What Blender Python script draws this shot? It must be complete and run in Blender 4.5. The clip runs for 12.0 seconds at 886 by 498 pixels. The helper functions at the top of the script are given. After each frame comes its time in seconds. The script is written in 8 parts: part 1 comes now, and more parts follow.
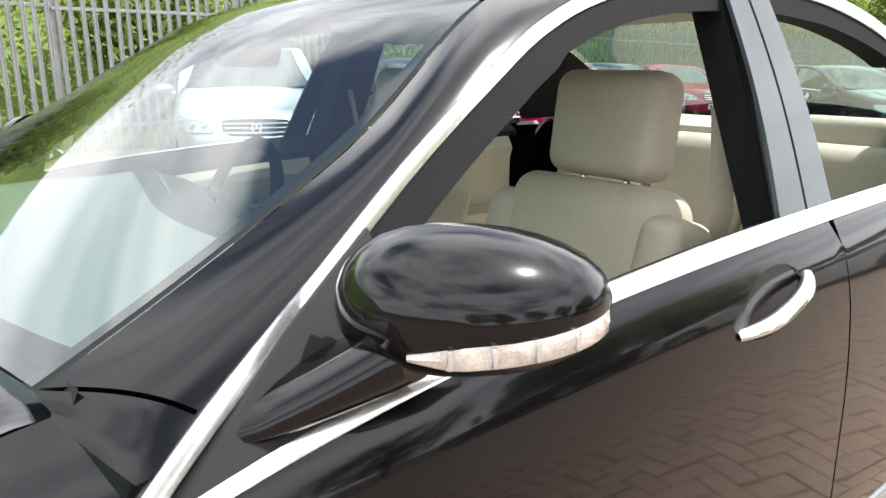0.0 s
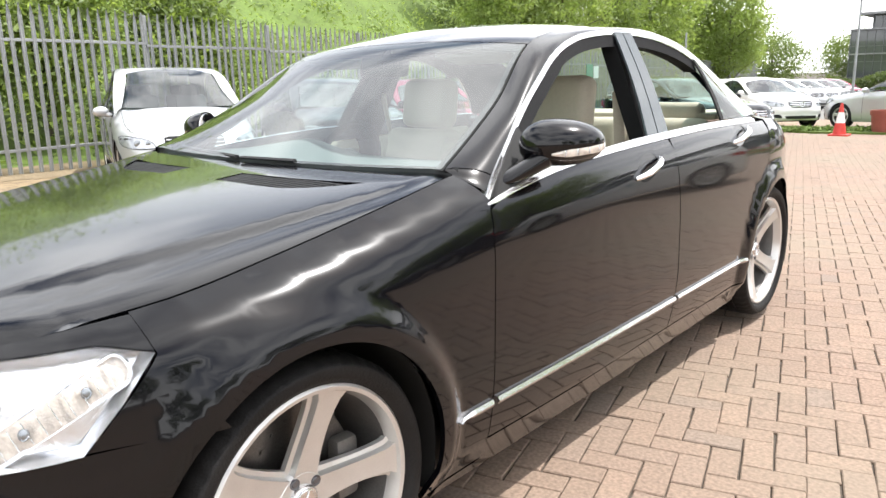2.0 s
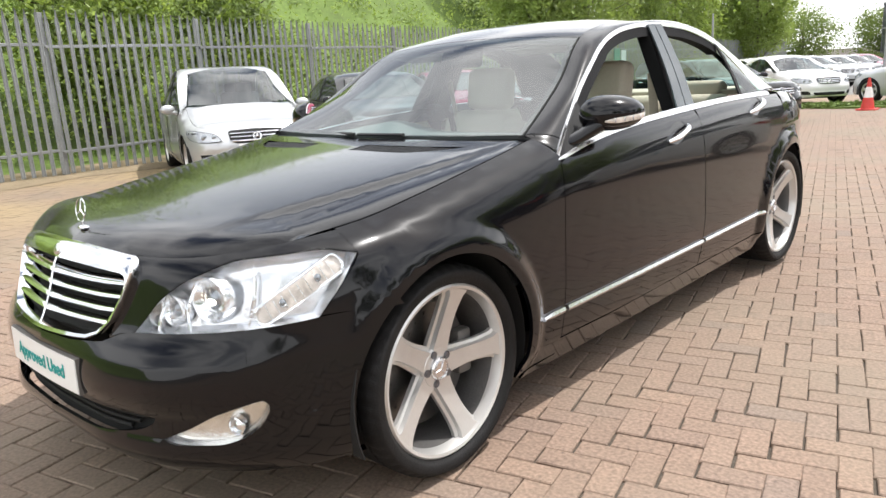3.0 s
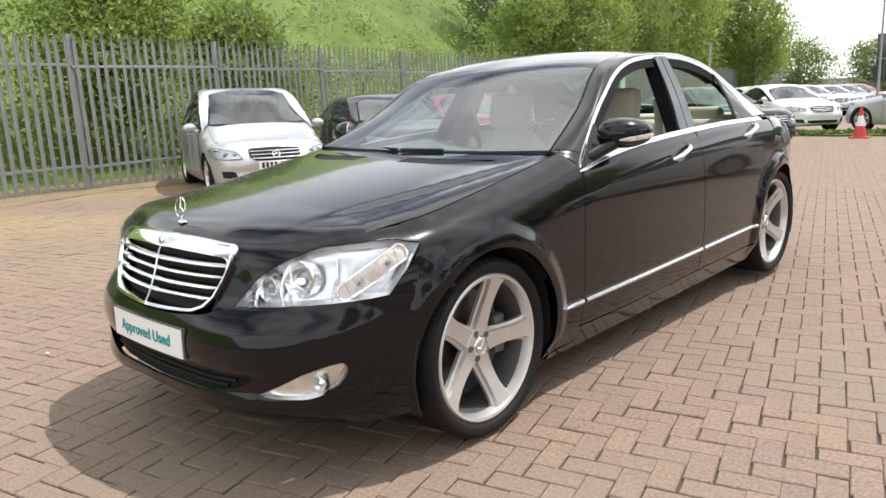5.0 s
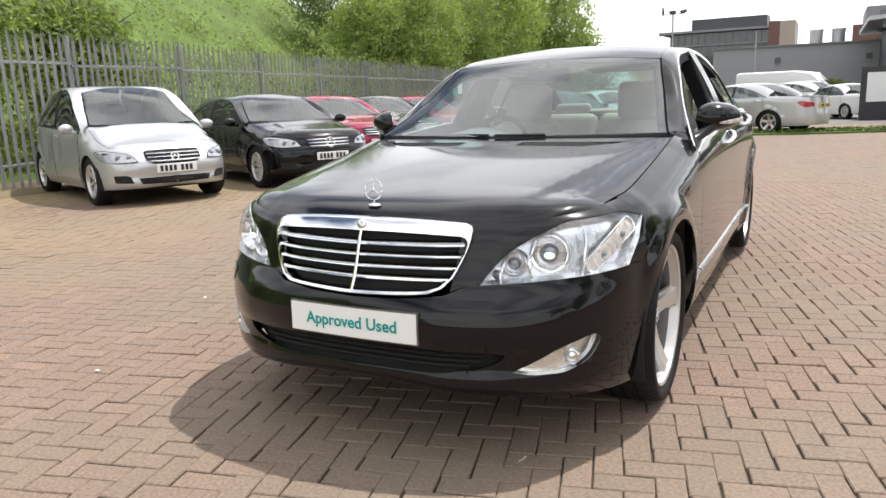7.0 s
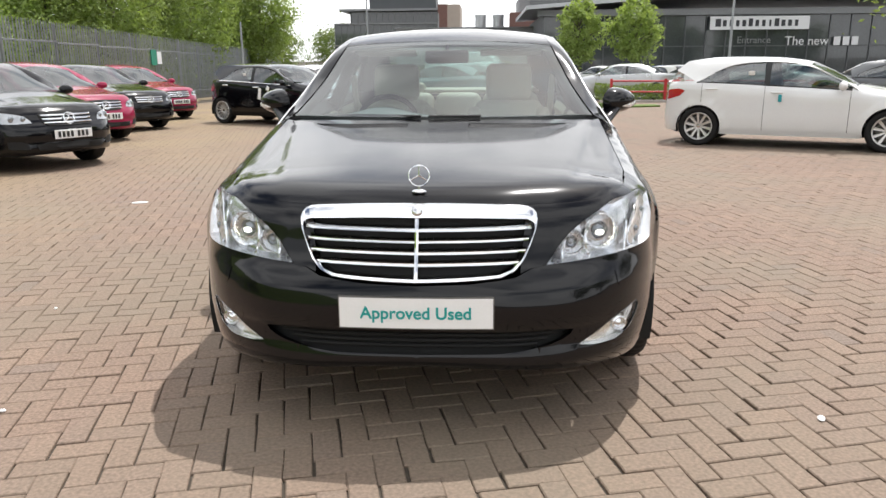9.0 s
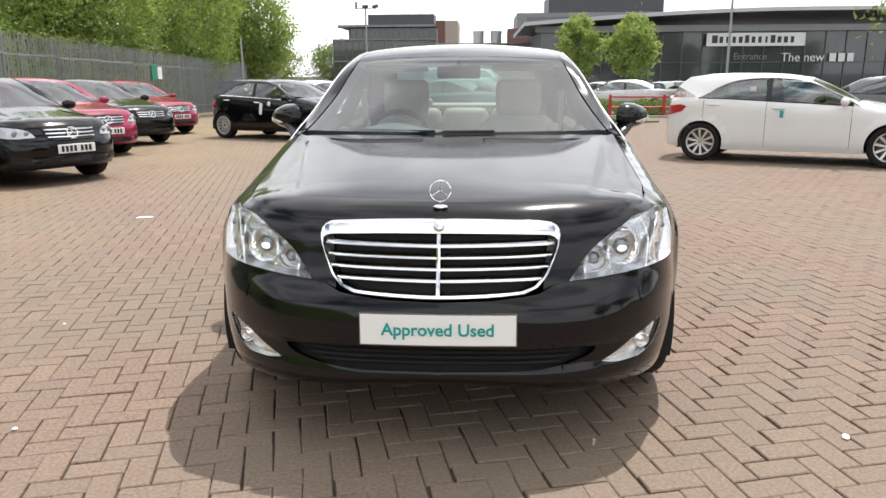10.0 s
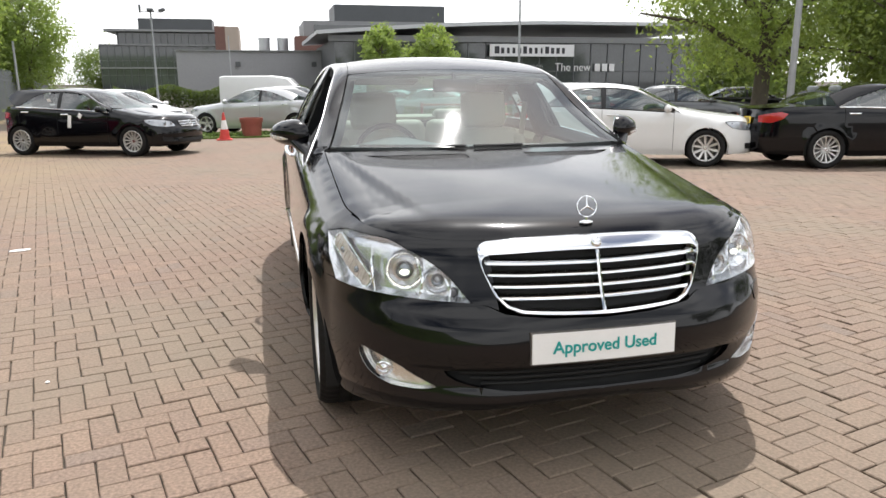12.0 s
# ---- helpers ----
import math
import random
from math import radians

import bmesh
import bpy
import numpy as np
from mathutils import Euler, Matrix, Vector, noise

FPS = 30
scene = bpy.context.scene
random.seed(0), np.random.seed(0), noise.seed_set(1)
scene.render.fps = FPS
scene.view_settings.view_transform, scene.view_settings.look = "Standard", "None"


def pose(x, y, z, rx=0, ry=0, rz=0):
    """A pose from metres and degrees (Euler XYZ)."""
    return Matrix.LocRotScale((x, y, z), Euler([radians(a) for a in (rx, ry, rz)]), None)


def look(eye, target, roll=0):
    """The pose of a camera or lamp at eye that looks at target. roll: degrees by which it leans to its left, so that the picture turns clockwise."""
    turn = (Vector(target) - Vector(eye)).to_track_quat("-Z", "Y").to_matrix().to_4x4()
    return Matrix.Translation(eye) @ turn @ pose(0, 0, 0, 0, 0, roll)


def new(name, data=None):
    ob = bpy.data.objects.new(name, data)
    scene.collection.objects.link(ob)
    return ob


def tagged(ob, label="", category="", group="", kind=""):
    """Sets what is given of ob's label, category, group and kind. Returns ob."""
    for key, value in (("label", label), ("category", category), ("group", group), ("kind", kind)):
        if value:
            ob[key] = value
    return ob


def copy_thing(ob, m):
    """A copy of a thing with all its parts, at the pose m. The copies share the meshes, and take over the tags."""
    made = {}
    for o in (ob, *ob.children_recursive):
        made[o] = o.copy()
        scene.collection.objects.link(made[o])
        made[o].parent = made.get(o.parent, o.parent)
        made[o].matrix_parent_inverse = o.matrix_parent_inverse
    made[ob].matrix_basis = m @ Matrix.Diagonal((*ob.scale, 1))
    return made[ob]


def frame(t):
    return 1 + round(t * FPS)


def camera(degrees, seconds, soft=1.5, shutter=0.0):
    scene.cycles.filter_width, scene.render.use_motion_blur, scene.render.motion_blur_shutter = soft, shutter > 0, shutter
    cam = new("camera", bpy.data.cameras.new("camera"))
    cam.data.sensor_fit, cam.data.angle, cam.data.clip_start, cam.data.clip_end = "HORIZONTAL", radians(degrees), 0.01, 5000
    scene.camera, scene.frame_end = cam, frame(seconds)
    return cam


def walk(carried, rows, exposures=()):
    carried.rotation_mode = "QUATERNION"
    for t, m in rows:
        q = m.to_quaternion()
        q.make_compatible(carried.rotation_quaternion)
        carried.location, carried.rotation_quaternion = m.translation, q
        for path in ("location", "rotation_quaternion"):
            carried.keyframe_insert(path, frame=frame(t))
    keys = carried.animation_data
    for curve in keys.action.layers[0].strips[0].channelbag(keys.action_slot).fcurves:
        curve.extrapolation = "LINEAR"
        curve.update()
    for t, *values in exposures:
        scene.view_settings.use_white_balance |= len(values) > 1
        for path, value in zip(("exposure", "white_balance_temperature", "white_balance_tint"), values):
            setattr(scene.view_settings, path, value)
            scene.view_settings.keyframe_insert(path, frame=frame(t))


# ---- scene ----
cam = camera(62.5, 12.0)
PATH = [
    (0, (1.416, 0.520, 1.291), (-0.094, 1.732, 0.789), -0.2),
    (0.5, (1.531, 0.223, 1.273), (0.118, 1.557, 0.799), 0.1),
    (1, (1.688, -0.145, 1.282), (0.353, 1.269, 0.818), 0.4),
    (1.5, (1.898, -0.502, 1.27), (0.596, 0.934, 0.778), -0.5),
    (2, (2.065, -0.902, 1.266), (0.789, 0.57, 0.813), -1.4),
    (2.5, (2.207, -1.228, 1.258), (0.908, 0.226, 0.812), -2.9),
    (3, (2.376, -1.571, 1.274), (1.044, -0.157, 0.799), -3.5),
    (3.2, (2.426, -1.696, 1.285), (1.106, -0.266, 0.821), -3.2),
    (4.8, (2.601, -1.995, 1.291), (1.251, -0.582, 0.868), -3.8),
    (5, (2.549, -2.008, 1.283), (1.216, -0.576, 0.868), -2.7),
    (5.5, (2.411, -2.176, 1.265), (1.143, -0.681, 0.868), -2.0),
    (6, (2.152, -2.431, 1.255), (0.961, -0.872, 0.865), -1.4),
    (6.5, (1.796, -2.595, 1.246), (0.689, -0.976, 0.856), -2.5),
    (7, (1.424, -2.86, 1.245), (0.505, -1.134, 0.826), -2.3),
    (7.2, (1.288, -2.937, 1.263), (0.444, -1.183, 0.803), -3.0),
    (8.8, (0.29, -3.185, 1.302), (0.133, -1.265, 0.768), -0.7),
    (9, (0.232, -3.179, 1.308), (0.115, -1.248, 0.802), -0.4),
    (9.5, (0.175, -3.168, 1.309), (0.086, -1.226, 0.837), -0.4),
    (10, (0.148, -3.158, 1.306), (0.038, -1.216, 0.839), -0.3),
    (10.5, (0.107, -3.149, 1.305), (0.011, -1.207, 0.838), -0.1),
    (11, (-0.178, -3.163, 1.294), (-0.105, -1.217, 0.839), 2.6),
    (11.5, (-0.594, -3.14, 1.31), (-0.304, -1.214, 0.854), 2.0),
    (12, (-1.064, -3.002, 1.343), (-0.611, -1.106, 0.893), -0.2),
]
walk(cam, [(t, look(eye, target, roll)) for t, eye, target, roll in PATH],
     exposures=[(0, 0.86), (1.5, 0.93), (2.5, 0.56), (3.2, 0.37), (4.8, 0.20), (5.5, 0.15), (7.2, 0.10), (8.8, 0.05), (12, 0.06)])

# ---------------- sky and sun ----------------
SUN_FROM = Vector((0.27, 0.50, 1.12)).normalized()
world = bpy.data.worlds.new("sky")
scene.world = world
world.use_nodes = True
wn, wl = world.node_tree.nodes, world.node_tree.links
wn.clear()
w_out = wn.new("ShaderNodeOutputWorld")
w_bg = wn.new("ShaderNodeBackground")
w_sky = wn.new("ShaderNodeTexSky")
w_sky.sky_type = "NISHITA"
w_sky.sun_disc = False
w_sky.sun_elevation = math.asin(SUN_FROM.z)
w_sky.sun_rotation = math.atan2(SUN_FROM.x, SUN_FROM.y)
w_sky.dust_density = 2.5
w_co = wn.new("ShaderNodeTexCoord")
w_map = wn.new("ShaderNodeMapping")
w_map.inputs["Scale"].default_value = (1.3, 1.3, 3.2)
w_map.inputs["Location"].default_value = (2.1, 0.3, 1.7)
w_noise = wn.new("ShaderNodeTexNoise")
w_noise.inputs["Scale"].default_value = 1.5
w_noise.inputs["Detail"].default_value = 4
w_noise.inputs["Roughness"].default_value = 0.50
w_noise.inputs["Distortion"].default_value = 0.25
w_ramp = wn.new("ShaderNodeValToRGB")
w_ramp.color_ramp.elements[0].position = 0.33
w_ramp.color_ramp.elements[1].position = 0.57
w_mix = wn.new("ShaderNodeMix")
w_mix.data_type = "RGBA"
w_mix.inputs["B"].default_value = (18.0, 18.1, 18.4, 1)
wl.new(w_co.outputs["Generated"], w_map.inputs["Vector"])
wl.new(w_map.outputs["Vector"], w_noise.inputs["Vector"])
wl.new(w_noise.outputs["Fac"], w_ramp.inputs["Fac"])
# whiter haze towards the horizon
w_sep, w_haze, w_max = wn.new("ShaderNodeSeparateXYZ"), wn.new("ShaderNodeMapRange"), wn.new("ShaderNodeMath")
wl.new(w_co.outputs["Generated"], w_sep.inputs[0])
wl.new(w_sep.outputs["Z"], w_haze.inputs["Value"])
w_haze.inputs["From Min"].default_value, w_haze.inputs["From Max"].default_value = 0.08, 0.60
w_haze.inputs["To Min"].default_value, w_haze.inputs["To Max"].default_value = 0.85, 0.0
w_max.operation = "MAXIMUM"
wl.new(w_ramp.outputs["Color"], w_max.inputs[0])
wl.new(w_haze.outputs["Result"], w_max.inputs[1])
wl.new(w_max.outputs[0], w_mix.inputs["Factor"])
wl.new(w_sky.outputs["Color"], w_mix.inputs["A"])
wl.new(w_mix.outputs["Result"], w_bg.inputs["Color"])
w_bg.inputs["Strength"].default_value = 0.094
wl.new(w_bg.outputs["Background"], w_out.inputs["Surface"])

sun_data = bpy.data.lights.new("sun", "SUN")
sun_data.energy = 4.2
sun_data.angle = radians(0.53)
sun_data.color = (1.0, 0.968, 0.945)
sun = new("sun", sun_data)
sun.matrix_world = look(SUN_FROM * 50, (0, 0, 0))

# ---------------- materials ----------------
def mat(name, color, rough=0.5, metal=0.0, vary=0.0, scale=8.0, bump=0.0, bscale=60.0, coat=0.0, emit=None, rand=0.0, island=False, spec=0.5, sheen=0.0, stretch=None):
    """A Principled material with two scales of noise in colour, roughness and relief."""
    m = bpy.data.materials.new(name)
    m.use_nodes = True
    n, l = m.node_tree.nodes, m.node_tree.links
    b = n["Principled BSDF"]
    b.inputs["Base Color"].default_value = (*color, 1)
    b.inputs["Roughness"].default_value = rough
    b.inputs["Metallic"].default_value = metal
    b.inputs["Coat Weight"].default_value = coat
    b.inputs["Coat Roughness"].default_value = 0.015
    b.inputs["Coat IOR"].default_value = 1.42
    b.inputs["Specular IOR Level"].default_value = spec
    b.inputs["Sheen Weight"].default_value = sheen
    if emit:
        b.inputs["Emission Color"].default_value = (*emit[:3], 1)
        b.inputs["Emission Strength"].default_value = emit[3]
    if vary or bump or rand:
        co = n.new("ShaderNodeTexCoord")
        vec = co.outputs["Object"]
        if stretch:
            mp = n.new("ShaderNodeMapping")
            mp.inputs["Scale"].default_value = stretch
            l.new(vec, mp.inputs["Vector"])
            vec = mp.outputs["Vector"]
    if vary or rand:
        big = n.new("ShaderNodeTexNoise")
        big.inputs["Scale"].default_value = scale
        big.inputs["Detail"].default_value = 5
        fine = n.new("ShaderNodeTexNoise")
        fine.inputs["Scale"].default_value = scale * 14
        fine.inputs["Detail"].default_value = 3
        l.new(vec, big.inputs["Vector"])
        l.new(vec, fine.inputs["Vector"])
        add = n.new("ShaderNodeMath")
        add.operation = "ADD"
        l.new(big.outputs["Fac"], add.inputs[0])
        l.new(fine.outputs["Fac"], add.inputs[1])
        rng = n.new("ShaderNodeMapRange")
        rng.inputs["From Min"].default_value = 0.6
        rng.inputs["From Max"].default_value = 1.4
        rng.inputs["To Min"].default_value = 1 - vary
        rng.inputs["To Max"].default_value = 1 + vary
        l.new(add.outputs[0], rng.inputs["Value"])
        value = rng.outputs["Result"]
        if rand:
            src = n.new("ShaderNodeNewGeometry" if island else "ShaderNodeObjectInfo")
            r2 = n.new("ShaderNodeMapRange")
            r2.inputs["To Min"].default_value = 1 - rand
            r2.inputs["To Max"].default_value = 1 + rand
            l.new(src.outputs["Random Per Island" if island else "Random"], r2.inputs["Value"])
            mul = n.new("ShaderNodeMath")
            mul.operation = "MULTIPLY"
            l.new(value, mul.inputs[0])
            l.new(r2.outputs["Result"], mul.inputs[1])
            value = mul.outputs[0]
        hsv = n.new("ShaderNodeHueSaturation")
        hsv.inputs["Color"].default_value = (*color, 1)
        l.new(value, hsv.inputs["Value"])
        l.new(hsv.outputs["Color"], b.inputs["Base Color"])
    if bump:
        bn = n.new("ShaderNodeTexNoise")
        bn.inputs["Scale"].default_value = bscale
        bn.inputs["Detail"].default_value = 4
        l.new(vec, bn.inputs["Vector"])
        bp = n.new("ShaderNodeBump")
        bp.inputs["Strength"].default_value = bump
        bp.inputs["Distance"].default_value = 0.01
        l.new(bn.outputs["Fac"], bp.inputs["Height"])
        l.new(bp.outputs["Normal"], b.inputs["Normal"])
    return m


def glass(name, tint, ior=1.5, rough=0.0):
    """A thin pane: tinted see-through, with a mirror image that grows at grazing angles."""
    m = bpy.data.materials.new(name)
    m.use_nodes = True
    n, l = m.node_tree.nodes, m.node_tree.links
    n.clear()
    out, mix, lw = n.new("ShaderNodeOutputMaterial"), n.new("ShaderNodeMixShader"), n.new("ShaderNodeLayerWeight")
    tr, gl = n.new("ShaderNodeBsdfTransparent"), n.new("ShaderNodeBsdfGlossy")
    power, rng = n.new("ShaderNodeMath"), n.new("ShaderNodeMapRange")
    tr.inputs["Color"].default_value = (*tint, 1)
    gl.inputs["Roughness"].default_value = rough
    power.operation = "POWER"
    power.inputs[1].default_value = 5.0
    rng.inputs["To Min"].default_value = ((ior - 1) / (ior + 1)) ** 2
    lw.inputs["Blend"].default_value = 0.5
    l.new(lw.outputs["Facing"], power.inputs[0])
    l.new(power.outputs[0], rng.inputs["Value"])
    l.new(rng.outputs["Result"], mix.inputs["Fac"])
    l.new(tr.outputs["BSDF"], mix.inputs[1])
    l.new(gl.outputs["BSDF"], mix.inputs[2])
    l.new(mix.outputs["Shader"], out.inputs["Surface"])
    return m


M = {}
M["black_paint"] = mat("black_paint", (0.0025, 0.0025, 0.0035), 0.20, coat=1.0, vary=0.12, scale=3, spec=0.07)
M["black_paint"].node_tree.nodes["Principled BSDF"].inputs["Coat Roughness"].default_value = 0.05
M["black_paint"].node_tree.nodes["Principled BSDF"].inputs["Coat IOR"].default_value = 1.38
M["silver_paint"] = mat("silver_paint", (0.50, 0.51, 0.52), 0.34, metal=0.55, coat=1.0, vary=0.03, scale=3)
M["white_paint"] = mat("white_paint", (0.70, 0.70, 0.69), 0.35, coat=1.0, vary=0.03, scale=3)
M["red_paint"] = mat("red_paint", (0.26, 0.004, 0.045), 0.4, coat=1.0, vary=0.05, scale=3, spec=0.1)
M["grey_paint"] = mat("grey_paint", (0.10, 0.105, 0.11), 0.32, metal=0.4, coat=1.0, vary=0.05, scale=3)
M["blue_paint"] = mat("blue_paint", (0.03, 0.12, 0.32), 0.32, coat=1.0, vary=0.05, scale=3)
M["black_plastic"] = mat("black_plastic", (0.012, 0.012, 0.013), 0.55, bump=0.15, bscale=300, vary=0.15, scale=20)
M["gap"] = mat("gap_rubber", (0.006, 0.006, 0.006), 0.8, vary=0.2, scale=20)
M["chrome"] = mat("chrome", (0.86, 0.87, 0.88), 0.06, metal=1.0, vary=0.03, scale=30)
M["satin"] = mat("satin_aluminium", (0.74, 0.74, 0.75), 0.24, metal=1.0, vary=0.05, scale=30)
M["bright_trim"] = mat("bright_trim", (0.88, 0.88, 0.89), 0.20, metal=0.92, vary=0.04, scale=30)
M["pillar_trim"] = mat("pillar_trim", (0.045, 0.055, 0.06), 0.25, coat=0.5, vary=0.08, scale=12)
M["rim"] = mat("rim_silver", (0.62, 0.61, 0.59), 0.30, metal=0.62, coat=0.35, vary=0.06, scale=22)
# rim silver darkened: the shade behind the spokes is put into its colour
M["barrel"] = mat("rim_barrel", (0.15, 0.145, 0.14), 0.42, metal=0.6, vary=0.25, scale=14)
M["rim_dark"] = mat("rim_dark", (0.16, 0.16, 0.17), 0.35, metal=0.8, vary=0.1, scale=22)
M["tyre"] = mat("tyre_rubber", (0.010, 0.0095, 0.0095), 0.66, spec=0.25, vary=0.35, scale=14, bump=0.25, bscale=180)
M["brake"] = mat("brake_steel", (0.14, 0.135, 0.13), 0.4, metal=0.9, vary=0.25, scale=16)
M["caliper"] = mat("brake_caliper", (0.16, 0.15, 0.14), 0.5, metal=0.5, vary=0.25, scale=30)
M["leather"] = mat("cream_leather", (0.53, 0.47, 0.37), 0.5, vary=0.07, scale=6, bump=0.25, bscale=350)
M["beige_trim"] = mat("beige_trim", (0.47, 0.42, 0.33), 0.6, vary=0.08, scale=8, bump=0.2, bscale=250)
M["dark_trim"] = mat("dark_trim", (0.010, 0.010, 0.011), 0.8, spec=0.2, vary=0.15, scale=12, bump=0.15, bscale=250)
M["dash"] = mat("dash_soft_grey", (0.19, 0.205, 0.20), 0.7, vary=0.1, scale=12, bump=0.2, bscale=300)
M["headliner"] = mat("headliner_cloth", (0.33, 0.31, 0.27), 0.9, vary=0.06, scale=10)
M["carpet"] = mat("carpet", (0.05, 0.045, 0.04), 0.95, vary=0.25, scale=30)
M["wood"] = mat("burr_wood", (0.11, 0.05, 0.025), 0.2, coat=0.8, vary=0.4, scale=18)
M["windscreen"] = glass("windscreen_glass", (0.48, 0.62, 0.60), 2.5, 0.03)
M["tint_glass"] = glass("tinted_glass", (0.42, 0.62, 0.58), 1.9)
M["car_glass"] = glass("car_glass", (0.40, 0.48, 0.47), 2.5, 0.02)
M["lens"] = glass("lamp_lens", (0.95, 0.96, 0.97), 1.40)
M["lamp_bowl"] = mat("lamp_reflector", (0.86, 0.87, 0.88), 0.12, metal=0.95, vary=0.10, scale=40, bump=0.25, bscale=45)
M["lamp_trim"] = mat("lamp_trim", (0.82, 0.83, 0.85), 0.22, metal=0.80, vary=0.15, scale=25, bump=0.30, bscale=22)
M["lamp_on"] = mat("lamp_glow", (1, 1, 0.92), 0.3, emit=(1.0, 0.97, 0.78, 3.0))
M["projector"] = mat("projector_glass", (0.30, 0.32, 0.34), 0.04, coat=1.0, metal=0.7)
M["tail_red"] = mat("tail_red", (0.40, 0.008, 0.012), 0.15, coat=1.0, vary=0.1, scale=30)
M["board_white"] = mat("board_white", (0.80, 0.80, 0.79), 0.35, coat=0.3, vary=0.03, scale=10)
M["board_green"] = mat("board_green", (0.0, 0.30, 0.28), 0.5)
M["board_edge"] = mat("board_edge", (0.12, 0.11, 0.10), 0.5)
M["plate_yellow"] = mat("plate_yellow", (0.78, 0.55, 0.03), 0.4, vary=0.04, scale=10)
M["plate_ink"] = mat("plate_ink", (0.02, 0.02, 0.02), 0.5)
M["mirror"] = mat("mirror_silver", (0.9, 0.9, 0.9), 0.02, metal=1.0)
M["paper"] = mat("paper_white", (0.82, 0.82, 0.80), 0.7, vary=0.04, scale=20)

# ---------------- mesh tools ----------------
from mathutils.geometry import delaunay_2d_cdt


def pchip(xs, ys):
    """A smooth curve through the given values that never overshoots them."""
    x, y = np.asarray(xs, float), np.asarray(ys, float)
    h, d = np.diff(x), np.diff(y) / np.diff(x)
    m = np.zeros(len(x))
    if len(x) > 2:
        a, b = d[:-1], d[1:]
        ok = a * b > 0
        w1, w2 = 2 * h[1:] + h[:-1], h[1:] + 2 * h[:-1]
        m[1:-1][ok] = ((w1 + w2)[ok]) / (w1[ok] / a[ok] + w2[ok] / b[ok])
    m[0], m[-1] = d[0], d[-1]

    def f(q):
        q = np.clip(np.asarray(q, float), x[0], x[-1])
        i = np.clip(np.searchsorted(x, q) - 1, 0, len(h) - 1)
        t = (q - x[i]) / h[i]
        return y[i] * (1 + 2 * t) * (1 - t) ** 2 + h[i] * m[i] * t * (1 - t) ** 2 + y[i + 1] * t * t * (3 - 2 * t) + h[i] * m[i + 1] * t * t * (t - 1)
    return f


def curve(ctrl, n):
    """n points on a smooth curve through the control points."""
    c = np.asarray(ctrl, float)
    s = np.concatenate([[0], np.cumsum(np.linalg.norm(np.diff(c, axis=0), axis=1))])
    q = np.linspace(0, s[-1], n)
    return np.stack([pchip(s, c[:, k])(q) for k in range(c.shape[1])], 1)


def obj(name, verts, faces, material=None, parent=None, label="", smooth=False, normals=None):
    me = bpy.data.meshes.new(name)
    me.from_pydata([tuple(map(float, v)) for v in verts], [], [tuple(int(i) for i in f) for f in faces])
    if material:
        for one in (material if isinstance(material, (list, tuple)) else [material]):
            me.materials.append(one)
    if smooth or normals is not None:
        me.polygons.foreach_set("use_smooth", [True] * len(me.polygons))
    if normals is not None:
        me.normals_split_custom_set_from_vertices([tuple(map(float, v)) for v in normals])
    me.update()
    ob = new(name, me)
    if parent:
        ob.parent = parent
    if label:
        ob["label"] = label
    return ob


def part(name, bm, material, parent=None, label="", smooth=True, angle=40):
    me = bpy.data.meshes.new(name)
    bmesh.ops.recalc_face_normals(bm, faces=bm.faces)
    bm.to_mesh(me)
    bm.free()
    for one in (material if isinstance(material, (list, tuple)) else [material]):
        me.materials.append(one)
    if smooth:
        me.polygons.foreach_set("use_smooth", [True] * len(me.polygons))
        me.set_sharp_from_angle(angle=radians(angle))
    ob = new(name, me)
    if parent:
        ob.parent = parent
    if label:
        ob["label"] = label
    return ob


def add_box(bm, centre, size, m=None, bevel=0.0, seg=2, mi=0):
    r = bmesh.ops.create_cube(bm, size=1.0)
    vs = r["verts"]
    bmesh.ops.scale(bm, vec=size, verts=vs)
    if bevel:
        es = list({e for v in vs for e in v.link_edges})
        rr = bmesh.ops.bevel(bm, geom=es, offset=bevel, segments=seg, affect="EDGES", profile=0.5)
        vs = list({v for f in rr["faces"] for v in f.verts} | {v for v in vs if v.is_valid})
    fs = {f for v in vs for f in v.link_faces}
    for f in fs:
        f.material_index = mi
    bmesh.ops.transform(bm, matrix=Matrix.Translation(centre) @ (m or Matrix()), verts=vs)
    return vs


def add_cyl(bm, a, b, r1, r2=None, n=16, caps=True, mi=0):
    a, b = Vector(a), Vector(b)
    d = b - a
    r = bmesh.ops.create_cone(bm, cap_ends=caps, segments=n, radius1=r1, radius2=r1 if r2 is None else r2, depth=d.length)
    q = d.to_track_quat("Z", "Y").to_matrix().to_4x4()
    bmesh.ops.transform(bm, matrix=Matrix.Translation((a + b) / 2) @ q, verts=r["verts"])
    for f in {f for v in r["verts"] for f in v.link_faces}:
        f.material_index = mi
    return r["verts"]


def add_ball(bm, centre, size, m=None, u=16, v=10, mi=0):
    r = bmesh.ops.create_uvsphere(bm, u_segments=u, v_segments=v, radius=1.0)
    bmesh.ops.scale(bm, vec=size, verts=r["verts"])
    bmesh.ops.transform(bm, matrix=Matrix.Translation(centre) @ (m or Matrix()), verts=r["verts"])
    for f in {f for w in r["verts"] for f in w.link_faces}:
        f.material_index = mi
    return r["verts"]


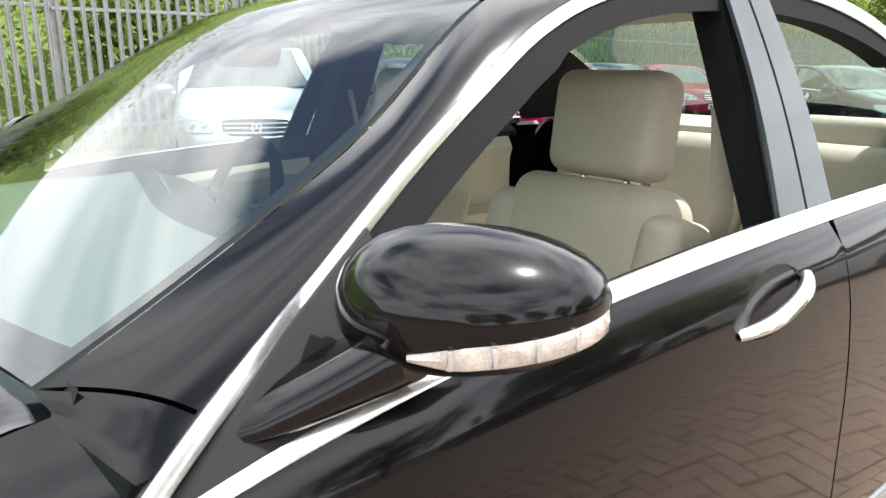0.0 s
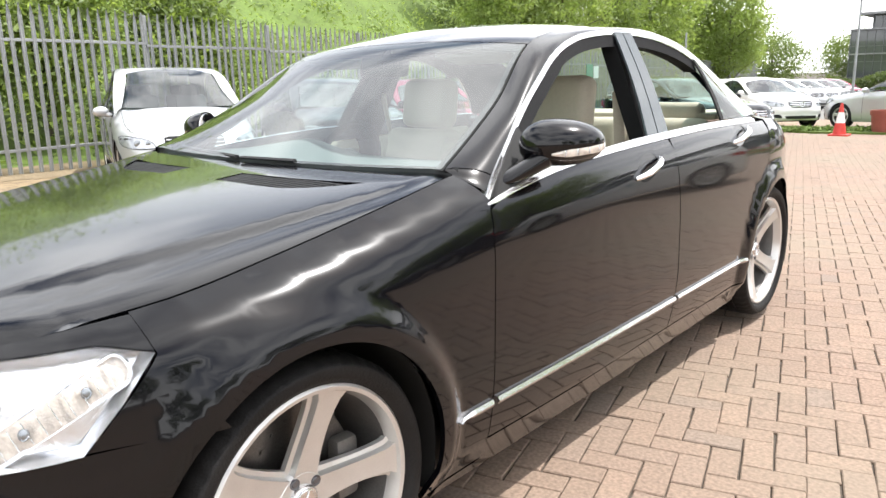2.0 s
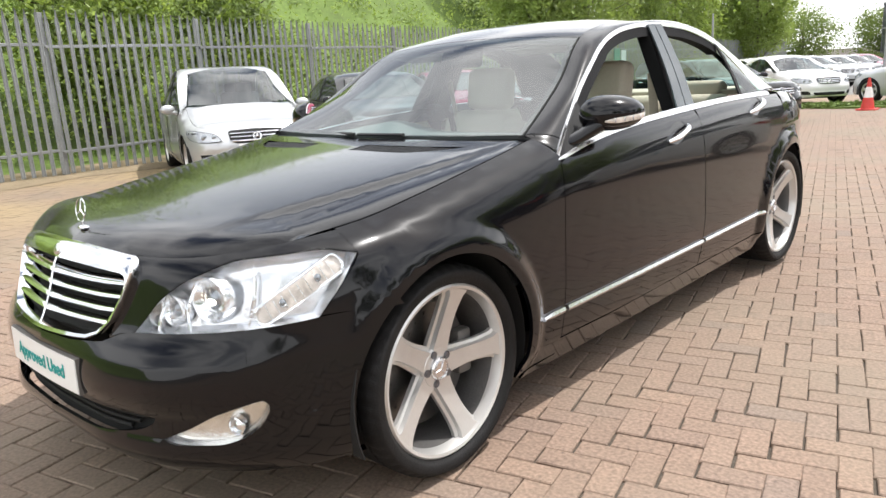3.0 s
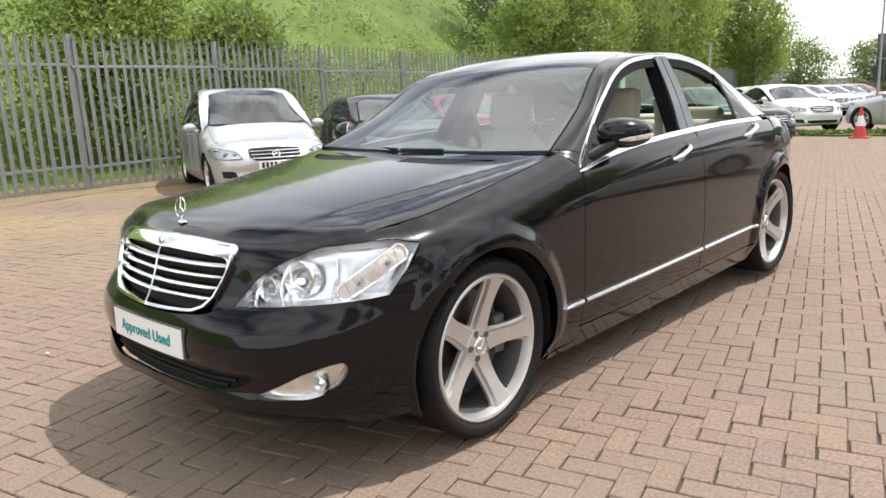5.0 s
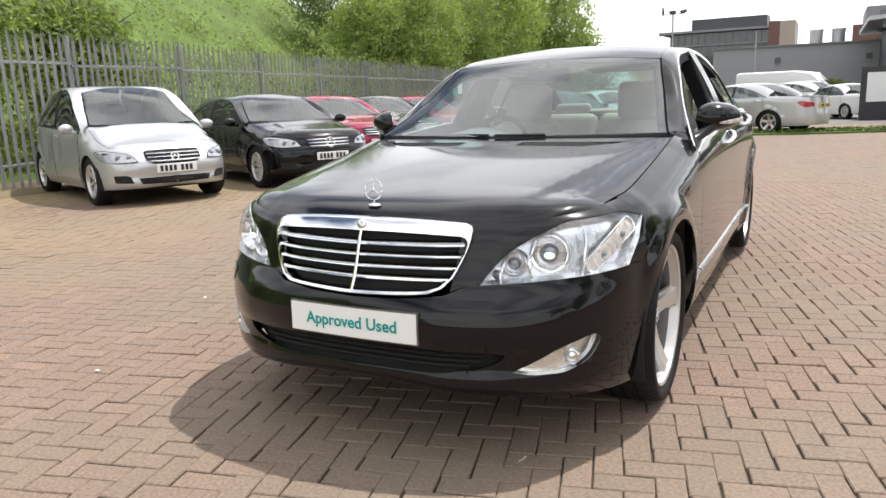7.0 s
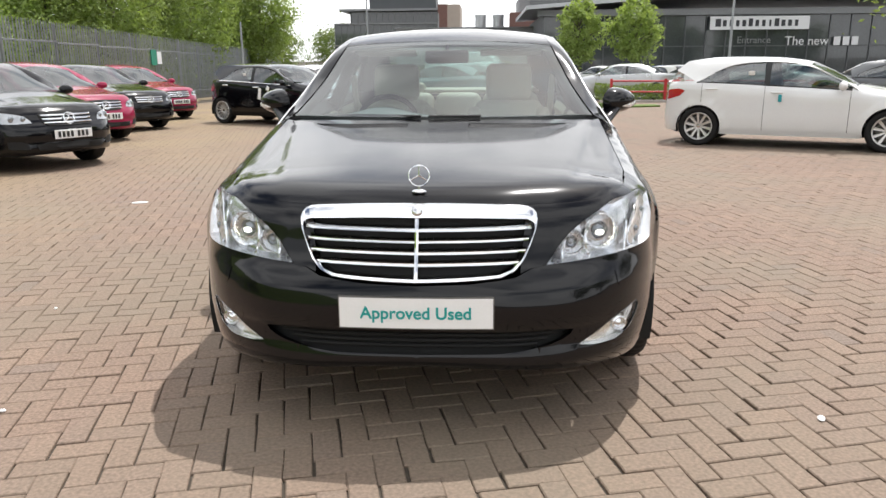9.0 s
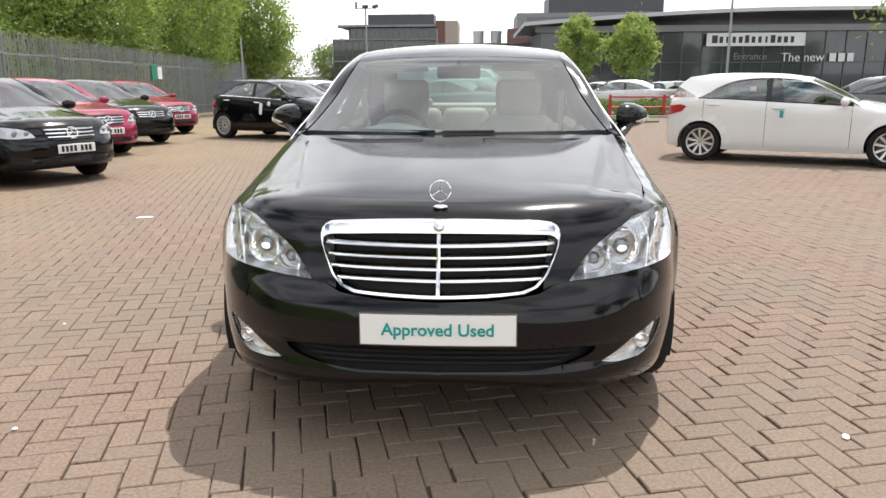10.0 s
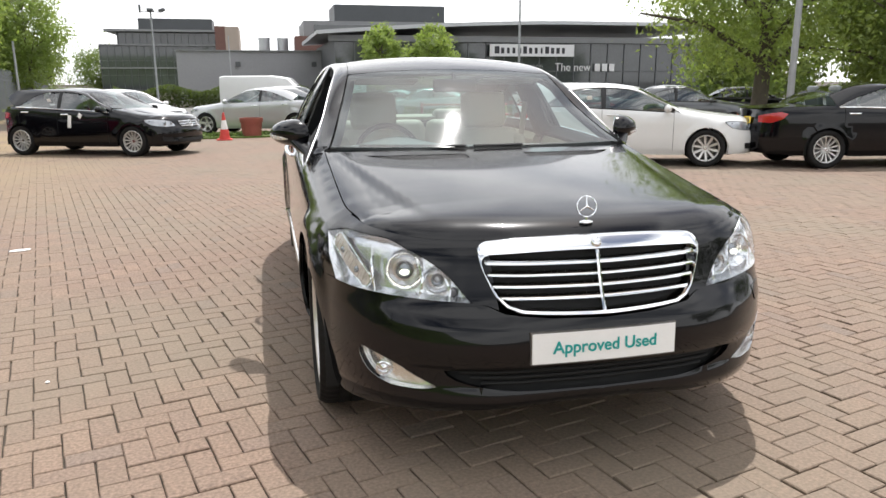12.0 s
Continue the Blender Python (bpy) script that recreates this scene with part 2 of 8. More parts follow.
def add_tube(bm, pts, radius, n=8, closed=False, flat=1.0, mi=0):
    """A tube along points; radius may be a list; flat squeezes it."""
    pts = [Vector(p) for p in pts]
    k = len(pts)
    rings = []
    up = Vector((0, 0, 1))
    for i, p in enumerate(pts):
        t = (pts[(i + 1) % k] - pts[i - 1]) if closed else (pts[min(i + 1, k - 1)] - pts[max(i - 1, 0)])
        t.normalize()
        side = t.cross(up)
        if side.length < 0.05:
            side = t.cross(Vector((0, 1, 0)))
        side.normalize()
        over = side.cross(t)
        r = radius[i] if isinstance(radius, (list, tuple)) else radius
        rings.append([bm.verts.new(p + side * (math.cos(a) * r) + over * (math.sin(a) * r * flat)) for a in [2 * math.pi * j / n for j in range(n)]])
    for i in range(k if closed else k - 1):
        for j in range(n):
            f = bm.faces.new((rings[i][j], rings[i][(j + 1) % n], rings[(i + 1) % k][(j + 1) % n], rings[(i + 1) % k][j]))
            f.material_index = mi
    if not closed:
        bm.faces.new(rings[0][::-1]).material_index = mi
        bm.faces.new(rings[-1]).material_index = mi


def add_lathe(bm, profile, n=48, mi=0, axis="x"):
    """Turns a profile of (radius, offset) about the x axis."""
    rings = []
    for r, o in profile:
        rings.append([bm.verts.new((o, r * math.cos(a), r * math.sin(a))) for a in [2 * math.pi * j / n for j in range(n)]])
    for i in range(len(rings) - 1):
        for j in range(n):
            f = bm.faces.new((rings[i][j], rings[i + 1][j], rings[i + 1][(j + 1) % n], rings[i][(j + 1) % n]))
            f.material_index = mi


def add_loft(bm, rings, cap=True, closed=True, mi=0):
    vs = [[bm.verts.new(p) for p in r] for r in rings]
    k = len(vs[0])
    for i in range(len(vs) - 1):
        for j in range(k if closed else k - 1):
            f = bm.faces.new((vs[i][j], vs[i][(j + 1) % k], vs[i + 1][(j + 1) % k], vs[i + 1][j]))
            f.material_index = mi
    if cap and closed:
        bm.faces.new(vs[0][::-1]).material_index = mi
        bm.faces.new(vs[-1]).material_index = mi


def inside(poly, pts):
    """Which of the points lie in the polygon."""
    x, y = pts[:, 0], pts[:, 1]
    r = np.zeros(len(pts), bool)
    a, b = poly, np.roll(poly, -1, axis=0)
    for (x0, y0), (x1, y1) in zip(a, b):
        if y0 == y1:
            continue
        c = (y0 > y) != (y1 > y)
        r ^= c & (x < (x1 - x0) * (y - y0) / (y1 - y0) + x0)
    return r


def densify(poly, step):
    out = []
    for p, q in zip(poly, np.roll(poly, -1, axis=0)):
        k = max(1, int(np.ceil(np.linalg.norm(q - p) / step)))
        out += [p + (q - p) * i / k for i in range(k)]
    return np.array(out)


def panel(name, outline, fn, material, parent=None, res=0.04, holes=(), lip=0.012, label="", mirror=False, step=None, both=False, back=None):
    """A curved sheet: an outline in the surface's own two coordinates, laid onto the surface fn, with a turned-in edge."""
    step = step or res
    loops = [densify(np.asarray(outline, float), step)] + [densify(np.asarray(h, float), step) for h in holes]
    lo, hi = loops[0].min(0), loops[0].max(0)
    gx, gy = np.meshgrid(np.arange(lo[0] + res / 2, hi[0], res), np.arange(lo[1] + res / 2, hi[1], res))
    grid = np.stack([gx.ravel(), gy.ravel()], 1)
    keep = inside(loops[0], grid)
    for h in loops[1:]:
        keep &= ~inside(h, grid)
    grid = grid[keep]
    edge = np.concatenate(loops)
    if len(grid):
        near = np.array([np.min(np.sum((edge - g) ** 2, 1)) for g in grid])
        grid = grid[near > (0.45 * min(res, step)) ** 2]
    pts = np.concatenate([edge, grid]) if len(grid) else edge
    edges, k = [], 0
    for lp in loops:
        edges += [(k + i, k + (i + 1) % len(lp)) for i in range(len(lp))]
        k += len(lp)
    v2, _, f2, _, _, _ = delaunay_2d_cdt([Vector(p) for p in pts], edges, [], 0, 1e-6)
    v2 = np.array([tuple(v) for v in v2])
    tri = np.array([f for f in f2 if len(f) == 3])
    mid = v2[tri].mean(1)
    ok = inside(loops[0], mid)
    for h in loops[1:]:
        ok &= ~inside(h, mid)
    tri = tri[ok]
    P = fn(v2[:, 0], v2[:, 1])
    e = 2e-3
    du = fn(v2[:, 0] + e, v2[:, 1]) - fn(v2[:, 0] - e, v2[:, 1])
    dv = fn(v2[:, 0], v2[:, 1] + e) - fn(v2[:, 0], v2[:, 1] - e)
    N = np.cross(du, dv)
    N /= np.linalg.norm(N, axis=1)[:, None] + 1e-12
    if ((P - np.array([0, 1.5, 0.55])) * N).sum() < 0:
        N = -N
    a, b, c = P[tri[:, 0]], P[tri[:, 1]], P[tri[:, 2]]
    flip = (np.cross(b - a, c - a) * (N[tri].mean(1))).sum(1) < 0
    tri[flip] = tri[flip][:, ::-1]
    V, F, NN = [P], [tri], [N]
    if lip:
        cnt = {}
        for t in tri:
            for i in range(3):
                cnt[(t[i], t[(i + 1) % 3])] = 1
        rim = [(i, j) for (i, j) in cnt if (j, i) not in cnt]
        idx = sorted({i for ed in rim for i in ed})
        pos = {v: i for i, v in enumerate(idx)}
        base = len(P)
        top, low = P[idx], P[idx] - N[idx] * lip
        out = np.zeros_like(top)
        for i, j in rim:
            d = np.cross(P[j] - P[i], N[i])
            d /= np.linalg.norm(d) + 1e-12
            out[pos[i]] += d
            out[pos[j]] += d
        out /= np.linalg.norm(out, axis=1)[:, None] + 1e-12
        V += [top, low]
        NN += [out, out]
        n = len(idx)
        F += [np.array([(base + pos[j], base + pos[i], base + n + pos[i]) for i, j in rim]), np.array([(base + pos[j], base + n + pos[i], base + n + pos[j]) for i, j in rim])]
    V, F, NN = np.concatenate(V), np.concatenate(F), np.concatenate(NN)
    made = []
    for s in ([1, -1] if mirror else [1]):
        if s < 0:
            made.append(obj(name, V * (-1, 1, 1), F[:, ::-1], material, parent, label, normals=NN * (-1, 1, 1)))
        elif both:
            W = np.concatenate([V, V * (-1, 1, 1)])
            made.append(obj(name, W, np.concatenate([F, F[:, ::-1] + len(V)]), material, parent, label, normals=np.concatenate([NN, NN * (-1, 1, 1)])))
        else:
            made.append(obj(name, V, F, material, parent, label, normals=NN))
    return made


def arc(cy, cz, r, a0, a1, n=24):
    return [(cy + r * math.cos(radians(a)), cz + r * math.sin(radians(a))) for a in np.linspace(a0, a1, n)]


# ---------------- car bodies ----------------
class Shell:
    """The skin of a car. Front axle at y = 0, nose towards -y, x to its left side."""

    def __init__(self, s):
        self.s = s
        self.wb, self.R = s["wb"], s["arch"]
        c = curve(s["plan"], 900)
        self.cx, self.cy = c[:, 0], c[:, 1]
        self.cs = np.concatenate([[0], np.cumsum(np.hypot(np.diff(self.cx), np.diff(self.cy)))])
        tx, ty = np.gradient(self.cx, self.cs), np.gradient(self.cy, self.cs)
        k = np.ones(25) / 25
        tx[12:-12], ty[12:-12] = np.convolve(tx, k, "valid"), np.convolve(ty, k, "valid")
        self.nx, self.ny = ty / np.hypot(tx, ty), -tx / np.hypot(tx, ty)
        self.nx[:14] *= np.linspace(0, 1, 14)
        self.U = pchip(*zip(*s.get("shoulder", [(-0.08, 0.22), (-0.02, 0.155), (0, 0.125), (0.02, 0.087), (0.05, 0.046), (0.09, 0.018), (0.15, 0.004), (0.22, 0), (1.0, 0)])))
        self.L = pchip(*zip(*s.get("lower", [(0.1, 0.085), (0.16, 0.065), (0.22, 0.045), (0.28, 0.024), (0.38, 0.008), (0.5, 0.0), (0.75, 0.0), (0.95, 0.008), (1.5, 0.02)])))
        ty_ = s["ztop"]
        self.zt = pchip([self.py(y) for y, z in ty_], [z for y, z in ty_])
        self.zones = [(0.0, pchip(*zip(*s["front"]))), (self.px(0.44 * s["W"] / 0.935), pchip(*zip(*s["front_side"]))), (self.py(s["corner_y"]), pchip(*zip(*s["corner"])))]
        self.p_side0, self.p_side1 = self.py(s["corner_y"] + 0.22), self.py(s["rear_corner_y"])
        self.rear = pchip(*zip(*s["rear"]))
        self.len = self.cs[-1]
        # edge of the bonnet
        self.p_cowl = self.py(s["cowl_edge_y"])
        pp = np.linspace(0, self.p_cowl, 160)
        e = self.wrap(pp, self.zt(pp))
        self.edge = e
        split = np.argmin(np.abs(pp - self.py(s["corner_y"])))
        fr, sd = e[:split + 1], e[split:]
        self.yfe = lambda x: np.interp(np.abs(x), fr[:, 0], fr[:, 1])
        self.zfe = lambda x: np.interp(np.abs(x), fr[:, 0], fr[:, 2])
        sx, sz = pchip(sd[::6, 1], sd[::6, 0]), pchip(sd[::6, 1], sd[::6, 2])
        self.xe, self.ze = sx, sz
        self.zc = pchip(*zip(*s["hood"]))
        self.C, self.E, self.D = [curve(s[k], 200) for k in "CED"]

    def py(self, y):
        return np.interp(y, self.cy, self.cs)

    def px(self, x):
        i = int(np.argmax(self.cx))
        return np.interp(x, self.cx[:i], self.cs[:i])

    def inset(self, p, z):
        p, z = np.broadcast_arrays(np.asarray(p, float), np.asarray(z, float))
        side = self.U(self.zt(p) - z) + self.L(z)
        y = np.interp(p, self.cs, self.cy)
        for cy in (0.0, self.wb):
            d = np.hypot(y - cy, z - self.s["hub"])
            t = np.clip((d - self.R - self.s.get("flare_in", 0.0)) / self.s.get("flare_w", 0.14), 0, 1)
            side = side - self.s["flare"] * (1 - t * t * (3 - 2 * t)) * np.clip((z - 0.15) / 0.12, 0, 1)
        keys = [k for k, _ in self.zones] + [self.p_side0, self.p_side1, self.len]
        vals = [f(z) for _, f in self.zones] + [side, side, self.rear(z)]
        out = np.zeros_like(side)
        for i in range(len(keys) - 1):
            m = (p >= keys[i]) & (p <= keys[i + 1])
            t = np.clip((p - keys[i]) / (keys[i + 1] - keys[i]), 0, 1)
            t = t * t * (3 - 2 * t)
            out = np.where(m, vals[i] * (1 - t) + vals[i + 1] * t, out)
        return np.where(p < 0, vals[0], out)

    def wrap(self, p, z, off=0.0):
        sg = np.where(np.asarray(p) < 0, -1.0, 1.0)
        p = np.abs(np.asarray(p, float))
        i = self.inset(p, z) - off
        x = np.interp(p, self.cs, self.cx) - np.interp(p, self.cs, self.nx) * i
        y = np.interp(p, self.cs, self.cy) - np.interp(p, self.cs, self.ny) * i
        return np.stack([x * sg, y, np.broadcast_to(np.asarray(z, float), x.shape)], -1)

    def bonnet(self, x, y):
        x, y = np.asarray(x, float), np.asarray(y, float)
        ax = np.abs(x)
        def base(ax, y):
            t = np.clip(ax / self.xe(y), 0, 1.05)
            return self.zc(y) + (self.ze(y) - self.zc(y)) * (0.58 * t ** 2.2 + 0.42 * t ** 13)
        z = base(ax, y)
        yf = self.yfe(ax)
        d = np.clip((y - yf) / self.s["nose"], -0.2, 1)
        drop = base(ax, yf) - self.zfe(ax)
        z = z - drop * (1 - d) ** np.clip(0.95 * self.s["nose"] / np.maximum(drop, 0.01), 2.0, 8.0)
        xc = self.s["bulge"][0] + self.s["bulge"][1] * (y + 0.6)
        t = np.clip((xc - ax) / 0.06 + 0.5, 0, 1)
        z = z + self.s["bulge"][2] * (t * t * (3 - 2 * t) - 1) * np.clip((self.xe(y) - ax) / 0.10, 0, 1) * np.clip((y + 0.62) / 0.3, 0, 1)
        return np.stack([x, y, z], -1)

    def strip(self, q, f):
        """Windscreen, roof and rear window: q from cowl to deck, f across."""
        q, f = np.asarray(q, float), np.asarray(f, float)
        t = np.linspace(0, 1, 200)
        c = [np.interp(q, t, self.C[:, k]) for k in range(2)]
        e = [np.interp(q, t, self.E[:, k]) for k in range(3)]
        g = np.abs(f)
        return np.stack([f * e[0], c[0] + (e[1] - c[0]) * g ** 2, c[1] + (e[2] - c[1]) * g ** 2.2], -1)

    def rail(self, q, f):
        q, f = np.asarray(q, float), np.asarray(f, float)
        t = np.linspace(0, 1, 200)
        e = np.stack([np.interp(q, t, self.E[:, k]) for k in range(3)], -1)
        d = np.stack([np.interp(q, t, self.D[:, k]) for k in range(3)], -1)
        b = (np.sin(np.pi * np.clip(f, -0.05, 1.05)) * self.s.get("rail_bulge", 0.014))[..., None] * np.array([0.75, 0, 0.65])
        return e + (d - e) * f[..., None] + b

    def belt(self, y):
        return pchip(*zip(*self.s["belt"]))(y)

    def glassside(self, y, t):
        """The side of the cabin: t = 0 at the belt, 1 at the roof rail."""
        y, t = np.asarray(y, float), np.asarray(t, float)
        o = np.argsort(self.D[:, 1])
        dx, dz = np.interp(y, self.D[o, 1], self.D[o, 0]), np.interp(y, self.D[o, 1], self.D[o, 2])
        zb = self.belt(y)
        bx = self.wrap(self.py(y), zb)[..., 0]
        x = bx + (dx - bx) * t + 0.012 * np.sin(np.pi * np.clip(t, 0, 1))
        return np.stack([x, y, zb + (dz - zb) * t], -1)


def make_wheel(parent, pos, r, width, rim_r, style="five", side=1, detail=True, rim_mat=None, turn=0.0):
    """A wheel with tyre, rim and brake, its face outwards."""
    hub = new("wheel")
    hub.parent = parent
    rim_mat = rim_mat or M["rim"]
    hub.matrix_basis = Matrix.Translation(pos) @ (Matrix.Rotation(math.pi, 4, "Z") if side < 0 else Matrix()) @ Matrix.Rotation(turn, 4, "X")
    n = 72 if detail else 40
    w, s = width / 2, r - rim_r
    bm = bmesh.new()
    if not detail:
        add_lathe(bm, [(rim_r - 0.012, -w * 0.8), (rim_r + s * 0.2, -w * 0.95), (rim_r + s * 0.6, -w), (r - 0.012, -w * 0.92), (r, -w * 0.75), (r, w * 0.70), (r - 0.004, w * 0.82), (r - 0.018, w * 0.95),
                       (rim_r + s * 0.62, w * 1.0), (rim_r + s * 0.35, w), (rim_r + s * 0.12, w * 0.93), (rim_r, w * 0.86), (rim_r - 0.012, w * 0.8)], n)
    else:
        # sidewalls, grooves and a shoulder cut into blocks; the third number is the depth of the cuts
        prof = [(rim_r - 0.012, -0.8, 0), (rim_r + s * 0.2, -0.95, 0), (rim_r + s * 0.6, -1.0, 0), (r - 0.014, -0.93, 0.003), (r - 0.002, -0.80, 0.004), (r, -0.44, 0.004), (r - 0.007, -0.43, 0), (r - 0.007, -0.38, 0), (r, -0.37, 0),
                (r, -0.03, 0), (r - 0.007, -0.02, 0), (r - 0.007, 0.03, 0), (r, 0.04, 0), (r, 0.37, 0), (r - 0.007, 0.38, 0), (r - 0.007, 0.43, 0), (r, 0.44, 0.004), (r - 0.002, 0.78, 0.004), (r - 0.013, 0.92, 0.004),
                (rim_r + s * 0.70, 0.985, 0), (rim_r + s * 0.62, 1.0, 0), (rim_r + s * 0.50, 0.992, 0), (rim_r + s * 0.30, 1.0, 0), (rim_r + s * 0.12, 0.93, 0), (rim_r, 0.86, 0), (rim_r - 0.012, 0.8, 0)]
        seg = 208
        rings = []
        for rr, o, cut in prof:
            rings.append([bm.verts.new((o * w, q * math.cos(a), q * math.sin(a))) for a, q in [(2 * math.pi * j / seg, rr - (cut if j % 4 == 3 else 0)) for j in range(seg)]])
        for i in range(len(rings) - 1):
            for j in range(seg):
                bm.faces.new((rings[i][j], rings[i + 1][j], rings[i + 1][(j + 1) % seg], rings[i][(j + 1) % seg]))
    part("tyre", bm, M["tyre"], hub, "black rubber tyre with worn tread", angle=50)
    bm = bmesh.new()
    face = w * 0.80
    add_lathe(bm, [(rim_r - 0.001, face + 0.006), (rim_r - 0.008, face + 0.012), (rim_r - 0.018, face + 0.008), (rim_r - 0.024, face - 0.010), (rim_r - 0.028, face - 0.030)], n)
    # barrel as its own part, its colour holding the shade between the spokes
    bar = bmesh.new()
    add_lathe(bar, [(rim_r - 0.028, face - 0.029), (rim_r - 0.034, face - 0.06), (rim_r - 0.045, -w * 0.6), (rim_r - 0.03, -w * 0.85)], n)
    part("rim_barrel", bar, M["barrel"], hub, "silver rim barrel, darkened to show shade behind the spokes")
    count = {"five": 5, "ten": 10, "multi": 14, "seven": 7}[style]
    r_in, r_out = 0.040, rim_r - 0.014
    for k in range(count):
        a = 2 * math.pi * k / count + 0.1
        rings = []
        for u in np.linspace(0, 1, 9 if detail else 5):
            rr = r_in + (r_out - r_in) * u
            if style == "five":
                hw = float(pchip([0, 0.25, 0.55, 0.85, 1], [0.036, 0.030, 0.027, 0.031, 0.048])(u)) * rim_r / 0.25
                fx = face - 0.046 + 0.048 * u ** 1.2 - 0.006 * math.sin(math.pi * u)
            else:
                hw = (0.012 if style == "multi" else 0.02) * (0.8 + 0.4 * u)
                fx = face - 0.030 + 0.024 * u
            th = 0.034
            if style == "five":
                rings.append([(fx - th, -hw * 1.30, rr), (fx - 0.019, -hw * 1.30, rr), (fx - 0.016, -hw * 0.98, rr), (fx, -hw * 0.86, rr), (fx - 0.002, 0, rr), (fx, hw * 0.86, rr), (fx - 0.016, hw * 0.98, rr), (fx - 0.019, hw * 1.30, rr), (fx - th, hw * 1.30, rr)])
                continue
            rings.append([(fx - th, -hw * 1.0, rr), (fx - 0.010, -hw, rr), (fx, -hw * 0.80, rr), (fx - 0.003, 0, rr), (fx, hw * 0.80, rr), (fx - 0.010, hw, rr), (fx - th, hw, rr)])
        m = Matrix.Rotation(a, 3, "X")
        add_loft(bm, [[m @ Vector(p) for p in r_] for r_ in rings])
    hx = face - 0.040
    add_lathe(bm, [(0.0005, hx - 0.03), (0.070, hx - 0.03), (0.070, hx - 0.012), (0.064, hx - 0.004), (0.0005, hx - 0.003)], 32)
    part("rim", bm, rim_mat, hub, "silver alloy rim" if style == "five" else "", angle=35)
    bm = bmesh.new()
    k_ = 1.22 if detail else 1.0
    add_lathe(bm, [(0.0005, hx + 0.010), (0.028 * k_, hx + 0.009), (0.032 * k_, hx + 0.004), (0.033 * k_, hx - 0.01)], 24)
    if detail:
        emblem(bm, (hx + 0.011, 0, 0), 0.030, Matrix.Rotation(radians(90), 3, "Z"), tube=0.002)
    part("hub_cap", bm, M["satin"], hub, "round metal hub cap")
    if detail:
        for k in range(5):
            a = 2 * math.pi * (k + 0.5) / 5 + 0.1
            bm = bmesh.new()
            c = Vector((hx - 0.004, 0.052 * math.sin(-a), 0.052 * math.cos(a)))
            add_lathe(bm, [(0.0005, 0.003), (0.007, 0.003), (0.0085, 0.001), (0.013, 0.003), (0.0135, -0.004)], 12)
            bmesh.ops.translate(bm, vec=c, verts=bm.verts)
            part("wheel_bolt", bm, M["rim_dark"], hub, "dark steel wheel bolt")
    bm = bmesh.new()
    add_lathe(bm, [(0.06, -0.035), (rim_r * 0.72, -0.035), (rim_r * 0.72, -0.012), (0.06, -0.012)], 40)
    if detail:
        for k in range(24):
            a = 2 * math.pi * k / 24
            rr = rim_r * (0.45 + 0.07 * (k % 3))
            c = Vector((-0.010, rr * math.sin(a), rr * math.cos(a)))
            add_cyl(bm, c, c + Vector((0.0025, 0, 0)), 0.006, n=6)
    part("brake_disc", bm, M["brake"], hub, "grey steel brake disc")
    bm = bmesh.new()
    add_lathe(bm, [(rim_r - 0.04, -w * 0.75), (0.03, -w * 0.75), (0.03, -w * 0.7), (rim_r - 0.04, -w * 0.7)], 24)
    if detail:
        m = Matrix.Rotation(radians(-70), 4, "X")
        add_box(bm, m @ Vector((0.0, 0, rim_r * 0.60)), (0.05, 0.16, 0.07), m, bevel=0.015)
    part("brake_caliper", bm, M["caliper"], hub)
    return hub


def emblem(bm, c, r, m, mi=0, tube=None):
    """A ring with three slim spokes."""
    t = tube or r * 0.10
    ring = [m @ Vector((r * math.cos(a), 0, r * math.sin(a))) + Vector(c) for a in np.linspace(0, 2 * math.pi, 28, endpoint=False)]
    add_tube(bm, ring, t, 6, closed=True, mi=mi)
    for k in range(3):
        a = math.pi / 2 + k * 2 * math.pi / 3
        tip = m @ Vector((r * math.cos(a), 0, r * math.sin(a))) + Vector(c)
        add_cyl(bm, Vector(c), tip, t * 1.5, t * 0.45, 6, mi=mi)

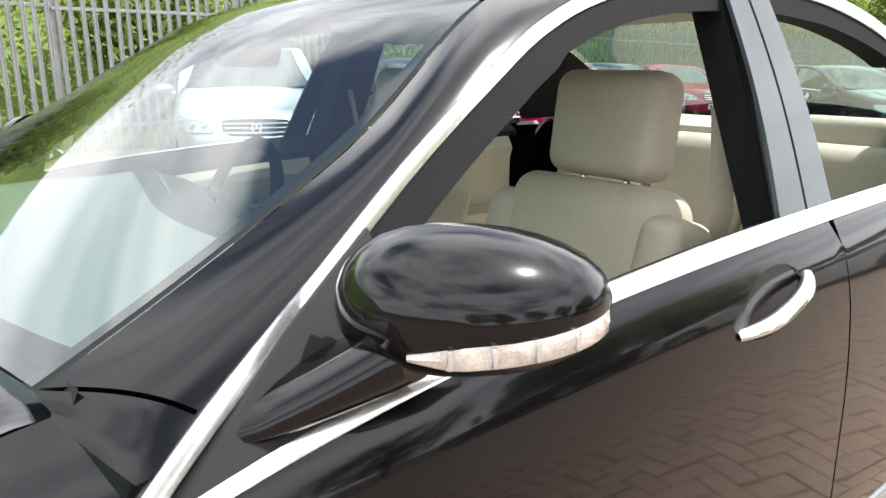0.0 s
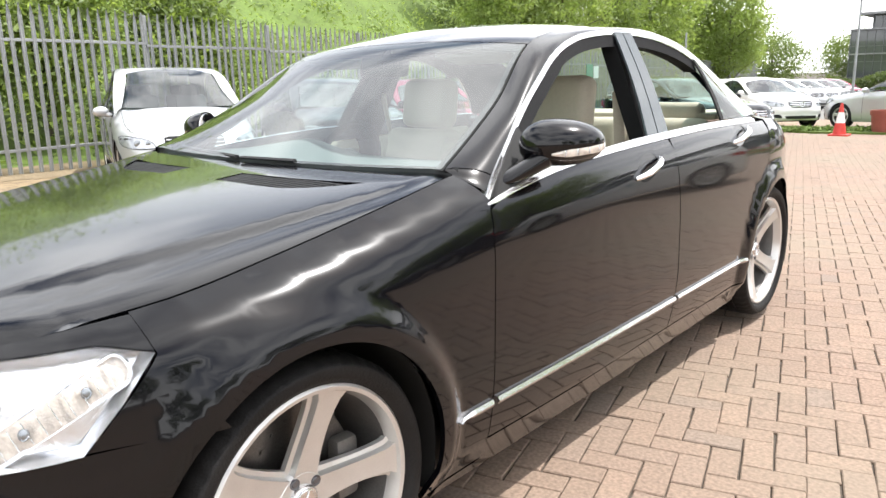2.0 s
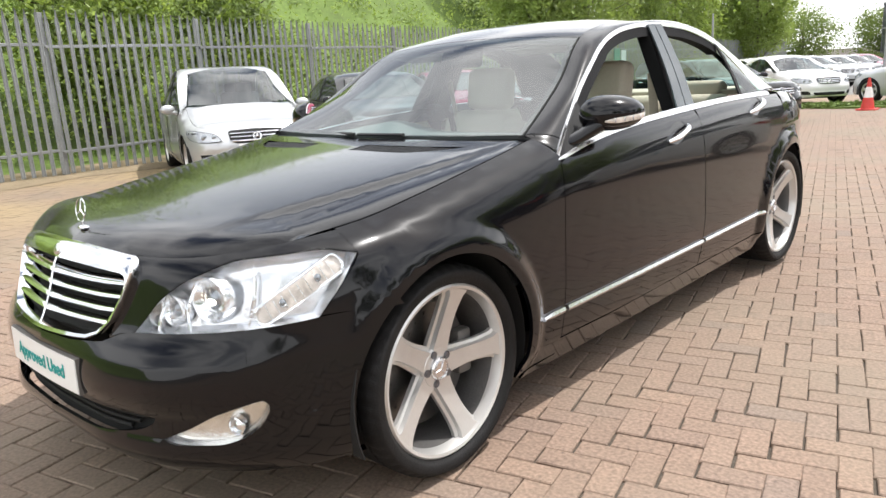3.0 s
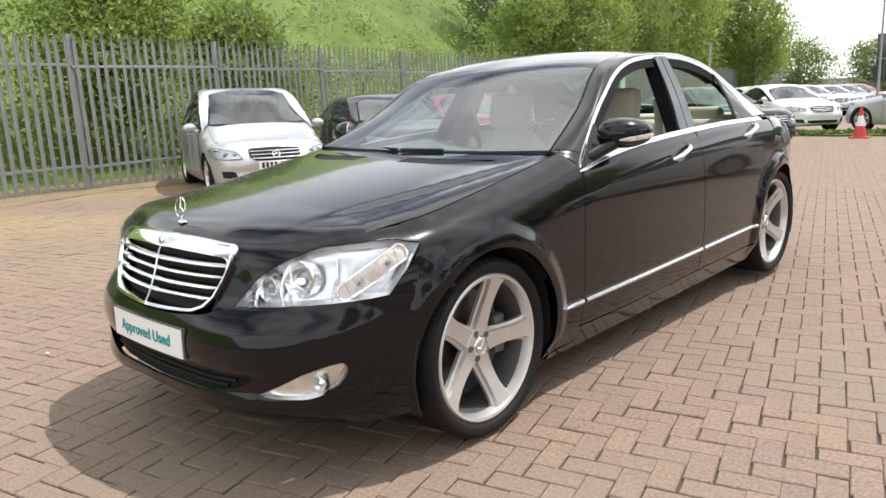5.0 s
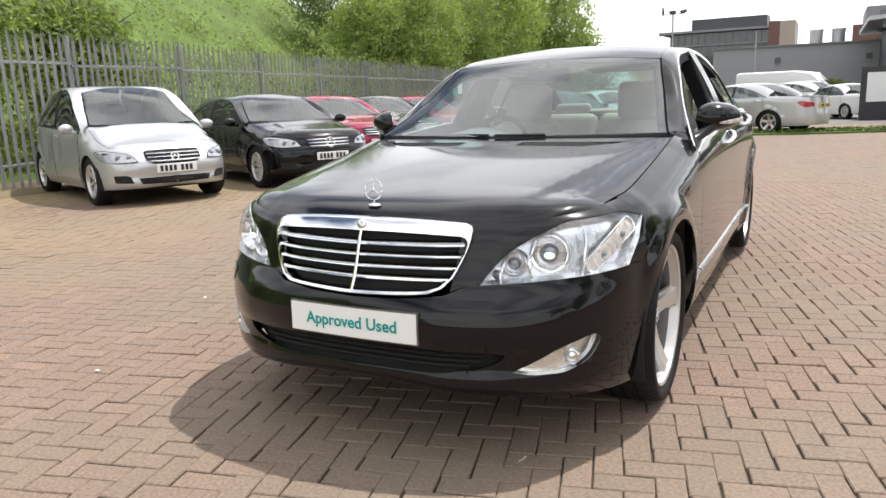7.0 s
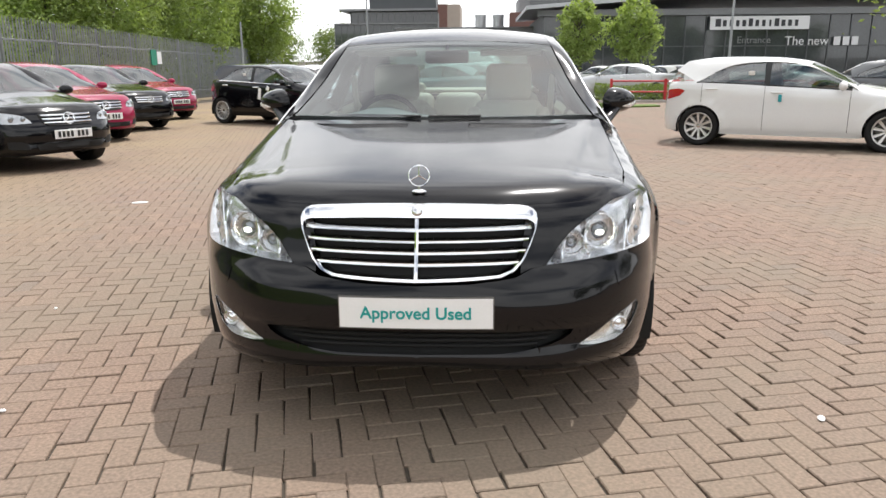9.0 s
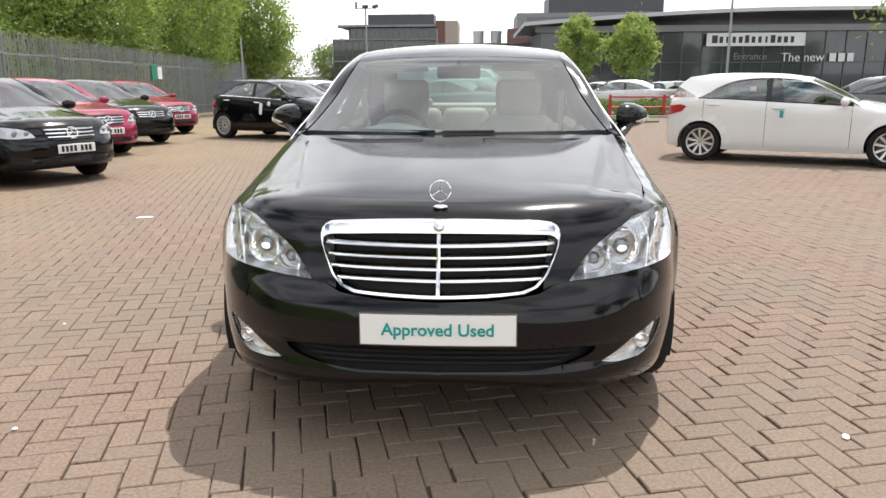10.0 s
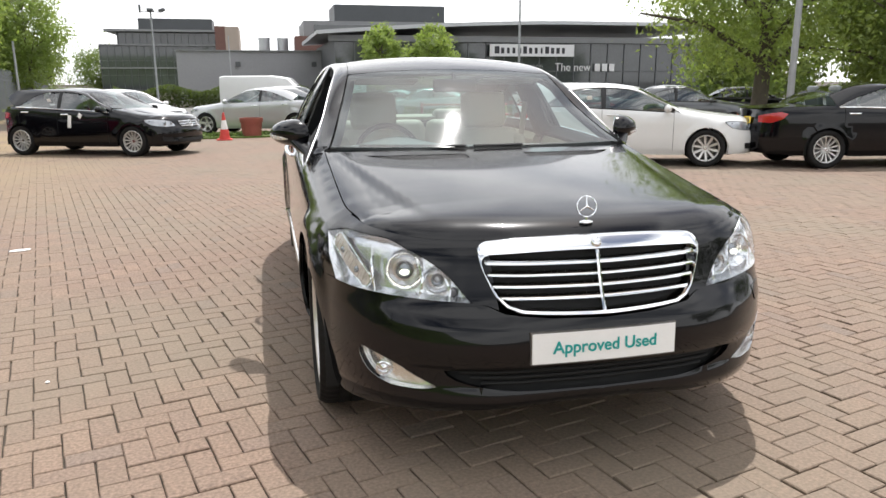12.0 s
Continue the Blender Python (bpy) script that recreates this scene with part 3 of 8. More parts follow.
# ---------------- the black saloon ----------------
HERO = dict(
    wb=3.035, arch=0.386, hub=0.345, W=0.935, flare=0.024, flare_in=0.030, flare_w=0.075, nose=0.28, bulge=(0.52, 0.205, 0.011),
    corner_y=-0.44, rear_corner_y=3.75, cowl_edge_y=0.612,
    plan=[(0, -0.884), (0.28, -0.872), (0.50, -0.823), (0.70, -0.703), (0.80, -0.585), (0.872, -0.43), (0.905, -0.30), (0.918, -0.05), (0.928, 0.5), (0.935, 1.3), (0.935, 2.2), (0.931, 2.9), (0.915, 3.1), (0.878, 3.32), (0.80, 3.62), (0.72, 3.86), (0.56, 4.07), (0.30, 4.185), (0, 4.215)],
    ztop=[(-0.884, 0.818), (-0.80, 0.820), (-0.60, 0.838), (-0.44, 0.850), (-0.2, 0.872), (0, 0.903), (0.4, 0.974), (0.62, 1.014), (0.74, 1.026), (1.0, 1.050), (1.7, 1.078), (2.4, 1.090), (3.0, 1.080), (3.5, 1.03), (4.215, 0.93)],
    front=[(0.10, 0.30), (0.20, 0.16), (0.26, 0.062), (0.285, 0.018), (0.31, 0.002), (0.325, 0.004), (0.350, 0.013), (0.400, 0.015), (0.430, 0.005), (0.460, 0.0), (0.48, 0.0), (0.53, 0.004), (0.57, 0.016), (0.61, 0.042), (0.70, 0.082), (0.76, 0.102), (0.79, 0.116), (0.81, 0.130), (0.83, 0.152), (0.86, 0.195)],
    front_side=[(0.10, 0.26), (0.18, 0.13), (0.235, 0.05), (0.265, 0.015), (0.30, 0.0), (0.325, 0.004), (0.350, 0.013), (0.400, 0.015), (0.430, 0.005), (0.460, 0.0), (0.48, 0.0), (0.54, 0.012), (0.58, 0.036), (0.62, 0.068), (0.70, 0.098), (0.76, 0.116), (0.79, 0.130), (0.81, 0.144), (0.83, 0.166), (0.86, 0.21)],
    corner=[(0.10, 0.12), (0.16, 0.08), (0.22, 0.035), (0.30, 0.012), (0.42, 0.0), (0.55, 0.002), (0.62, 0.010), (0.70, 0.020), (0.78, 0.042), (0.82, 0.075), (0.845, 0.115), (0.87, 0.17)],
    rear=[(0.10, 0.12), (0.2, 0.05), (0.3, 0.01), (0.5, 0.0), (0.62, 0.03), (0.7, 0.05), (0.9, 0.09), (1.0, 0.16), (1.1, 0.3)],
    hood=[(-0.74, 0.862), (-0.45, 0.908), (0, 0.963), (0.4, 1.003), (0.75, 1.026), (1.0, 1.034)],
    C=[(0.53, 1.020), (0.86, 1.220), (1.20, 1.399), (1.65, 1.486), (2.10, 1.498), (2.62, 1.440), (3.08, 1.250), (3.45, 1.045)],
    E=[(0.772, 0.606, 1.027), (0.741, 0.725, 1.075), (0.682, 0.965, 1.188), (0.590, 1.330, 1.402), (0.566, 1.70, 1.452), (0.562, 2.12, 1.456), (0.572, 2.57, 1.396), (0.62, 3.00, 1.215), (0.70, 3.38, 1.035)],
    D=[(0.888, 0.631, 0.940), (0.855, 0.720, 1.003), (0.806, 0.863, 1.090), (0.762, 1.003, 1.180), (0.723, 1.155, 1.270), (0.692, 1.275, 1.333), (0.662, 1.420, 1.383), (0.648, 1.560, 1.412), (0.648, 1.740, 1.428), (0.654, 1.900, 1.430), (0.665, 2.080, 1.418), (0.688, 2.270, 1.380), (0.718, 2.440, 1.315), (0.764, 2.595, 1.210), (0.820, 2.730, 1.085), (0.836, 2.765, 1.054)],
    belt=[(0.6, 0.932), (0.665, 0.948), (0.80, 0.974), (1.0, 1.002), (1.3, 1.026), (1.65, 1.042), (2.3, 1.055), (2.90, 1.050), (3.3, 1.04)],
)


def build_saloon():
    car = tagged(new("saloon_car"), "polished black executive saloon with open windows on the paving", "car")
    S = Shell(HERO)
    black, P = M["black_paint"], (lambda y, z: (S.py(y), z))
    PX = lambda x, z: (S.px(x), z)
    hub, R, wb = 0.345, 0.386, 3.035
    g = 0.0025

    # lamp outline on the nose, shared by lamp, bonnet, wing and bumper
    lamp_low = curve([PX(0.460, 0.624), PX(0.60, 0.631), PX(0.74, 0.641), PX(0.82, 0.647), P(-0.455, 0.652)], 14)
    lamp_up = curve([P(-0.315, 0.800), P(-0.43, 0.822), PX(0.775, 0.818), PX(0.66, 0.777), PX(0.55, 0.713), PX(0.460, 0.624)], 22)
    seam_y = -0.213
    seam = [P(-0.455, 0.652), P(-0.35, 0.651), P(seam_y, 0.640)]

    # grille outline
    gr = dict(top=0.816, bot=0.572, wt=0.437, wb=0.315)
    # front bumper
    a_seam = math.degrees(math.atan2(0.640 - hub, seam_y))
    bot = curve([(0.0, 0.280), PX(0.4, 0.269), PX(0.7, 0.238), P(-0.42, 0.216), P(-0.345, 0.214)], 18)
    arch_f = [P(y, z) for y, z in arc(0, hub, R, 201, a_seam, 14)]
    top = list(reversed(list(lamp_low))) + [PX(0.40, 0.614), PX(0.34, 0.592), PX(0.18, 0.576), (0.0, 0.572)]
    mouth = curve([(0.0, 0.332), PX(0.25, 0.333), PX(0.42, 0.348), PX(0.52, 0.378), PX(0.545, 0.402), PX(0.50, 0.408), PX(0.30, 0.410), (0.0, 0.410)], 34)
    fog_tip = [PX(0.560, 0.345), PX(0.63, 0.378), PX(0.715, 0.428), PX(0.785, 0.452), PX(0.793, 0.432), PX(0.782, 0.392), PX(0.75, 0.352), PX(0.69, 0.333), PX(0.62, 0.334)]
    fog = curve(fog_tip + [fog_tip[0]], 30)[:-1]
    outline = list(bot) + arch_f + seam[::-1][1:2] + [tuple(t) for t in top]
    panel("front_bumper", outline + [tuple(v) for v in mouth[::-1]], S.wrap, black, car, res=0.018, holes=[fog], both=True, lip=0.02, label="black painted front bumper with wide lower intake")
    # lower intake behind the bumper
    panel("lower_intake", [(0.0, 0.31), PX(0.45, 0.32), PX(0.60, 0.385), PX(0.5, 0.43), (0.0, 0.43)], lambda p, z: S.wrap(p, z, -0.045), M["gap"], car, res=0.05, both=True, lip=0)
    for z in (0.352, 0.371, 0.390):
        bm = bmesh.new()
        pp = np.linspace(-S.px(0.42 + (z - 0.352) * 2), S.px(0.42 + (z - 0.352) * 2), 40)
        add_tube(bm, S.wrap(pp, np.full(40, z), -0.028), 0.006, 6)
        part("intake_slat", bm, M["gap"], car, "black plastic intake slat")
    # bumper rubbing crease and washer flaps
    for sg in (1, -1):
        u0, u1 = S.px(0.70), S.px(0.765)
        panel("washer_flap", [(u0, 0.585), (u1, 0.592), (u1, 0.545), (u1 - 0.01, 0.535), (u0 + 0.01, 0.532), (u0, 0.542)], lambda p, z: S.wrap(p, z, 0.0025) * (sg, 1, 1), black, car, res=0.02, lip=0.0024)

    # bonnet: top sheet and the fall between grille and lamps
    pp = np.linspace(0, S.p_cowl, 70)
    e = S.wrap(pp, S.zt(pp))
    edge = [(x, y) for x, y in e[:, :2]]
    side_gap = [(x - g * min(1, max(0, (y + 0.42) / 0.05)), y) for x, y in edge]
    cowl = curve([(0.770, 0.616), (0.60, 0.578), (0.35, 0.540), (0, 0.522)], 24)
    vent = curve([(0.145, 0.385), (0.30, 0.392), (0.50, 0.418), (0.622, 0.448), (0.605, 0.425), (0.52, 0.345), (0.43, 0.300), (0.30, 0.288), (0.145, 0.288), (0.145, 0.385)], 44)[:-1]
    panel("bonnet", side_gap + [tuple(c) for c in cowl], S.bonnet, black, car, res=0.019, holes=[vent], both=True, lip=0.012, label="long black bonnet reflecting the sky")
    apron = [PX(0.400, S.zt(S.px(0.40)) - 0.001), PX(0.43, S.zt(S.px(0.43)) - 0.001)] + [(S.px(x), S.zt(S.px(x)) - 0.0005) for x in np.linspace(0.46, 0.78, 12)] + [P(-0.44, float(S.zt(S.py(-0.44))) - 0.001), P(-0.33, float(S.zt(S.py(-0.33))) - 0.004)]
    apron += [(p, z + 0.003) for p, z in lamp_up] + [PX(0.44, 0.620), PX(0.40, 0.616), PX(0.36, 0.604)]
    panel("bonnet_lip", apron, S.wrap, black, car, res=0.025, lip=0.008, mirror=True)
    # black vents at the foot of the windscreen
    for sg in (1, -1):
        vp = panel("bonnet_vent", vent, lambda x, y: (S.bonnet(x, y) - (0, 0, 0.014)) * (sg, 1, 1), M["gap"], car, res=0.04, lip=0, label="black slatted bonnet vent")[0]
        for k in range(7):
            y = 0.300 + 0.0145 * k
            x0, x1 = 0.150, min(0.60, 0.44 + (y - 0.30) * 1.6)
            if x1 - x0 < 0.06:
                continue
            xs = np.linspace(x0, x1, 12)
            bm = bmesh.new()
            add_tube(bm, (S.bonnet(xs, y + 0.06 * (xs - x0) * (k / 6)) - (0, 0, 0.004)) * (sg, 1, 1), 0.0042, 6, flat=0.6)
            part("vent_slat", bm, M["black_plastic"], vp)

    # wings
    arch_w = [P(y, z) for y, z in arc(0, hub, R, a_seam, -24, 40)]
    door_f = [P(0.612, 0.20), P(0.612, 0.45), P(0.618, 0.7), P(0.622, 0.85), P(0.632, 0.925)]
    rim = [(p, float(S.zt(p)) - 0.001) for p in np.linspace(S.p_cowl, S.py(-0.33), 40)]
    wing = [tuple(t) for t in seam[1:]] + arch_w + [P(0.40, 0.20)] + door_f + [P(0.648, 0.944)] + rim + [(p + 0.003, z) for p, z in [tuple(lamp_up[0])]] + [(p, z) for p, z in [tuple(P(-0.312, 0.797)), tuple(P(-0.448, 0.656))]]
    panel("front_wing", wing, S.wrap, black, car, res=0.022, lip=0.015, mirror=True, label="black front wing with flared wheel arch")

    # doors
    def chrome_low(y):
        return float(S.belt(y)) - 0.001 - 0.020 * (0.55 + 0.45 * min(1, max(0, y - 0.64) / 0.9))
    d1 = [P(0.616, 0.27), P(1.0, 0.262), P(1.4, 0.262), P(1.805, 0.268), P(1.822, 0.5), P(1.818, 0.7), P(1.80, 0.88), P(1.782, chrome_low(1.78))]
    d1 += [P(y, chrome_low(y)) for y in np.linspace(1.7, 0.67, 18)] + [P(0.638, 0.924), P(0.626, 0.85), P(0.622, 0.7), P(0.616, 0.45)]
    HAND = ((1.545, 0.942), (2.500, 0.990))

    def handle_hole(y, z, k=1.0):
        tl = radians(14)
        return [P(y + k * (0.086 * math.cos(a) * math.cos(tl) - 0.046 * math.sin(a) * math.sin(tl)), z + k * (0.086 * math.cos(a) * math.sin(tl) + 0.046 * math.sin(a) * math.cos(tl))) for a in np.linspace(0, 2 * math.pi, 28, endpoint=False)]
    doors = panel("front_door", d1, S.wrap, black, car, res=0.04, holes=[handle_hole(*HAND[0])], lip=0.02, mirror=True, label="black front door with its window lowered")
    cut = arc(wb, hub, R + 0.012, 193, 180 - 42, 18)
    d2 = [P(1.811, 0.268), P(2.2, 0.268), P(2.62, 0.272)] + [P(y, z) for y, z in cut] + [P(2.80, 0.72), P(2.88, 0.85), P(2.905, 0.95), P(2.90, chrome_low(2.9))]
    d2 += [P(y, chrome_low(y)) for y in np.linspace(2.8, 1.80, 16)] + [P(1.788, 0.99), P(1.806, 0.88), P(1.824, 0.7), P(1.828, 0.5)]
    rdoors = panel("rear_door", d2, S.wrap, black, car, res=0.04, holes=[handle_hole(*HAND[1])], lip=0.02, mirror=True, label="black rear door with its window lowered")
    # sill
    sill = [P(0.40, 0.165), P(2.62, 0.165), P(2.645, 0.264), P(1.8, 0.262), P(1.0, 0.256), P(0.605, 0.263), P(0.605, 0.195), P(0.41, 0.19)]
    panel("sill", sill, S.wrap, black, car, res=0.05, lip=0.02, mirror=True, label="black sill panel under the doors")
    # rear quarter and rear bumper
    arch_q = arc(wb, hub, R, 180 - 44, -15, 36)
    q = [P(y, z) for y, z in cut[-1:]] + [P(y, z) for y, z in arch_q] + [P(3.42, 0.22), P(3.62, 0.22), P(3.64, 0.64), P(3.62, 0.95)]
    q += [(p, float(S.zt(p)) - 0.045) for p in np.linspace(S.py(3.62), S.py(2.94), 12)] + [P(2.908, 0.95), P(2.884, 0.85), P(2.805, 0.72)]
    panel("rear_quarter", q, S.wrap, black, car, res=0.04, lip=0.015, mirror=True, label="black rear quarter with flared wheel arch")
    p1 = S.py(3.645)
    panel("rear_bumper", [(p1, 0.2), (S.len, 0.18), (S.len, 0.64), (p1, 0.64)], S.wrap, black, car, res=0.06, both=True)
    panel("tail_light", [(p1, 0.645), (S.len - 0.62, 0.645), (S.len - 0.55, 0.80), (p1 + 0.03, 0.86)], S.wrap, M["tail_red"], car, res=0.06, mirror=True, label="red tail light")
    panel("boot_lid", [(S.len - 0.615, 0.645), (S.len, 0.645)] + [(p, float(S.zt(p)) - 0.045) for p in np.linspace(S.len, p1, 14)] + [(p1, 0.95), (p1 + 0.03, 0.865), (S.len - 0.545, 0.81)], S.wrap, black, car, res=0.06, both=True)

    def deck(x, y):
        xe = S.wrap(S.py(y), S.zt(S.py(y)) - 0.045)
        z0 = pchip([2.9, 3.45, 3.9, 4.2], [1.08, 1.040, 0.985, 0.90])(y)
        f = np.clip(np.abs(x) / (xe[..., 0] + 1e-6), 0, 1.1)
        return np.stack([x, y, z0 + (xe[..., 2] - z0) * f ** 3], -1)
    ys = np.linspace(2.95, 4.06, 14)
    rimx = S.wrap(S.py(ys), S.zt(S.py(ys)) - 0.045)
    panel("boot_deck", [(0, 3.36)] + [(0.6, 3.30)] + [(0.80, 2.95)] + [(x - 0.002, y) for x, y in zip(rimx[:, 0], ys)] + [(0.35, 4.10), (0, 4.12)], deck, black, car, res=0.06, both=True)

    # cabin: windscreen, roof, rear window, rails
    t = np.linspace(0, 1, 200)
    q_hdr = float(np.interp(1.215, S.C[:, 0], t))
    q_rw = float(np.interp(2.62, S.C[:, 0], t))
    quad = lambda a, b, f0, f1: [(q_, f0) for q_ in np.linspace(a, b, 16)] + [(b, f) for f in np.linspace(f0, f1, 10)[1:]] + [(q_, f1) for q_ in np.linspace(b, a, 16)[1:]] + [(a, f) for f in np.linspace(f1, f0, 10)[1:-1]]
    ws = panel("windscreen", quad(-0.0, q_hdr, -0.985, 0.985), S.strip, M["windscreen"], car, res=0.05, lip=0, label="clear laminated windscreen reflecting clouds")[0]
    ws.visible_shadow = False
    panel("windscreen_band", quad(q_hdr - 0.020, q_hdr, -0.985, 0.985), lambda a, b: S.strip(a, b) - (0, 0, 0.004), M["gap"], ws, res=0.05, lip=0)
    for sg in (1, -1):
        panel("windscreen_seal", quad(0.0, q_hdr, 0.955, 0.99), lambda a, b: (S.strip(a, b) - (0, 0, 0.004)) * (sg, 1, 1), M["gap"], ws, res=0.03, lip=0)
    panel("roof", quad(q_hdr + 0.002, q_rw, -0.995, 0.995), S.strip, black, car, res=0.05, lip=0.012, label="black painted roof")
    panel("headliner", quad(q_hdr, q_rw, -0.97, 0.97), lambda a, b: S.strip(a, b) - (0, 0, 0.035), M["headliner"], car, res=0.08, lip=0)
    rw = panel("rear_window", quad(q_rw + 0.003, 1.0, -0.96, 0.96), S.strip, M["tint_glass"], car, res=0.06, lip=0, label="green-tinted rear window")[0]
    rw.visible_shadow = False
    q_foot = float(np.interp(0.715, S.D[:, 1], t))
    foot = lambda f, d: q_foot * f ** 0.9 + d
    ff = np.linspace(0, 1, 10)
    panel("roof_rail", [(foot(f, 0.001), f) for f in ff[::-1]] + [(q_, 0.0) for q_ in np.linspace(0.02, 1, 60)] + [(1.0, f) for f in ff[1:]] + [(q_, 1.0) for q_ in np.linspace(1, q_foot + 0.02, 60)[1:]], S.rail, black, car, res=0.03, lip=0.014, mirror=True, label="black windscreen pillar and roof rail")
    # dark inner pillars
    panel("inner_pillar", quad(0.02, 0.98, 0.0, 1.05), lambda a, b: S.rail(a, b) - np.array([0.045, 0.0, 0.03]), M["dark_trim"], car, res=0.06, lip=0, mirror=True)
    # scuttle under the windscreen
    for sg in (1, -1):
        rows = []
        for x in np.linspace(0, 0.80, 20):
            yc = float(np.interp(x, cowl[::-1, 0], cowl[::-1, 1]))
            a_ = S.bonnet(np.array([min(x, 0.765)]), np.array([yc]))[0]
            b_ = S.strip(np.array([0.0]), np.array([x / 0.775]))[0]
            rows.append([(sg * x, a_[1] - 0.03, a_[2] - 0.03), (sg * x, (a_[1] + b_[1]) / 2, a_[2] - 0.022), (sg * x, b_[1] + 0.02, b_[2] + 0.004)])
        bm = bmesh.new()
        add_loft(bm, rows, cap=False, closed=False)
        part("scuttle", bm, M["black_plastic"], car, "black plastic scuttle panel")
    # the wing's rear corner: a smooth patch from the wing's shoulder up to the gap at the pillar
    for sg in (1, -1):
        bm = bmesh.new()
        rows = []
        for f in np.linspace(0, 1, 12):
            yy = 0.606 + 0.042 * f
            zz = float(S.zt(S.py(yy))) - 0.001 - 0.046 * f
            at = lambda d: S.wrap(np.array([S.py(yy + d)]), np.array([zz + (float(S.zt(S.py(yy + d))) - float(S.zt(S.py(yy))))]))[0]
            A_, B_ = at(0.0), S.rail(np.array([foot(f, -0.001)]), np.array([f]))[0]
            ln_ = np.linalg.norm(B_ - A_)
            Ta = (at(0.0) - at(-0.03)) / 0.03
            Tb = S.rail(np.array([foot(f, 0.012)]), np.array([f]))[0] - S.rail(np.array([foot(f, 0.002)]), np.array([f]))[0]
            Ta, Tb = Ta / np.linalg.norm(Ta) * ln_, Tb / np.linalg.norm(Tb) * ln_
            row = []
            for u in np.linspace(0, 1, 10):
                q_ = (2 * u ** 3 - 3 * u ** 2 + 1) * A_ + (u ** 3 - 2 * u ** 2 + u) * Ta + (3 * u ** 2 - 2 * u ** 3) * B_ + (u ** 3 - u ** 2) * Tb
                row.append(tuple(q_ * (sg, 1, 1)))
            rows.append(row)
        add_loft(bm, rows, cap=False, closed=False)
        part("wing_corner", bm, black, car, angle=180)

    # bright window surround
    o = S.D
    for sg in (1, -1):
        bm = bmesh.new()
        up = [Vector((sg * (x + 0.003 - 0.005 * min(1, i_ / 10)), y, z - 0.002)) for i_, (x, y, z) in enumerate(o[::3])]
        rows = []
        for i, p in enumerate(up):
            tdir = (up[min(i + 1, len(up) - 1)] - up[max(i - 1, 0)]).normalized()
            out = Vector((sg * 0.96, 0, 0.26))
            w = tdir.cross(out).normalized() * (-sg) * 0.0098
            if w.z < 0 and tdir.y > 0.3:
                w = -w
            out = out.normalized()
            rows.append([p - w - out * 0.010, p - w + out * 0.001, p + out * 0.0030, p + w + out * 0.001, p + w - out * 0.010])
        add_loft(bm, rows)
        part("window_trim", bm, M["bright_trim"], car, "bright chrome strip over the side windows")
        rows = []
        for y in np.linspace(0.628, 2.778, 54):
            zb = float(S.belt(y))
            h = (0.55 + 0.45 * min(1, max(0, y - 0.64) / 0.9)) * min(1, 0.35 + (y - 0.628) / 0.02)
            a_ = S.wrap(np.array([S.py(y)]), np.array([zb - 0.020 * h]))[0]
            b_ = S.wrap(np.array([S.py(y)]), np.array([zb]))[0]
            lo_, hi_ = Vector((sg * a_[0], y, zb - 0.020 * h)), Vector((sg * b_[0], y, zb + 0.001))
            n_ = Vector((sg, 0, 0.35)).normalized()
            rows.append([lo_ - n_ * 0.012, lo_ + n_ * 0.003, (lo_ + hi_) / 2 + n_ * (0.002 + 0.0055 * h), hi_ + n_ * 0.003, hi_ - n_ * 0.006])
        bm = bmesh.new()
        add_loft(bm, rows)
        part("belt_trim", bm, M["bright_trim"], car, "bright chrome strip along the window sill")

    # side windows: rear quarter panes, pillars, black frames
    gs = S.glassside
    def band(name, y0b, y1b, y0t, y1t, off, material, label="", mirror=True, t0=0.0, t1=1.0):
        poly = [(y0b, t0), (y1b, t0)] + [(y1b + (y1t - y1b) * k, t0 + (t1 - t0) * k) for k in np.linspace(0.1, 1, 8)] + [(y0t, t1)] + [(y0t + (y0b - y0t) * k, t1 + (t0 - t1) * k) for k in np.linspace(0.1, 0.9, 7)]
        return panel(name, poly, lambda y, t_: gs(y, t_) + np.array([off, 0, 0]), material, car, res=0.05, lip=0.008, label=label, mirror=mirror)
    band("pillar_cover", 1.655, 1.740, 1.775, 1.832, 0.004, M["pillar_trim"], "dark grey pillar cover between the doors")
    band("pillar_cover", 1.748, 1.835, 1.840, 1.900, 0.004, M["pillar_trim"], "dark grey pillar cover between the doors")
    band("window_divider", 2.400, 2.432, 2.405, 2.435, 0.0, M["gap"], "black rear window divider")
    qg = panel("quarter_glass", [(2.432, 0.02), (2.745, 0.02), (2.67, 0.60), (2.435, 0.97)], lambda y, t_: gs(y, t_) - np.array([0.006, 0, 0]), M["tint_glass"], car, res=0.05, lip=0, mirror=True, label="green-tinted fixed quarter pane")
    for o_ in qg:
        o_.visible_shadow = False
    for sg in (1, -1):
        for ya, yb, nm in ((0.70, 1.80, "window_frame"), (1.84, 2.42, "window_frame")):
            rows = []
            for y in np.linspace(ya, yb, 22):
                a_ = gs(np.array([y]), np.array([1.0]))[0]
                dz = (a_[2] - float(S.belt(y)))
                wd = min(0.055, 0.45 * dz)
                rows.append([(sg * (a_[0] - 0.004), y, a_[2] - 0.004), (sg * (a_[0] - 0.004 + 0.3 * wd), y + (0.02 if y < 1.3 else 0), a_[2] - wd), (sg * (a_[0] - 0.05), y + 0.01, a_[2] - wd), (sg * (a_[0] - 0.07), y, a_[2] - 0.0)])
            bm = bmesh.new()
            add_loft(bm, rows)
            part(nm, bm, M["dark_trim"], car, "black window frame with rubber seal")
        # inner pillar between the doors
        rows = []
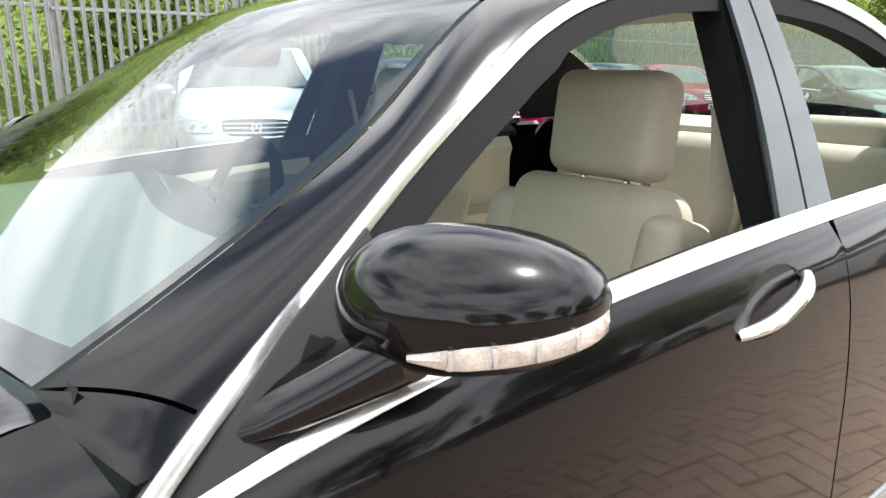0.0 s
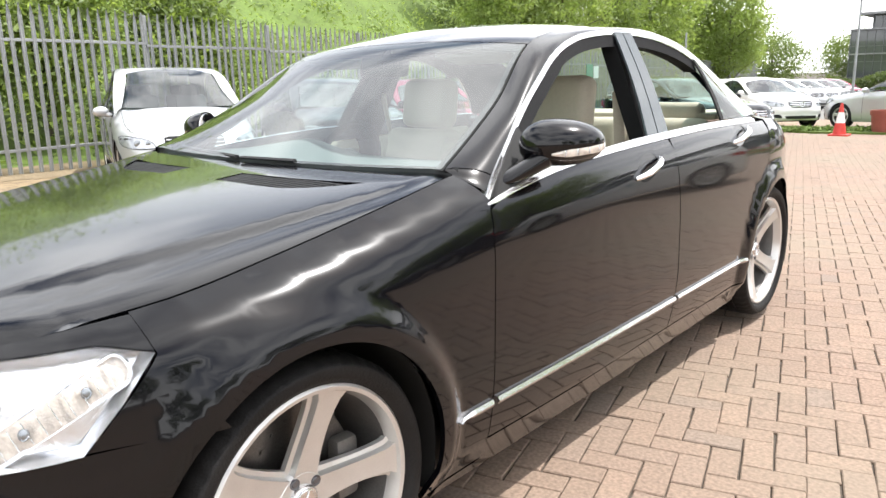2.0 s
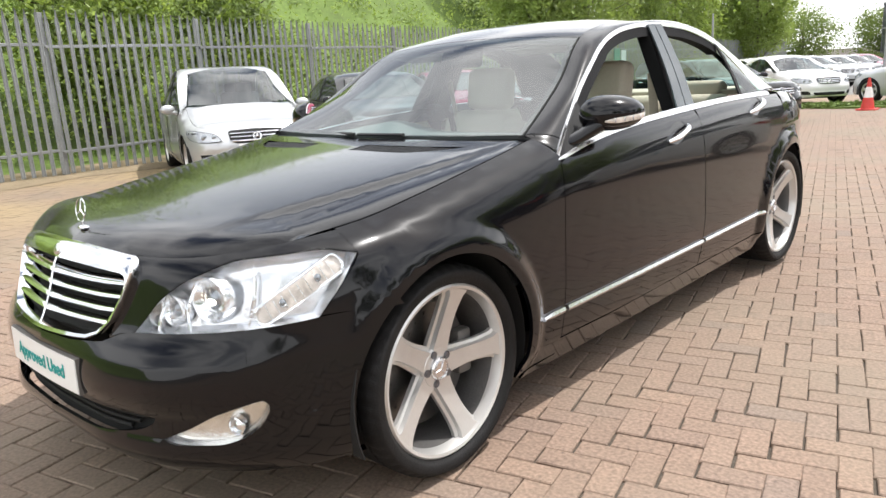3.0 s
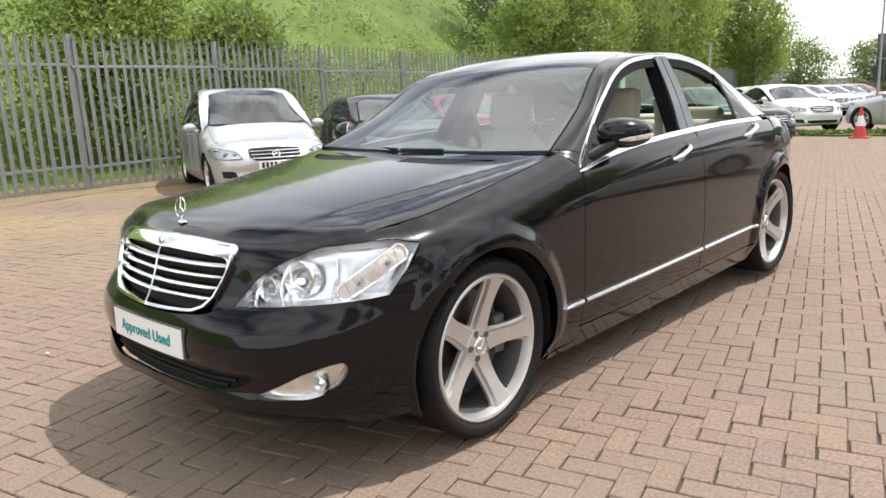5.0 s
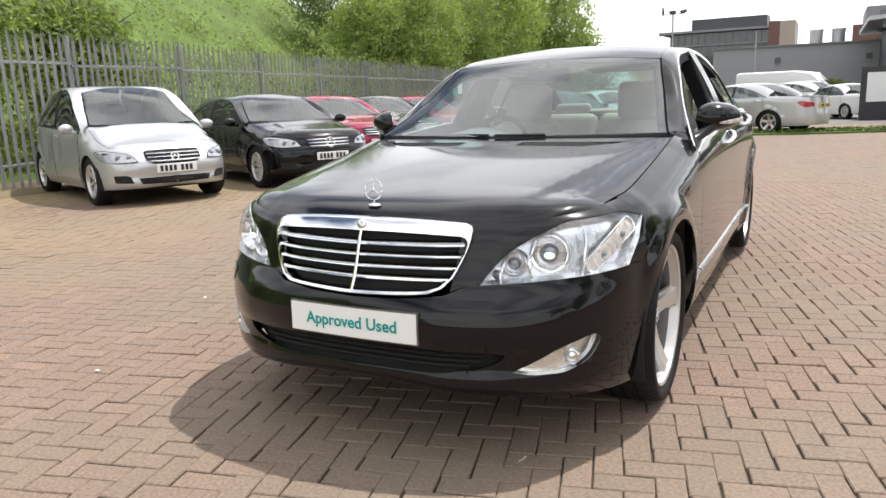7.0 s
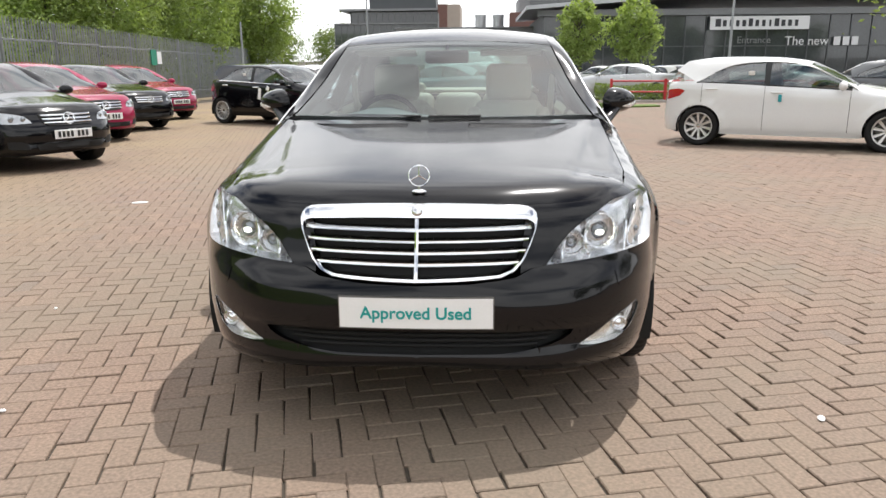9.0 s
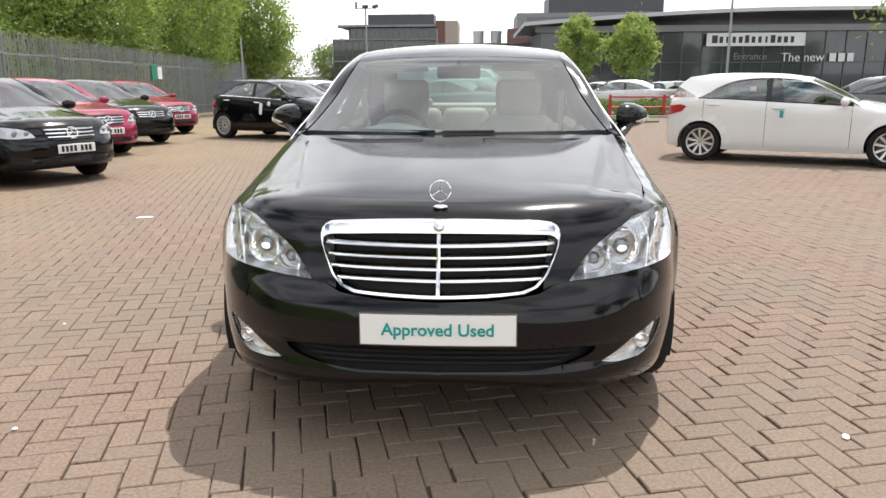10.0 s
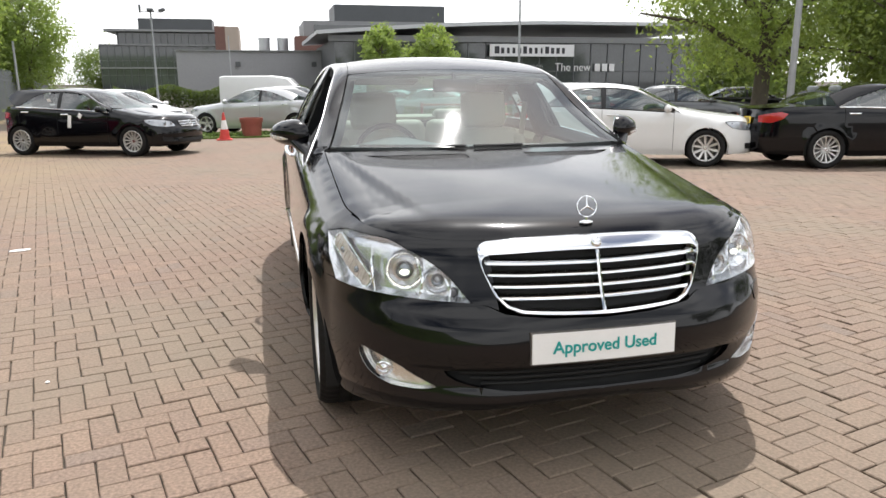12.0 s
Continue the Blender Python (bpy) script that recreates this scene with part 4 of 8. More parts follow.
        for k in np.linspace(0, 1, 10):
            b_ = gs(np.array([1.80]), np.array([0.0]))[0]
            t_ = gs(np.array([1.85]), np.array([1.0]))[0]
            c_ = Vector((b_ + (t_ - b_) * k))
            c_.z -= 0.08 * (1 - k)
            hw = 0.085 - 0.01 * k
            x_ = c_.x - 0.012
            rows.append([(sg * x_, c_.y - hw, c_.z), (sg * x_, c_.y + hw, c_.z), (sg * (x_ - 0.075), c_.y + hw * 0.8, c_.z), (sg * (x_ - 0.075), c_.y - hw * 0.8, c_.z)])
        bm = bmesh.new()
        add_loft(bm, rows)
        part("door_pillar", bm, M["dark_trim"], car, "dark fabric-clad door pillar")
        # front quarter triangle at the mirror
        tri = [gs(np.array([y]), np.array([t_]))[0] for y, t_ in ((0.675, 0.0), (0.92, 0.0), (0.92, 0.97), (0.80, 0.95))]
        bm = bmesh.new()
        add_loft(bm, [[(sg * (x + 0.003), y, z) for x, y, z in tri], [(sg * (x - 0.03), y, z) for x, y, z in tri]])
        part("mirror_triangle", bm, M["gap"], car, "black triangle at the mirror foot")

    # lower side strip in bright metal
    for sg in (1, -1):
        for y0, y1 in ((0.452, 0.605), (0.628, 1.806), (1.832, 2.595)):
            bm = bmesh.new()
            rows = []
            for y in np.linspace(y0, y1, 16):
                z = 0.384 + 0.004 * (y - 0.5)
                c_ = S.wrap(np.array([S.py(y)]), np.array([z]))[0]
                x = c_[0]
                h = 0.0105 * (min(1, (y - 0.440) / 0.08) if y < 0.6 else 1)
                rows.append([(sg * (x - 0.006), y, z - h), (sg * (x + 0.008), y, z - h), (sg * (x + 0.014), y, z), (sg * (x + 0.008), y, z + h), (sg * (x - 0.006), y, z + h)])
            add_loft(bm, rows)
            part("side_strip", bm, M["satin"], car, "bright metal strip low on the door")

    # door handles
    for sg, d_f, d_r in ((1, doors[0], rdoors[0]), (-1, doors[1], rdoors[1])):
        for (y, z), dr in ((HAND[0], d_f), (HAND[1], d_r)):
            c_ = S.wrap(np.array([S.py(y)]), np.array([z]))[0]
            x = c_[0]
            bm = bmesh.new()
            rings = []
            for k, dp in ((1.02, 0.001), (0.92, 0.014), (0.72, 0.026), (0.40, 0.033), (0.05, 0.035)):
                pz = np.array(handle_hole(y, z, k))
                rings.append(S.wrap(pz[:, 0], pz[:, 1], -dp) * (sg, 1, 1))
            add_loft(bm, rings)
            part("handle_recess", bm, black, dr, "dark handle recess")
            bm = bmesh.new()
            pts, rad = [], []
            for k in np.linspace(-1, 1, 17):
                pts.append((sg * (x + 0.027 - 0.026 * abs(k) ** 2.6), y + 0.094 * k, z + 0.028 * k - 0.003))
                rad.append(0.0140 - 0.004 * abs(k) ** 3)
            add_tube(bm, pts, rad, 10, flat=0.85)
            part("door_handle", bm, M["chrome"], dr, "chrome bow door handle")

    # mirrors
    for sg in (1, -1):
        mi_ = new("wing_mirror")
        mi_.parent = car
        mi_["label"] = "black door mirror with turn signal strip"
        c0 = Vector((0.960, 0.922, 1.079))
        la, nn = Vector((0.62, 0.785, 0.03)).normalized(), Vector((0.80, -0.60, 0.0))
        flip = lambda v: Vector((sg * v.x, v.y, v.z))
        rows, n = [], 28
        for k in np.linspace(0, 1, 17):
            sc = max(0.03, math.sin(k * math.pi / 2) ** 0.62)
            ring = []
            for j in range(n):
                a = 2 * math.pi * j / n
                ca, sa = math.cos(a), math.sin(a)
                u = 0.128 * math.copysign(abs(ca) ** 0.90, ca)
                v = 0.069 * (1 - 0.20 * ca) * abs(sa) ** 0.95 if sa > 0 else -0.068 * abs(sa) ** 0.80
                ring.append(flip(c0 + la * (u * sc) + Vector((0, 0, v * sc)) + nn * (0.062 - 0.100 * k ** 1.3)))
            rows.append(ring)
        bm = bmesh.new()
        add_loft(bm, rows)
        part("mirror_cap", bm, black, mi_, "glossy black mirror cap", angle=60)
        bm = bmesh.new()
        last = [Vector(p) for p in rows[-1]]
        mid = sum(last, Vector()) / len(last)
        back = flip(nn * -0.003)
        add_loft(bm, [[mid + (p - mid) * 0.90 + back for p in last], [mid + (p - mid) * 0.88 + back * 2 for p in last]])
        part("mirror_glass", bm, M["mirror"], mi_, "silvered mirror glass", angle=20)
        # turn signal: a clear strip round the outer lower front
        kk, aa = np.meshgrid(np.linspace(0.05, 1, 90), np.linspace(math.pi, 2 * math.pi, 90))
        gs_ = np.sin(kk * math.pi / 2) ** 0.62
        gu, gv = 0.128 * np.sign(np.cos(aa)) * np.abs(np.cos(aa)) ** 0.9 * gs_, -0.068 * np.abs(np.sin(aa)) ** 0.80 * gs_
        strip_pts, rows = [], []
        for u in np.linspace(0, 1, 16):
            w, v = -0.060 + 0.178 * u, -0.024 + 0.010 * u
            kf = kk.ravel()[np.argmin(((gu - w) ** 2 + (gv - v) ** 2).ravel())]
            strip_pts.append(c0 + la * w + nn * (0.062 - 0.100 * kf ** 1.3 + 0.005) + Vector((0, 0, v)))
        for u, c_ in zip(np.linspace(0, 1, 16), strip_pts):
            hh = 0.0115 * min(1, 0.28 + 3.2 * u)
            rows.append([flip(c_ - nn * 0.022 + Vector((0, 0, -hh))), flip(c_ - nn * 0.003 + Vector((0, 0, -hh))), flip(c_ + nn * 0.001), flip(c_ - nn * 0.002 + Vector((0, 0, hh * 0.8))), flip(c_ - nn * 0.022 + Vector((0, 0, hh * 0.8)))])
        bm = bmesh.new()
        add_loft(bm, rows)
        part("turn_signal", bm, M["signal"], mi_, "clear turn signal strip with warm bulbs")
        for u in (3, 6, 9, 12):
            c_ = strip_pts[u]
            bm = bmesh.new()
            add_box(bm, flip(c_ + nn * 0.0005), (0.004, 0.006, 0.018), bevel=0.001)
            part("signal_rib", bm, M["lamp_trim"], mi_)
        bm = bmesh.new()
        rows = []
        for f in np.linspace(0, 1, 9):
            c_ = Vector((0.850 + 0.085 * f, 0.800 + 0.095 * f, 0.998 + 0.056 * f ** 1.2))
            wy, wz = 0.078 - 0.034 * f ** 0.7, 0.024 + 0.010 * f
            rows.append([flip(c_ + Vector((-0.3 * wy * math.cos(a), wy * math.cos(a), wz * math.sin(a) + 0.3 * wy * math.cos(a)))) for a in np.linspace(0, 2 * math.pi, 20, endpoint=False)])
        add_loft(bm, rows)
        part("mirror_arm", bm, black, mi_)

    # grille in the bonnet's nose
    gro = new("grille")
    gro.parent = car
    gro["label"] = "broad chrome radiator grille with four slats"
    def gx(z, k=1.0):
        t_ = (gr["top"] - z) / (gr["top"] - gr["bot"])
        return k * (gr["wt"] + (gr["wb"] - gr["wt"]) * t_ ** 1.25)
    def gface(x, z, off=0.0):
        p = S.px(np.abs(x)) * np.sign(x)
        return S.wrap(p, z, 0.012 + off)
    loop = []
    for x in np.linspace(-gr["wt"] + 0.03, gr["wt"] - 0.03, 30):
        loop.append((x, gr["top"] + 0.014 * (1 - (x / gr["wt"]) ** 2)))
    side_r = [(gr["wt"] - 0.010, gr["top"] - 0.006), (gr["wt"] - 0.001, gr["top"] - 0.018), (gr["wt"], gr["top"] - 0.034), (gr["wt"] - 0.010, gr["top"] - 0.068), (0.403, 0.697), (0.377, 0.650), (0.338, 0.614), (0.29, 0.597)]
    loop += side_r
    for x in np.linspace(0.24, -0.24, 14):
        loop.append((x, 0.597 - 0.012 * (1 - (x / 0.30) ** 2)))
    loop += [(-x, z) for x, z in side_r[::-1]]
    lp = np.array(loop)
    cen = np.array([0, 0.695])
    def inner(k, dz):
        q_ = cen + (lp - cen) * (k, dz)
        return q_
    rings = []
    z_lo, z_hi = lp[:, 1].min(), lp[:, 1].max()
    for sc, lo_, hi_, of in ((1.0, 0, 0, -0.012), (1.0, 0, 0, 0.005), (0.990, 0.004, 0.006, 0.012), (0.962, 0.013, 0.040, 0.012), (0.955, 0.017, 0.045, -0.022)):
        q_ = lp * (sc, 1.0)
        q_[:, 1] = z_lo + lo_ + (lp[:, 1] - z_lo) * (z_hi - hi_ - z_lo - lo_) / (z_hi - z_lo)
        rings.append(gface(q_[:, 0], q_[:, 1], of))
    bm = bmesh.new()
    vs = [[bm.verts.new(p) for p in r] for r in rings]
    for i in range(len(vs) - 1):
        for j in range(len(loop)):
            bm.faces.new((vs[i][j], vs[i][(j + 1) % len(loop)], vs[i + 1][(j + 1) % len(loop)], vs[i + 1][j]))
    part("grille_frame", bm, M["chrome"], gro, "chrome grille surround")
    bk = inner(0.95, 0.9)
    panel("grille_back", bk, lambda x, z: gface(x, z, -0.030), M["gap"], gro, res=0.06, lip=0)
    for k in range(4):
        z = 0.641 + 0.0365 * k
        xw = float(np.interp(z, [0.60, 0.64, 0.69, 0.75, 0.79], [0.30, 0.360, 0.390, 0.410, 0.415]))
        xs = np.linspace(-xw, xw, 30)
        bm = bmesh.new()
        rows = []
        for x in xs:
            c_ = gface(np.array([x]), np.array([z - 0.004 * (1 - (x / 0.4) ** 2)]), 0.0)[0]
            rows.append([(c_[0], c_[1] - 0.002, c_[2] - 0.004), (c_[0], c_[1] - 0.006, c_[2] + 0.001), (c_[0], c_[1] + 0.004, c_[2] + 0.008), (c_[0], c_[1] + 0.03, c_[2] + 0.012), (c_[0], c_[1] + 0.03, c_[2] + 0.004)])
        add_loft(bm, rows)
        part("grille_slat", bm, M["chrome"], gro, "chrome horizontal slat")
    bm = bmesh.new()
    rows = []
    for z in np.linspace(0.588, 0.798, 8):
        c_ = gface(np.array([0.0]), np.array([z]), 0.006)[0]
        rows.append([(-0.006, c_[1] + 0.02, z), (-0.006, c_[1], z), (0, c_[1] - 0.003, z), (0.006, c_[1], z), (0.006, c_[1] + 0.02, z)])
    add_loft(bm, rows)
    part("grille_bar", bm, M["chrome"], gro, "chrome upright centre bar")
    bm = bmesh.new()
    c_ = gface(np.array([0.0]), np.array([0.811]), 0.014)[0]
    add_ball(bm, c_, (0.019, 0.008, 0.019), Matrix.Rotation(radians(-24), 4, "X"), u=20, v=10)
    part("grille_badge", bm, M["satin"], gro, "small round metal badge")

    # hood ornament
    sx = S.bonnet(np.array([0.0]), np.array([-0.690]))[0]
    orn = new("bonnet_ornament")
    orn.parent = car
    bm = bmesh.new()
    emblem(bm, (0, -0.692, sx[2] + 0.058), 0.036, Matrix.Rotation(radians(-10), 3, "X"), tube=0.0023)
    part("ornament_ring", bm, M["chrome"], orn, "chrome ring with three spokes")
    bm = bmesh.new()
    add_ball(bm, (0, -0.692, sx[2] + 0.003), (0.026, 0.016, 0.008))
    add_cyl(bm, (0, -0.692, sx[2]), (0, -0.692, sx[2] + 0.024), 0.005, 0.003, 8)
    part("ornament_foot", bm, M["chrome"], orn, "chrome ornament foot")

    # headlamps
    for sg in (1, -1):
        hl = new("headlamp")
        hl.parent = car
        hl["label"] = "large clear headlamp, switched on"
        shp = [tuple(v) for v in lamp_low] + [P(-0.383, 0.728)] + [tuple(v) for v in lamp_up[:-1]]
        f0 = lambda p, z, o=0.0: S.wrap(p, z, o) * (sg, 1, 1)
        ln = panel("lamp_lens", shp, lambda p, z: f0(p, z, 0.002), M["lens"], hl, res=0.03, lip=0, label="clear curved lamp cover")[0]
        ln.visible_shadow = False
        cen = np.mean(np.array(shp), 0)
        ish = [tuple(cen + (np.array(v) - cen) * 0.975) for v in shp]
        panel("lamp_housing", ish, lambda p, z: f0(p, z, -0.060 + 0.030 * np.abs(p - cen[0])), M["lamp_trim"], hl, res=0.03, lip=0, label="silver lamp housing")
        # rim between housing and cover
        a_, b_ = np.array(shp), np.array(ish)
        ra, rb = f0(a_[:, 0], a_[:, 1], 0.0), f0(b_[:, 0], b_[:, 1], -0.065)
        bm = bmesh.new()
        va, vb = [bm.verts.new(p) for p in ra], [bm.verts.new(p) for p in rb]
        for i in range(len(va)):
            bm.faces.new((va[i], va[(i + 1) % len(va)], vb[(i + 1) % len(va)], vb[i]))
        part("lamp_rim", bm, M["lamp_trim"], hl)
        for x, z, rr, on in ((0.706, 0.714, 0.062, True), (0.592, 0.684, 0.043, False)):
            p_ = S.px(x)
            c_ = Vector(f0(np.array([p_]), np.array([z]), -0.052)[0])
            n_ = (Vector(f0(np.array([p_]), np.array([z]), 0.1)[0]) - Vector(f0(np.array([p_]), np.array([z]), 0.0)[0])).normalized()
            n_ = (n_ * 0.45 + Vector((0, -1, 0.05))).normalized()
            rot = n_.to_track_quat("X", "Z").to_matrix().to_4x4()
            bm = bmesh.new()
            add_lathe(bm, [(rr * 0.50, -0.012), (rr * 0.54, 0.004), (rr * 0.66, 0.004), (rr * 0.84, 0.018), (rr * 0.96, 0.034), (rr, 0.036), (rr * 1.05, 0.030), (rr * 1.10, 0.0)], 36)
            bmesh.ops.transform(bm, matrix=Matrix.Translation(c_) @ rot, verts=bm.verts)
            part("reflector", bm, M["lamp_bowl"], hl, "bright round reflector bowl")
            bm = bmesh.new()
            add_lathe(bm, [(rr * 0.44, 0.012), (rr * 0.50, 0.018), (rr * 0.56, 0.012), (rr * 0.56, -0.004)], 28)
            bmesh.ops.transform(bm, matrix=Matrix.Translation(c_) @ rot, verts=bm.verts)
            part("lens_ring", bm, M["satin"], hl, "dark ring round the projector")
            bm = bmesh.new()
            add_lathe(bm, [(0.0005, 0.026), (rr * 0.2, 0.024), (rr * 0.36, 0.018), (rr * 0.48, 0.004)], 28)
            bmesh.ops.transform(bm, matrix=Matrix.Translation(c_) @ rot, verts=bm.verts)
            part("projector_lens", bm, M["projector"], hl, "round glass projector lens")
            if on:
                bm = bmesh.new()
                add_ball(bm, Vector(c_) + rot.to_3x3() @ Vector((0.023, 0.0, -rr * 0.10)), (0.006, rr * 0.26, rr * 0.17), rot, u=14, v=8)
                part("lamp_bulb", bm, M["lamp_on"], hl, "glowing dipped beam")
        # indicator capsule at the outer end with a bright rim and ribs
        ca, cb = np.array(P(-0.385, 0.775)), np.array(PX(0.800, 0.672))
        ax_ = (cb - ca) / np.linalg.norm(cb - ca)
        sd_ = np.array([-ax_[1], ax_[0]])
        cap = []
        for k in range(28):
            an = 2 * math.pi * k / 28
            e_ = ca if math.cos(an) < 0 else cb
            cap.append(e_ + ax_ * 0.026 * math.cos(an) + sd_ * 0.026 * math.sin(an))
        cap = np.array(cap)
        panel("indicator", cap, lambda p, z: f0(p, z, -0.026), M["signal"], hl, res=0.015, lip=0.006, label="clear indicator with amber glow")
        bm = bmesh.new()
        add_tube(bm, f0(cap[:, 0], cap[:, 1], -0.022), 0.0045, 6, closed=True)
        part("indicator_rim", bm, M["lamp_bowl"], hl, "bright rim round the indicator")
        for k in range(9):
            u = (k + 0.5) / 9
            q_ = (ca + (cb - ca) * u) + sd_ * np.linspace(-0.021, 0.021, 5)[:, None]
            bm = bmesh.new()
            add_tube(bm, f0(q_[:, 0], q_[:, 1], -0.022), 0.0014, 5)
            part("lamp_rib", bm, M["lamp_bowl"], hl)
        for u, mt in ((0.25, "projector"), (0.75, "projector")):
            q_ = ca + (cb - ca) * u
            bm = bmesh.new()
            add_ball(bm, f0(q_[:1] * 0 + q_[0], q_[1:] * 0 + q_[1], -0.024)[0], (0.010, 0.010, 0.012), u=10, v=7)
            part("indicator_bulb", bm, M[mt], hl)
        # fine ribs above the main bowl
        for k in range(24):
            u = k / 23
            p0 = np.array(PX(0.655 + 0.135 * u, 0.742 + 0.030 * u))
            p1_ = p0 + (0.022, 0.026)
            q_ = p0 + (p1_ - p0) * np.linspace(0, 1, 4)[:, None]
            bm = bmesh.new()
            add_tube(bm, f0(q_[:, 0], q_[:, 1], -0.014), 0.0010, 4)
            part("lamp_rib", bm, M["lamp_bowl"], hl)
        # bright blades between the bowls, and the inner pocket
        for xa, za, xb, zb, bw in ((0.640, 0.626, 0.660, 0.758, -0.020), (0.772, 0.642, 0.792, 0.800, 0.010), (0.535, 0.624, 0.556, 0.694, -0.010)):
            p0, p1_ = np.array(PX(xa, za)), np.array(PX(xb, zb))
            q_ = p0 + (p1_ - p0) * np.linspace(0, 1, 10)[:, None]
            q_[:, 0] += bw * np.sin(np.pi * np.linspace(0, 1, 10))
            bm = bmesh.new()
            add_tube(bm, f0(q_[:, 0], q_[:, 1], -0.022), [0.003 + 0.0035 * math.sin(math.pi * k / 9) for k in range(10)], 6)
            part("lamp_divider", bm, M["lamp_bowl"], hl)
        for x, z, rr in ((0.522, 0.650, 0.017), (0.505, 0.628, 0.008)):
            c_ = f0(np.array([S.px(x)]), np.array([z]), -0.030)[0]
            bm = bmesh.new()
            add_ball(bm, c_, (rr, 0.010, rr), u=12, v=8)
            part("inner_reflector", bm, M["rim_dark"], hl, "small dark reflector pocket")
        # fog lamp
        fl = new("fog_lamp")
        fl.parent = car
        fl["label"] = "clear wedge-shaped fog lamp in the bumper"
        fm = np.mean(fog, 0)
        panel("fog_lens", fog, lambda p, z: f0(p, z, -0.004), M["lens"], fl, res=0.03, lip=0)[0].visible_shadow = False
        panel("fog_housing", fm + (fog - fm) * 0.99, lambda p, z: f0(p, z, -0.03), M["fog_bowl"], fl, res=0.03, lip=0, label="bright silver fog lamp housing")
        bm = bmesh.new()
        ra, rb = f0(fog[:, 0], fog[:, 1], 0.001), f0(fog[:, 0], fog[:, 1], -0.032)
        va, vb = [bm.verts.new(p) for p in ra], [bm.verts.new(p) for p in rb]
        for i in range(len(va)):
            bm.faces.new((va[i], va[(i + 1) % len(va)], vb[(i + 1) % len(va)], vb[i]))
        part("fog_rim", bm, M["lamp_trim"], fl)
        c_ = Vector(f0(np.array([S.px(0.735)]), np.array([0.378]), -0.022)[0])
        bm = bmesh.new()
        add_lathe(bm, [(0.0005, 0.012), (0.012, 0.010), (0.019, 0.003), (0.023, 0.014), (0.027, 0.012), (0.029, -0.006)], 24)
        rot = Vector((sg * 0.25, -1, 0)).normalized().to_track_quat("X", "Z").to_matrix().to_4x4()
        bmesh.ops.transform(bm, matrix=Matrix.Translation(c_) @ rot, verts=bm.verts)
        part("fog_bulb", bm, M["lamp_bowl"], fl, "round fog lamp lens")

    # number board
    bd = new("display_plate")
    bd.parent = car
    bd["label"] = "white dealer plate with green lettering"
    bm = bmesh.new()
    n = 24
    def by(x):
        return -0.889 + 0.12 * x * x
    rows = []
    for x in np.linspace(-0.262, 0.262, n):
        rows.append([(x, by(x) + 0.012, 0.428), (x, by(x), 0.428), (x, by(x) + 0.004, 0.539), (x, by(x) + 0.016, 0.539)])
    add_loft(bm, rows)
    part("plate_frame", bm, M["board_edge"], bd, "dark thin plate frame")
    bm = bmesh.new()
    rows = []
    for x in np.linspace(-0.258, 0.258, n):
        rows.append([(x, by(x) + 0.006, 0.4325), (x, by(x) - 0.003, 0.4325), (x, by(x) + 0.001, 0.5355), (x, by(x) + 0.010, 0.5355)])
    add_loft(bm, rows)
    part("plate_board", bm, M["board_white"], bd, "white plastic board")
    tx = bpy.data.curves.new("plate_text", "FONT")
    tx.body = "Approved Used"
    tx.size, tx.extrude, tx.offset, tx.align_x, tx.align_y = 0.0585, 0.0006, 0.0011, "CENTER", "CENTER"
    to = new("plate_text", tx)
    bpy.context.view_layer.update()
    me = bpy.data.meshes.new_from_object(to.evaluated_get(bpy.context.evaluated_depsgraph_get()))
    bpy.data.objects.remove(to)
    me.transform(Matrix.Translation((0.0, 0, 0.4835)) @ Matrix.Rotation(radians(90), 4, "X"))
    for v in me.vertices:
        v.co.y += by(v.co.x) - 0.0046 + 0.036 * (v.co.z - 0.4325)
    me.materials.clear()
    me.materials.append(M["board_green"])
    tob = new("plate_lettering", me)
    tob.parent = bd
    tob["label"] = "green printed words"

    # wheels
    for sg in (1, -1):
        for y, tn in ((0.0, -0.38), (wb, 0.30)):
            w_ = make_wheel(car, (sg * 0.787, y, hub), 0.345, 0.252, 0.285, "five", sg, True, turn=tn)
            w_["label"] = "five-spoke silver alloy wheel with black tyre"
            bm = bmesh.new()
            rows = []
            for a in np.linspace(-20, 200, 24):
                c_, s_ = math.cos(radians(a)), math.sin(radians(a))
                rr = R + 0.012
                rows.append([(sg * 0.895, y + rr * c_, hub + rr * s_), (sg * 0.60, y + rr * c_, hub + rr * s_), (sg * 0.60, y + (rr + 0.01) * c_, hub + (rr + 0.01) * s_), (sg * 0.895, y + (rr + 0.004) * c_, hub + (rr + 0.004) * s_)])
            add_loft(bm, rows)
            part("arch_liner", bm, M["gap"], car, "black wheel arch liner")
    # floor pan
    bm = bmesh.new()
    add_box(bm, (0, 1.52, 0.235), (1.56, 2.20, 0.10), bevel=0.02)
    add_box(bm, (0, 0.0, 0.33), (1.12, 1.30, 0.30), bevel=0.03)
    add_box(bm, (0, 3.3, 0.36), (1.12, 1.5, 0.34), bevel=0.03)
    part("underbody", bm, M["gap"], car, "dark underbody")
    bm = bmesh.new()
    add_box(bm, (0, 0.46, 0.62), (1.50, 0.04, 0.70), bevel=0.01)
    add_box(bm, (0, 2.88, 0.70), (1.40, 0.03, 0.60), bevel=0.01)
    part("bulkhead", bm, M["gap"], car)

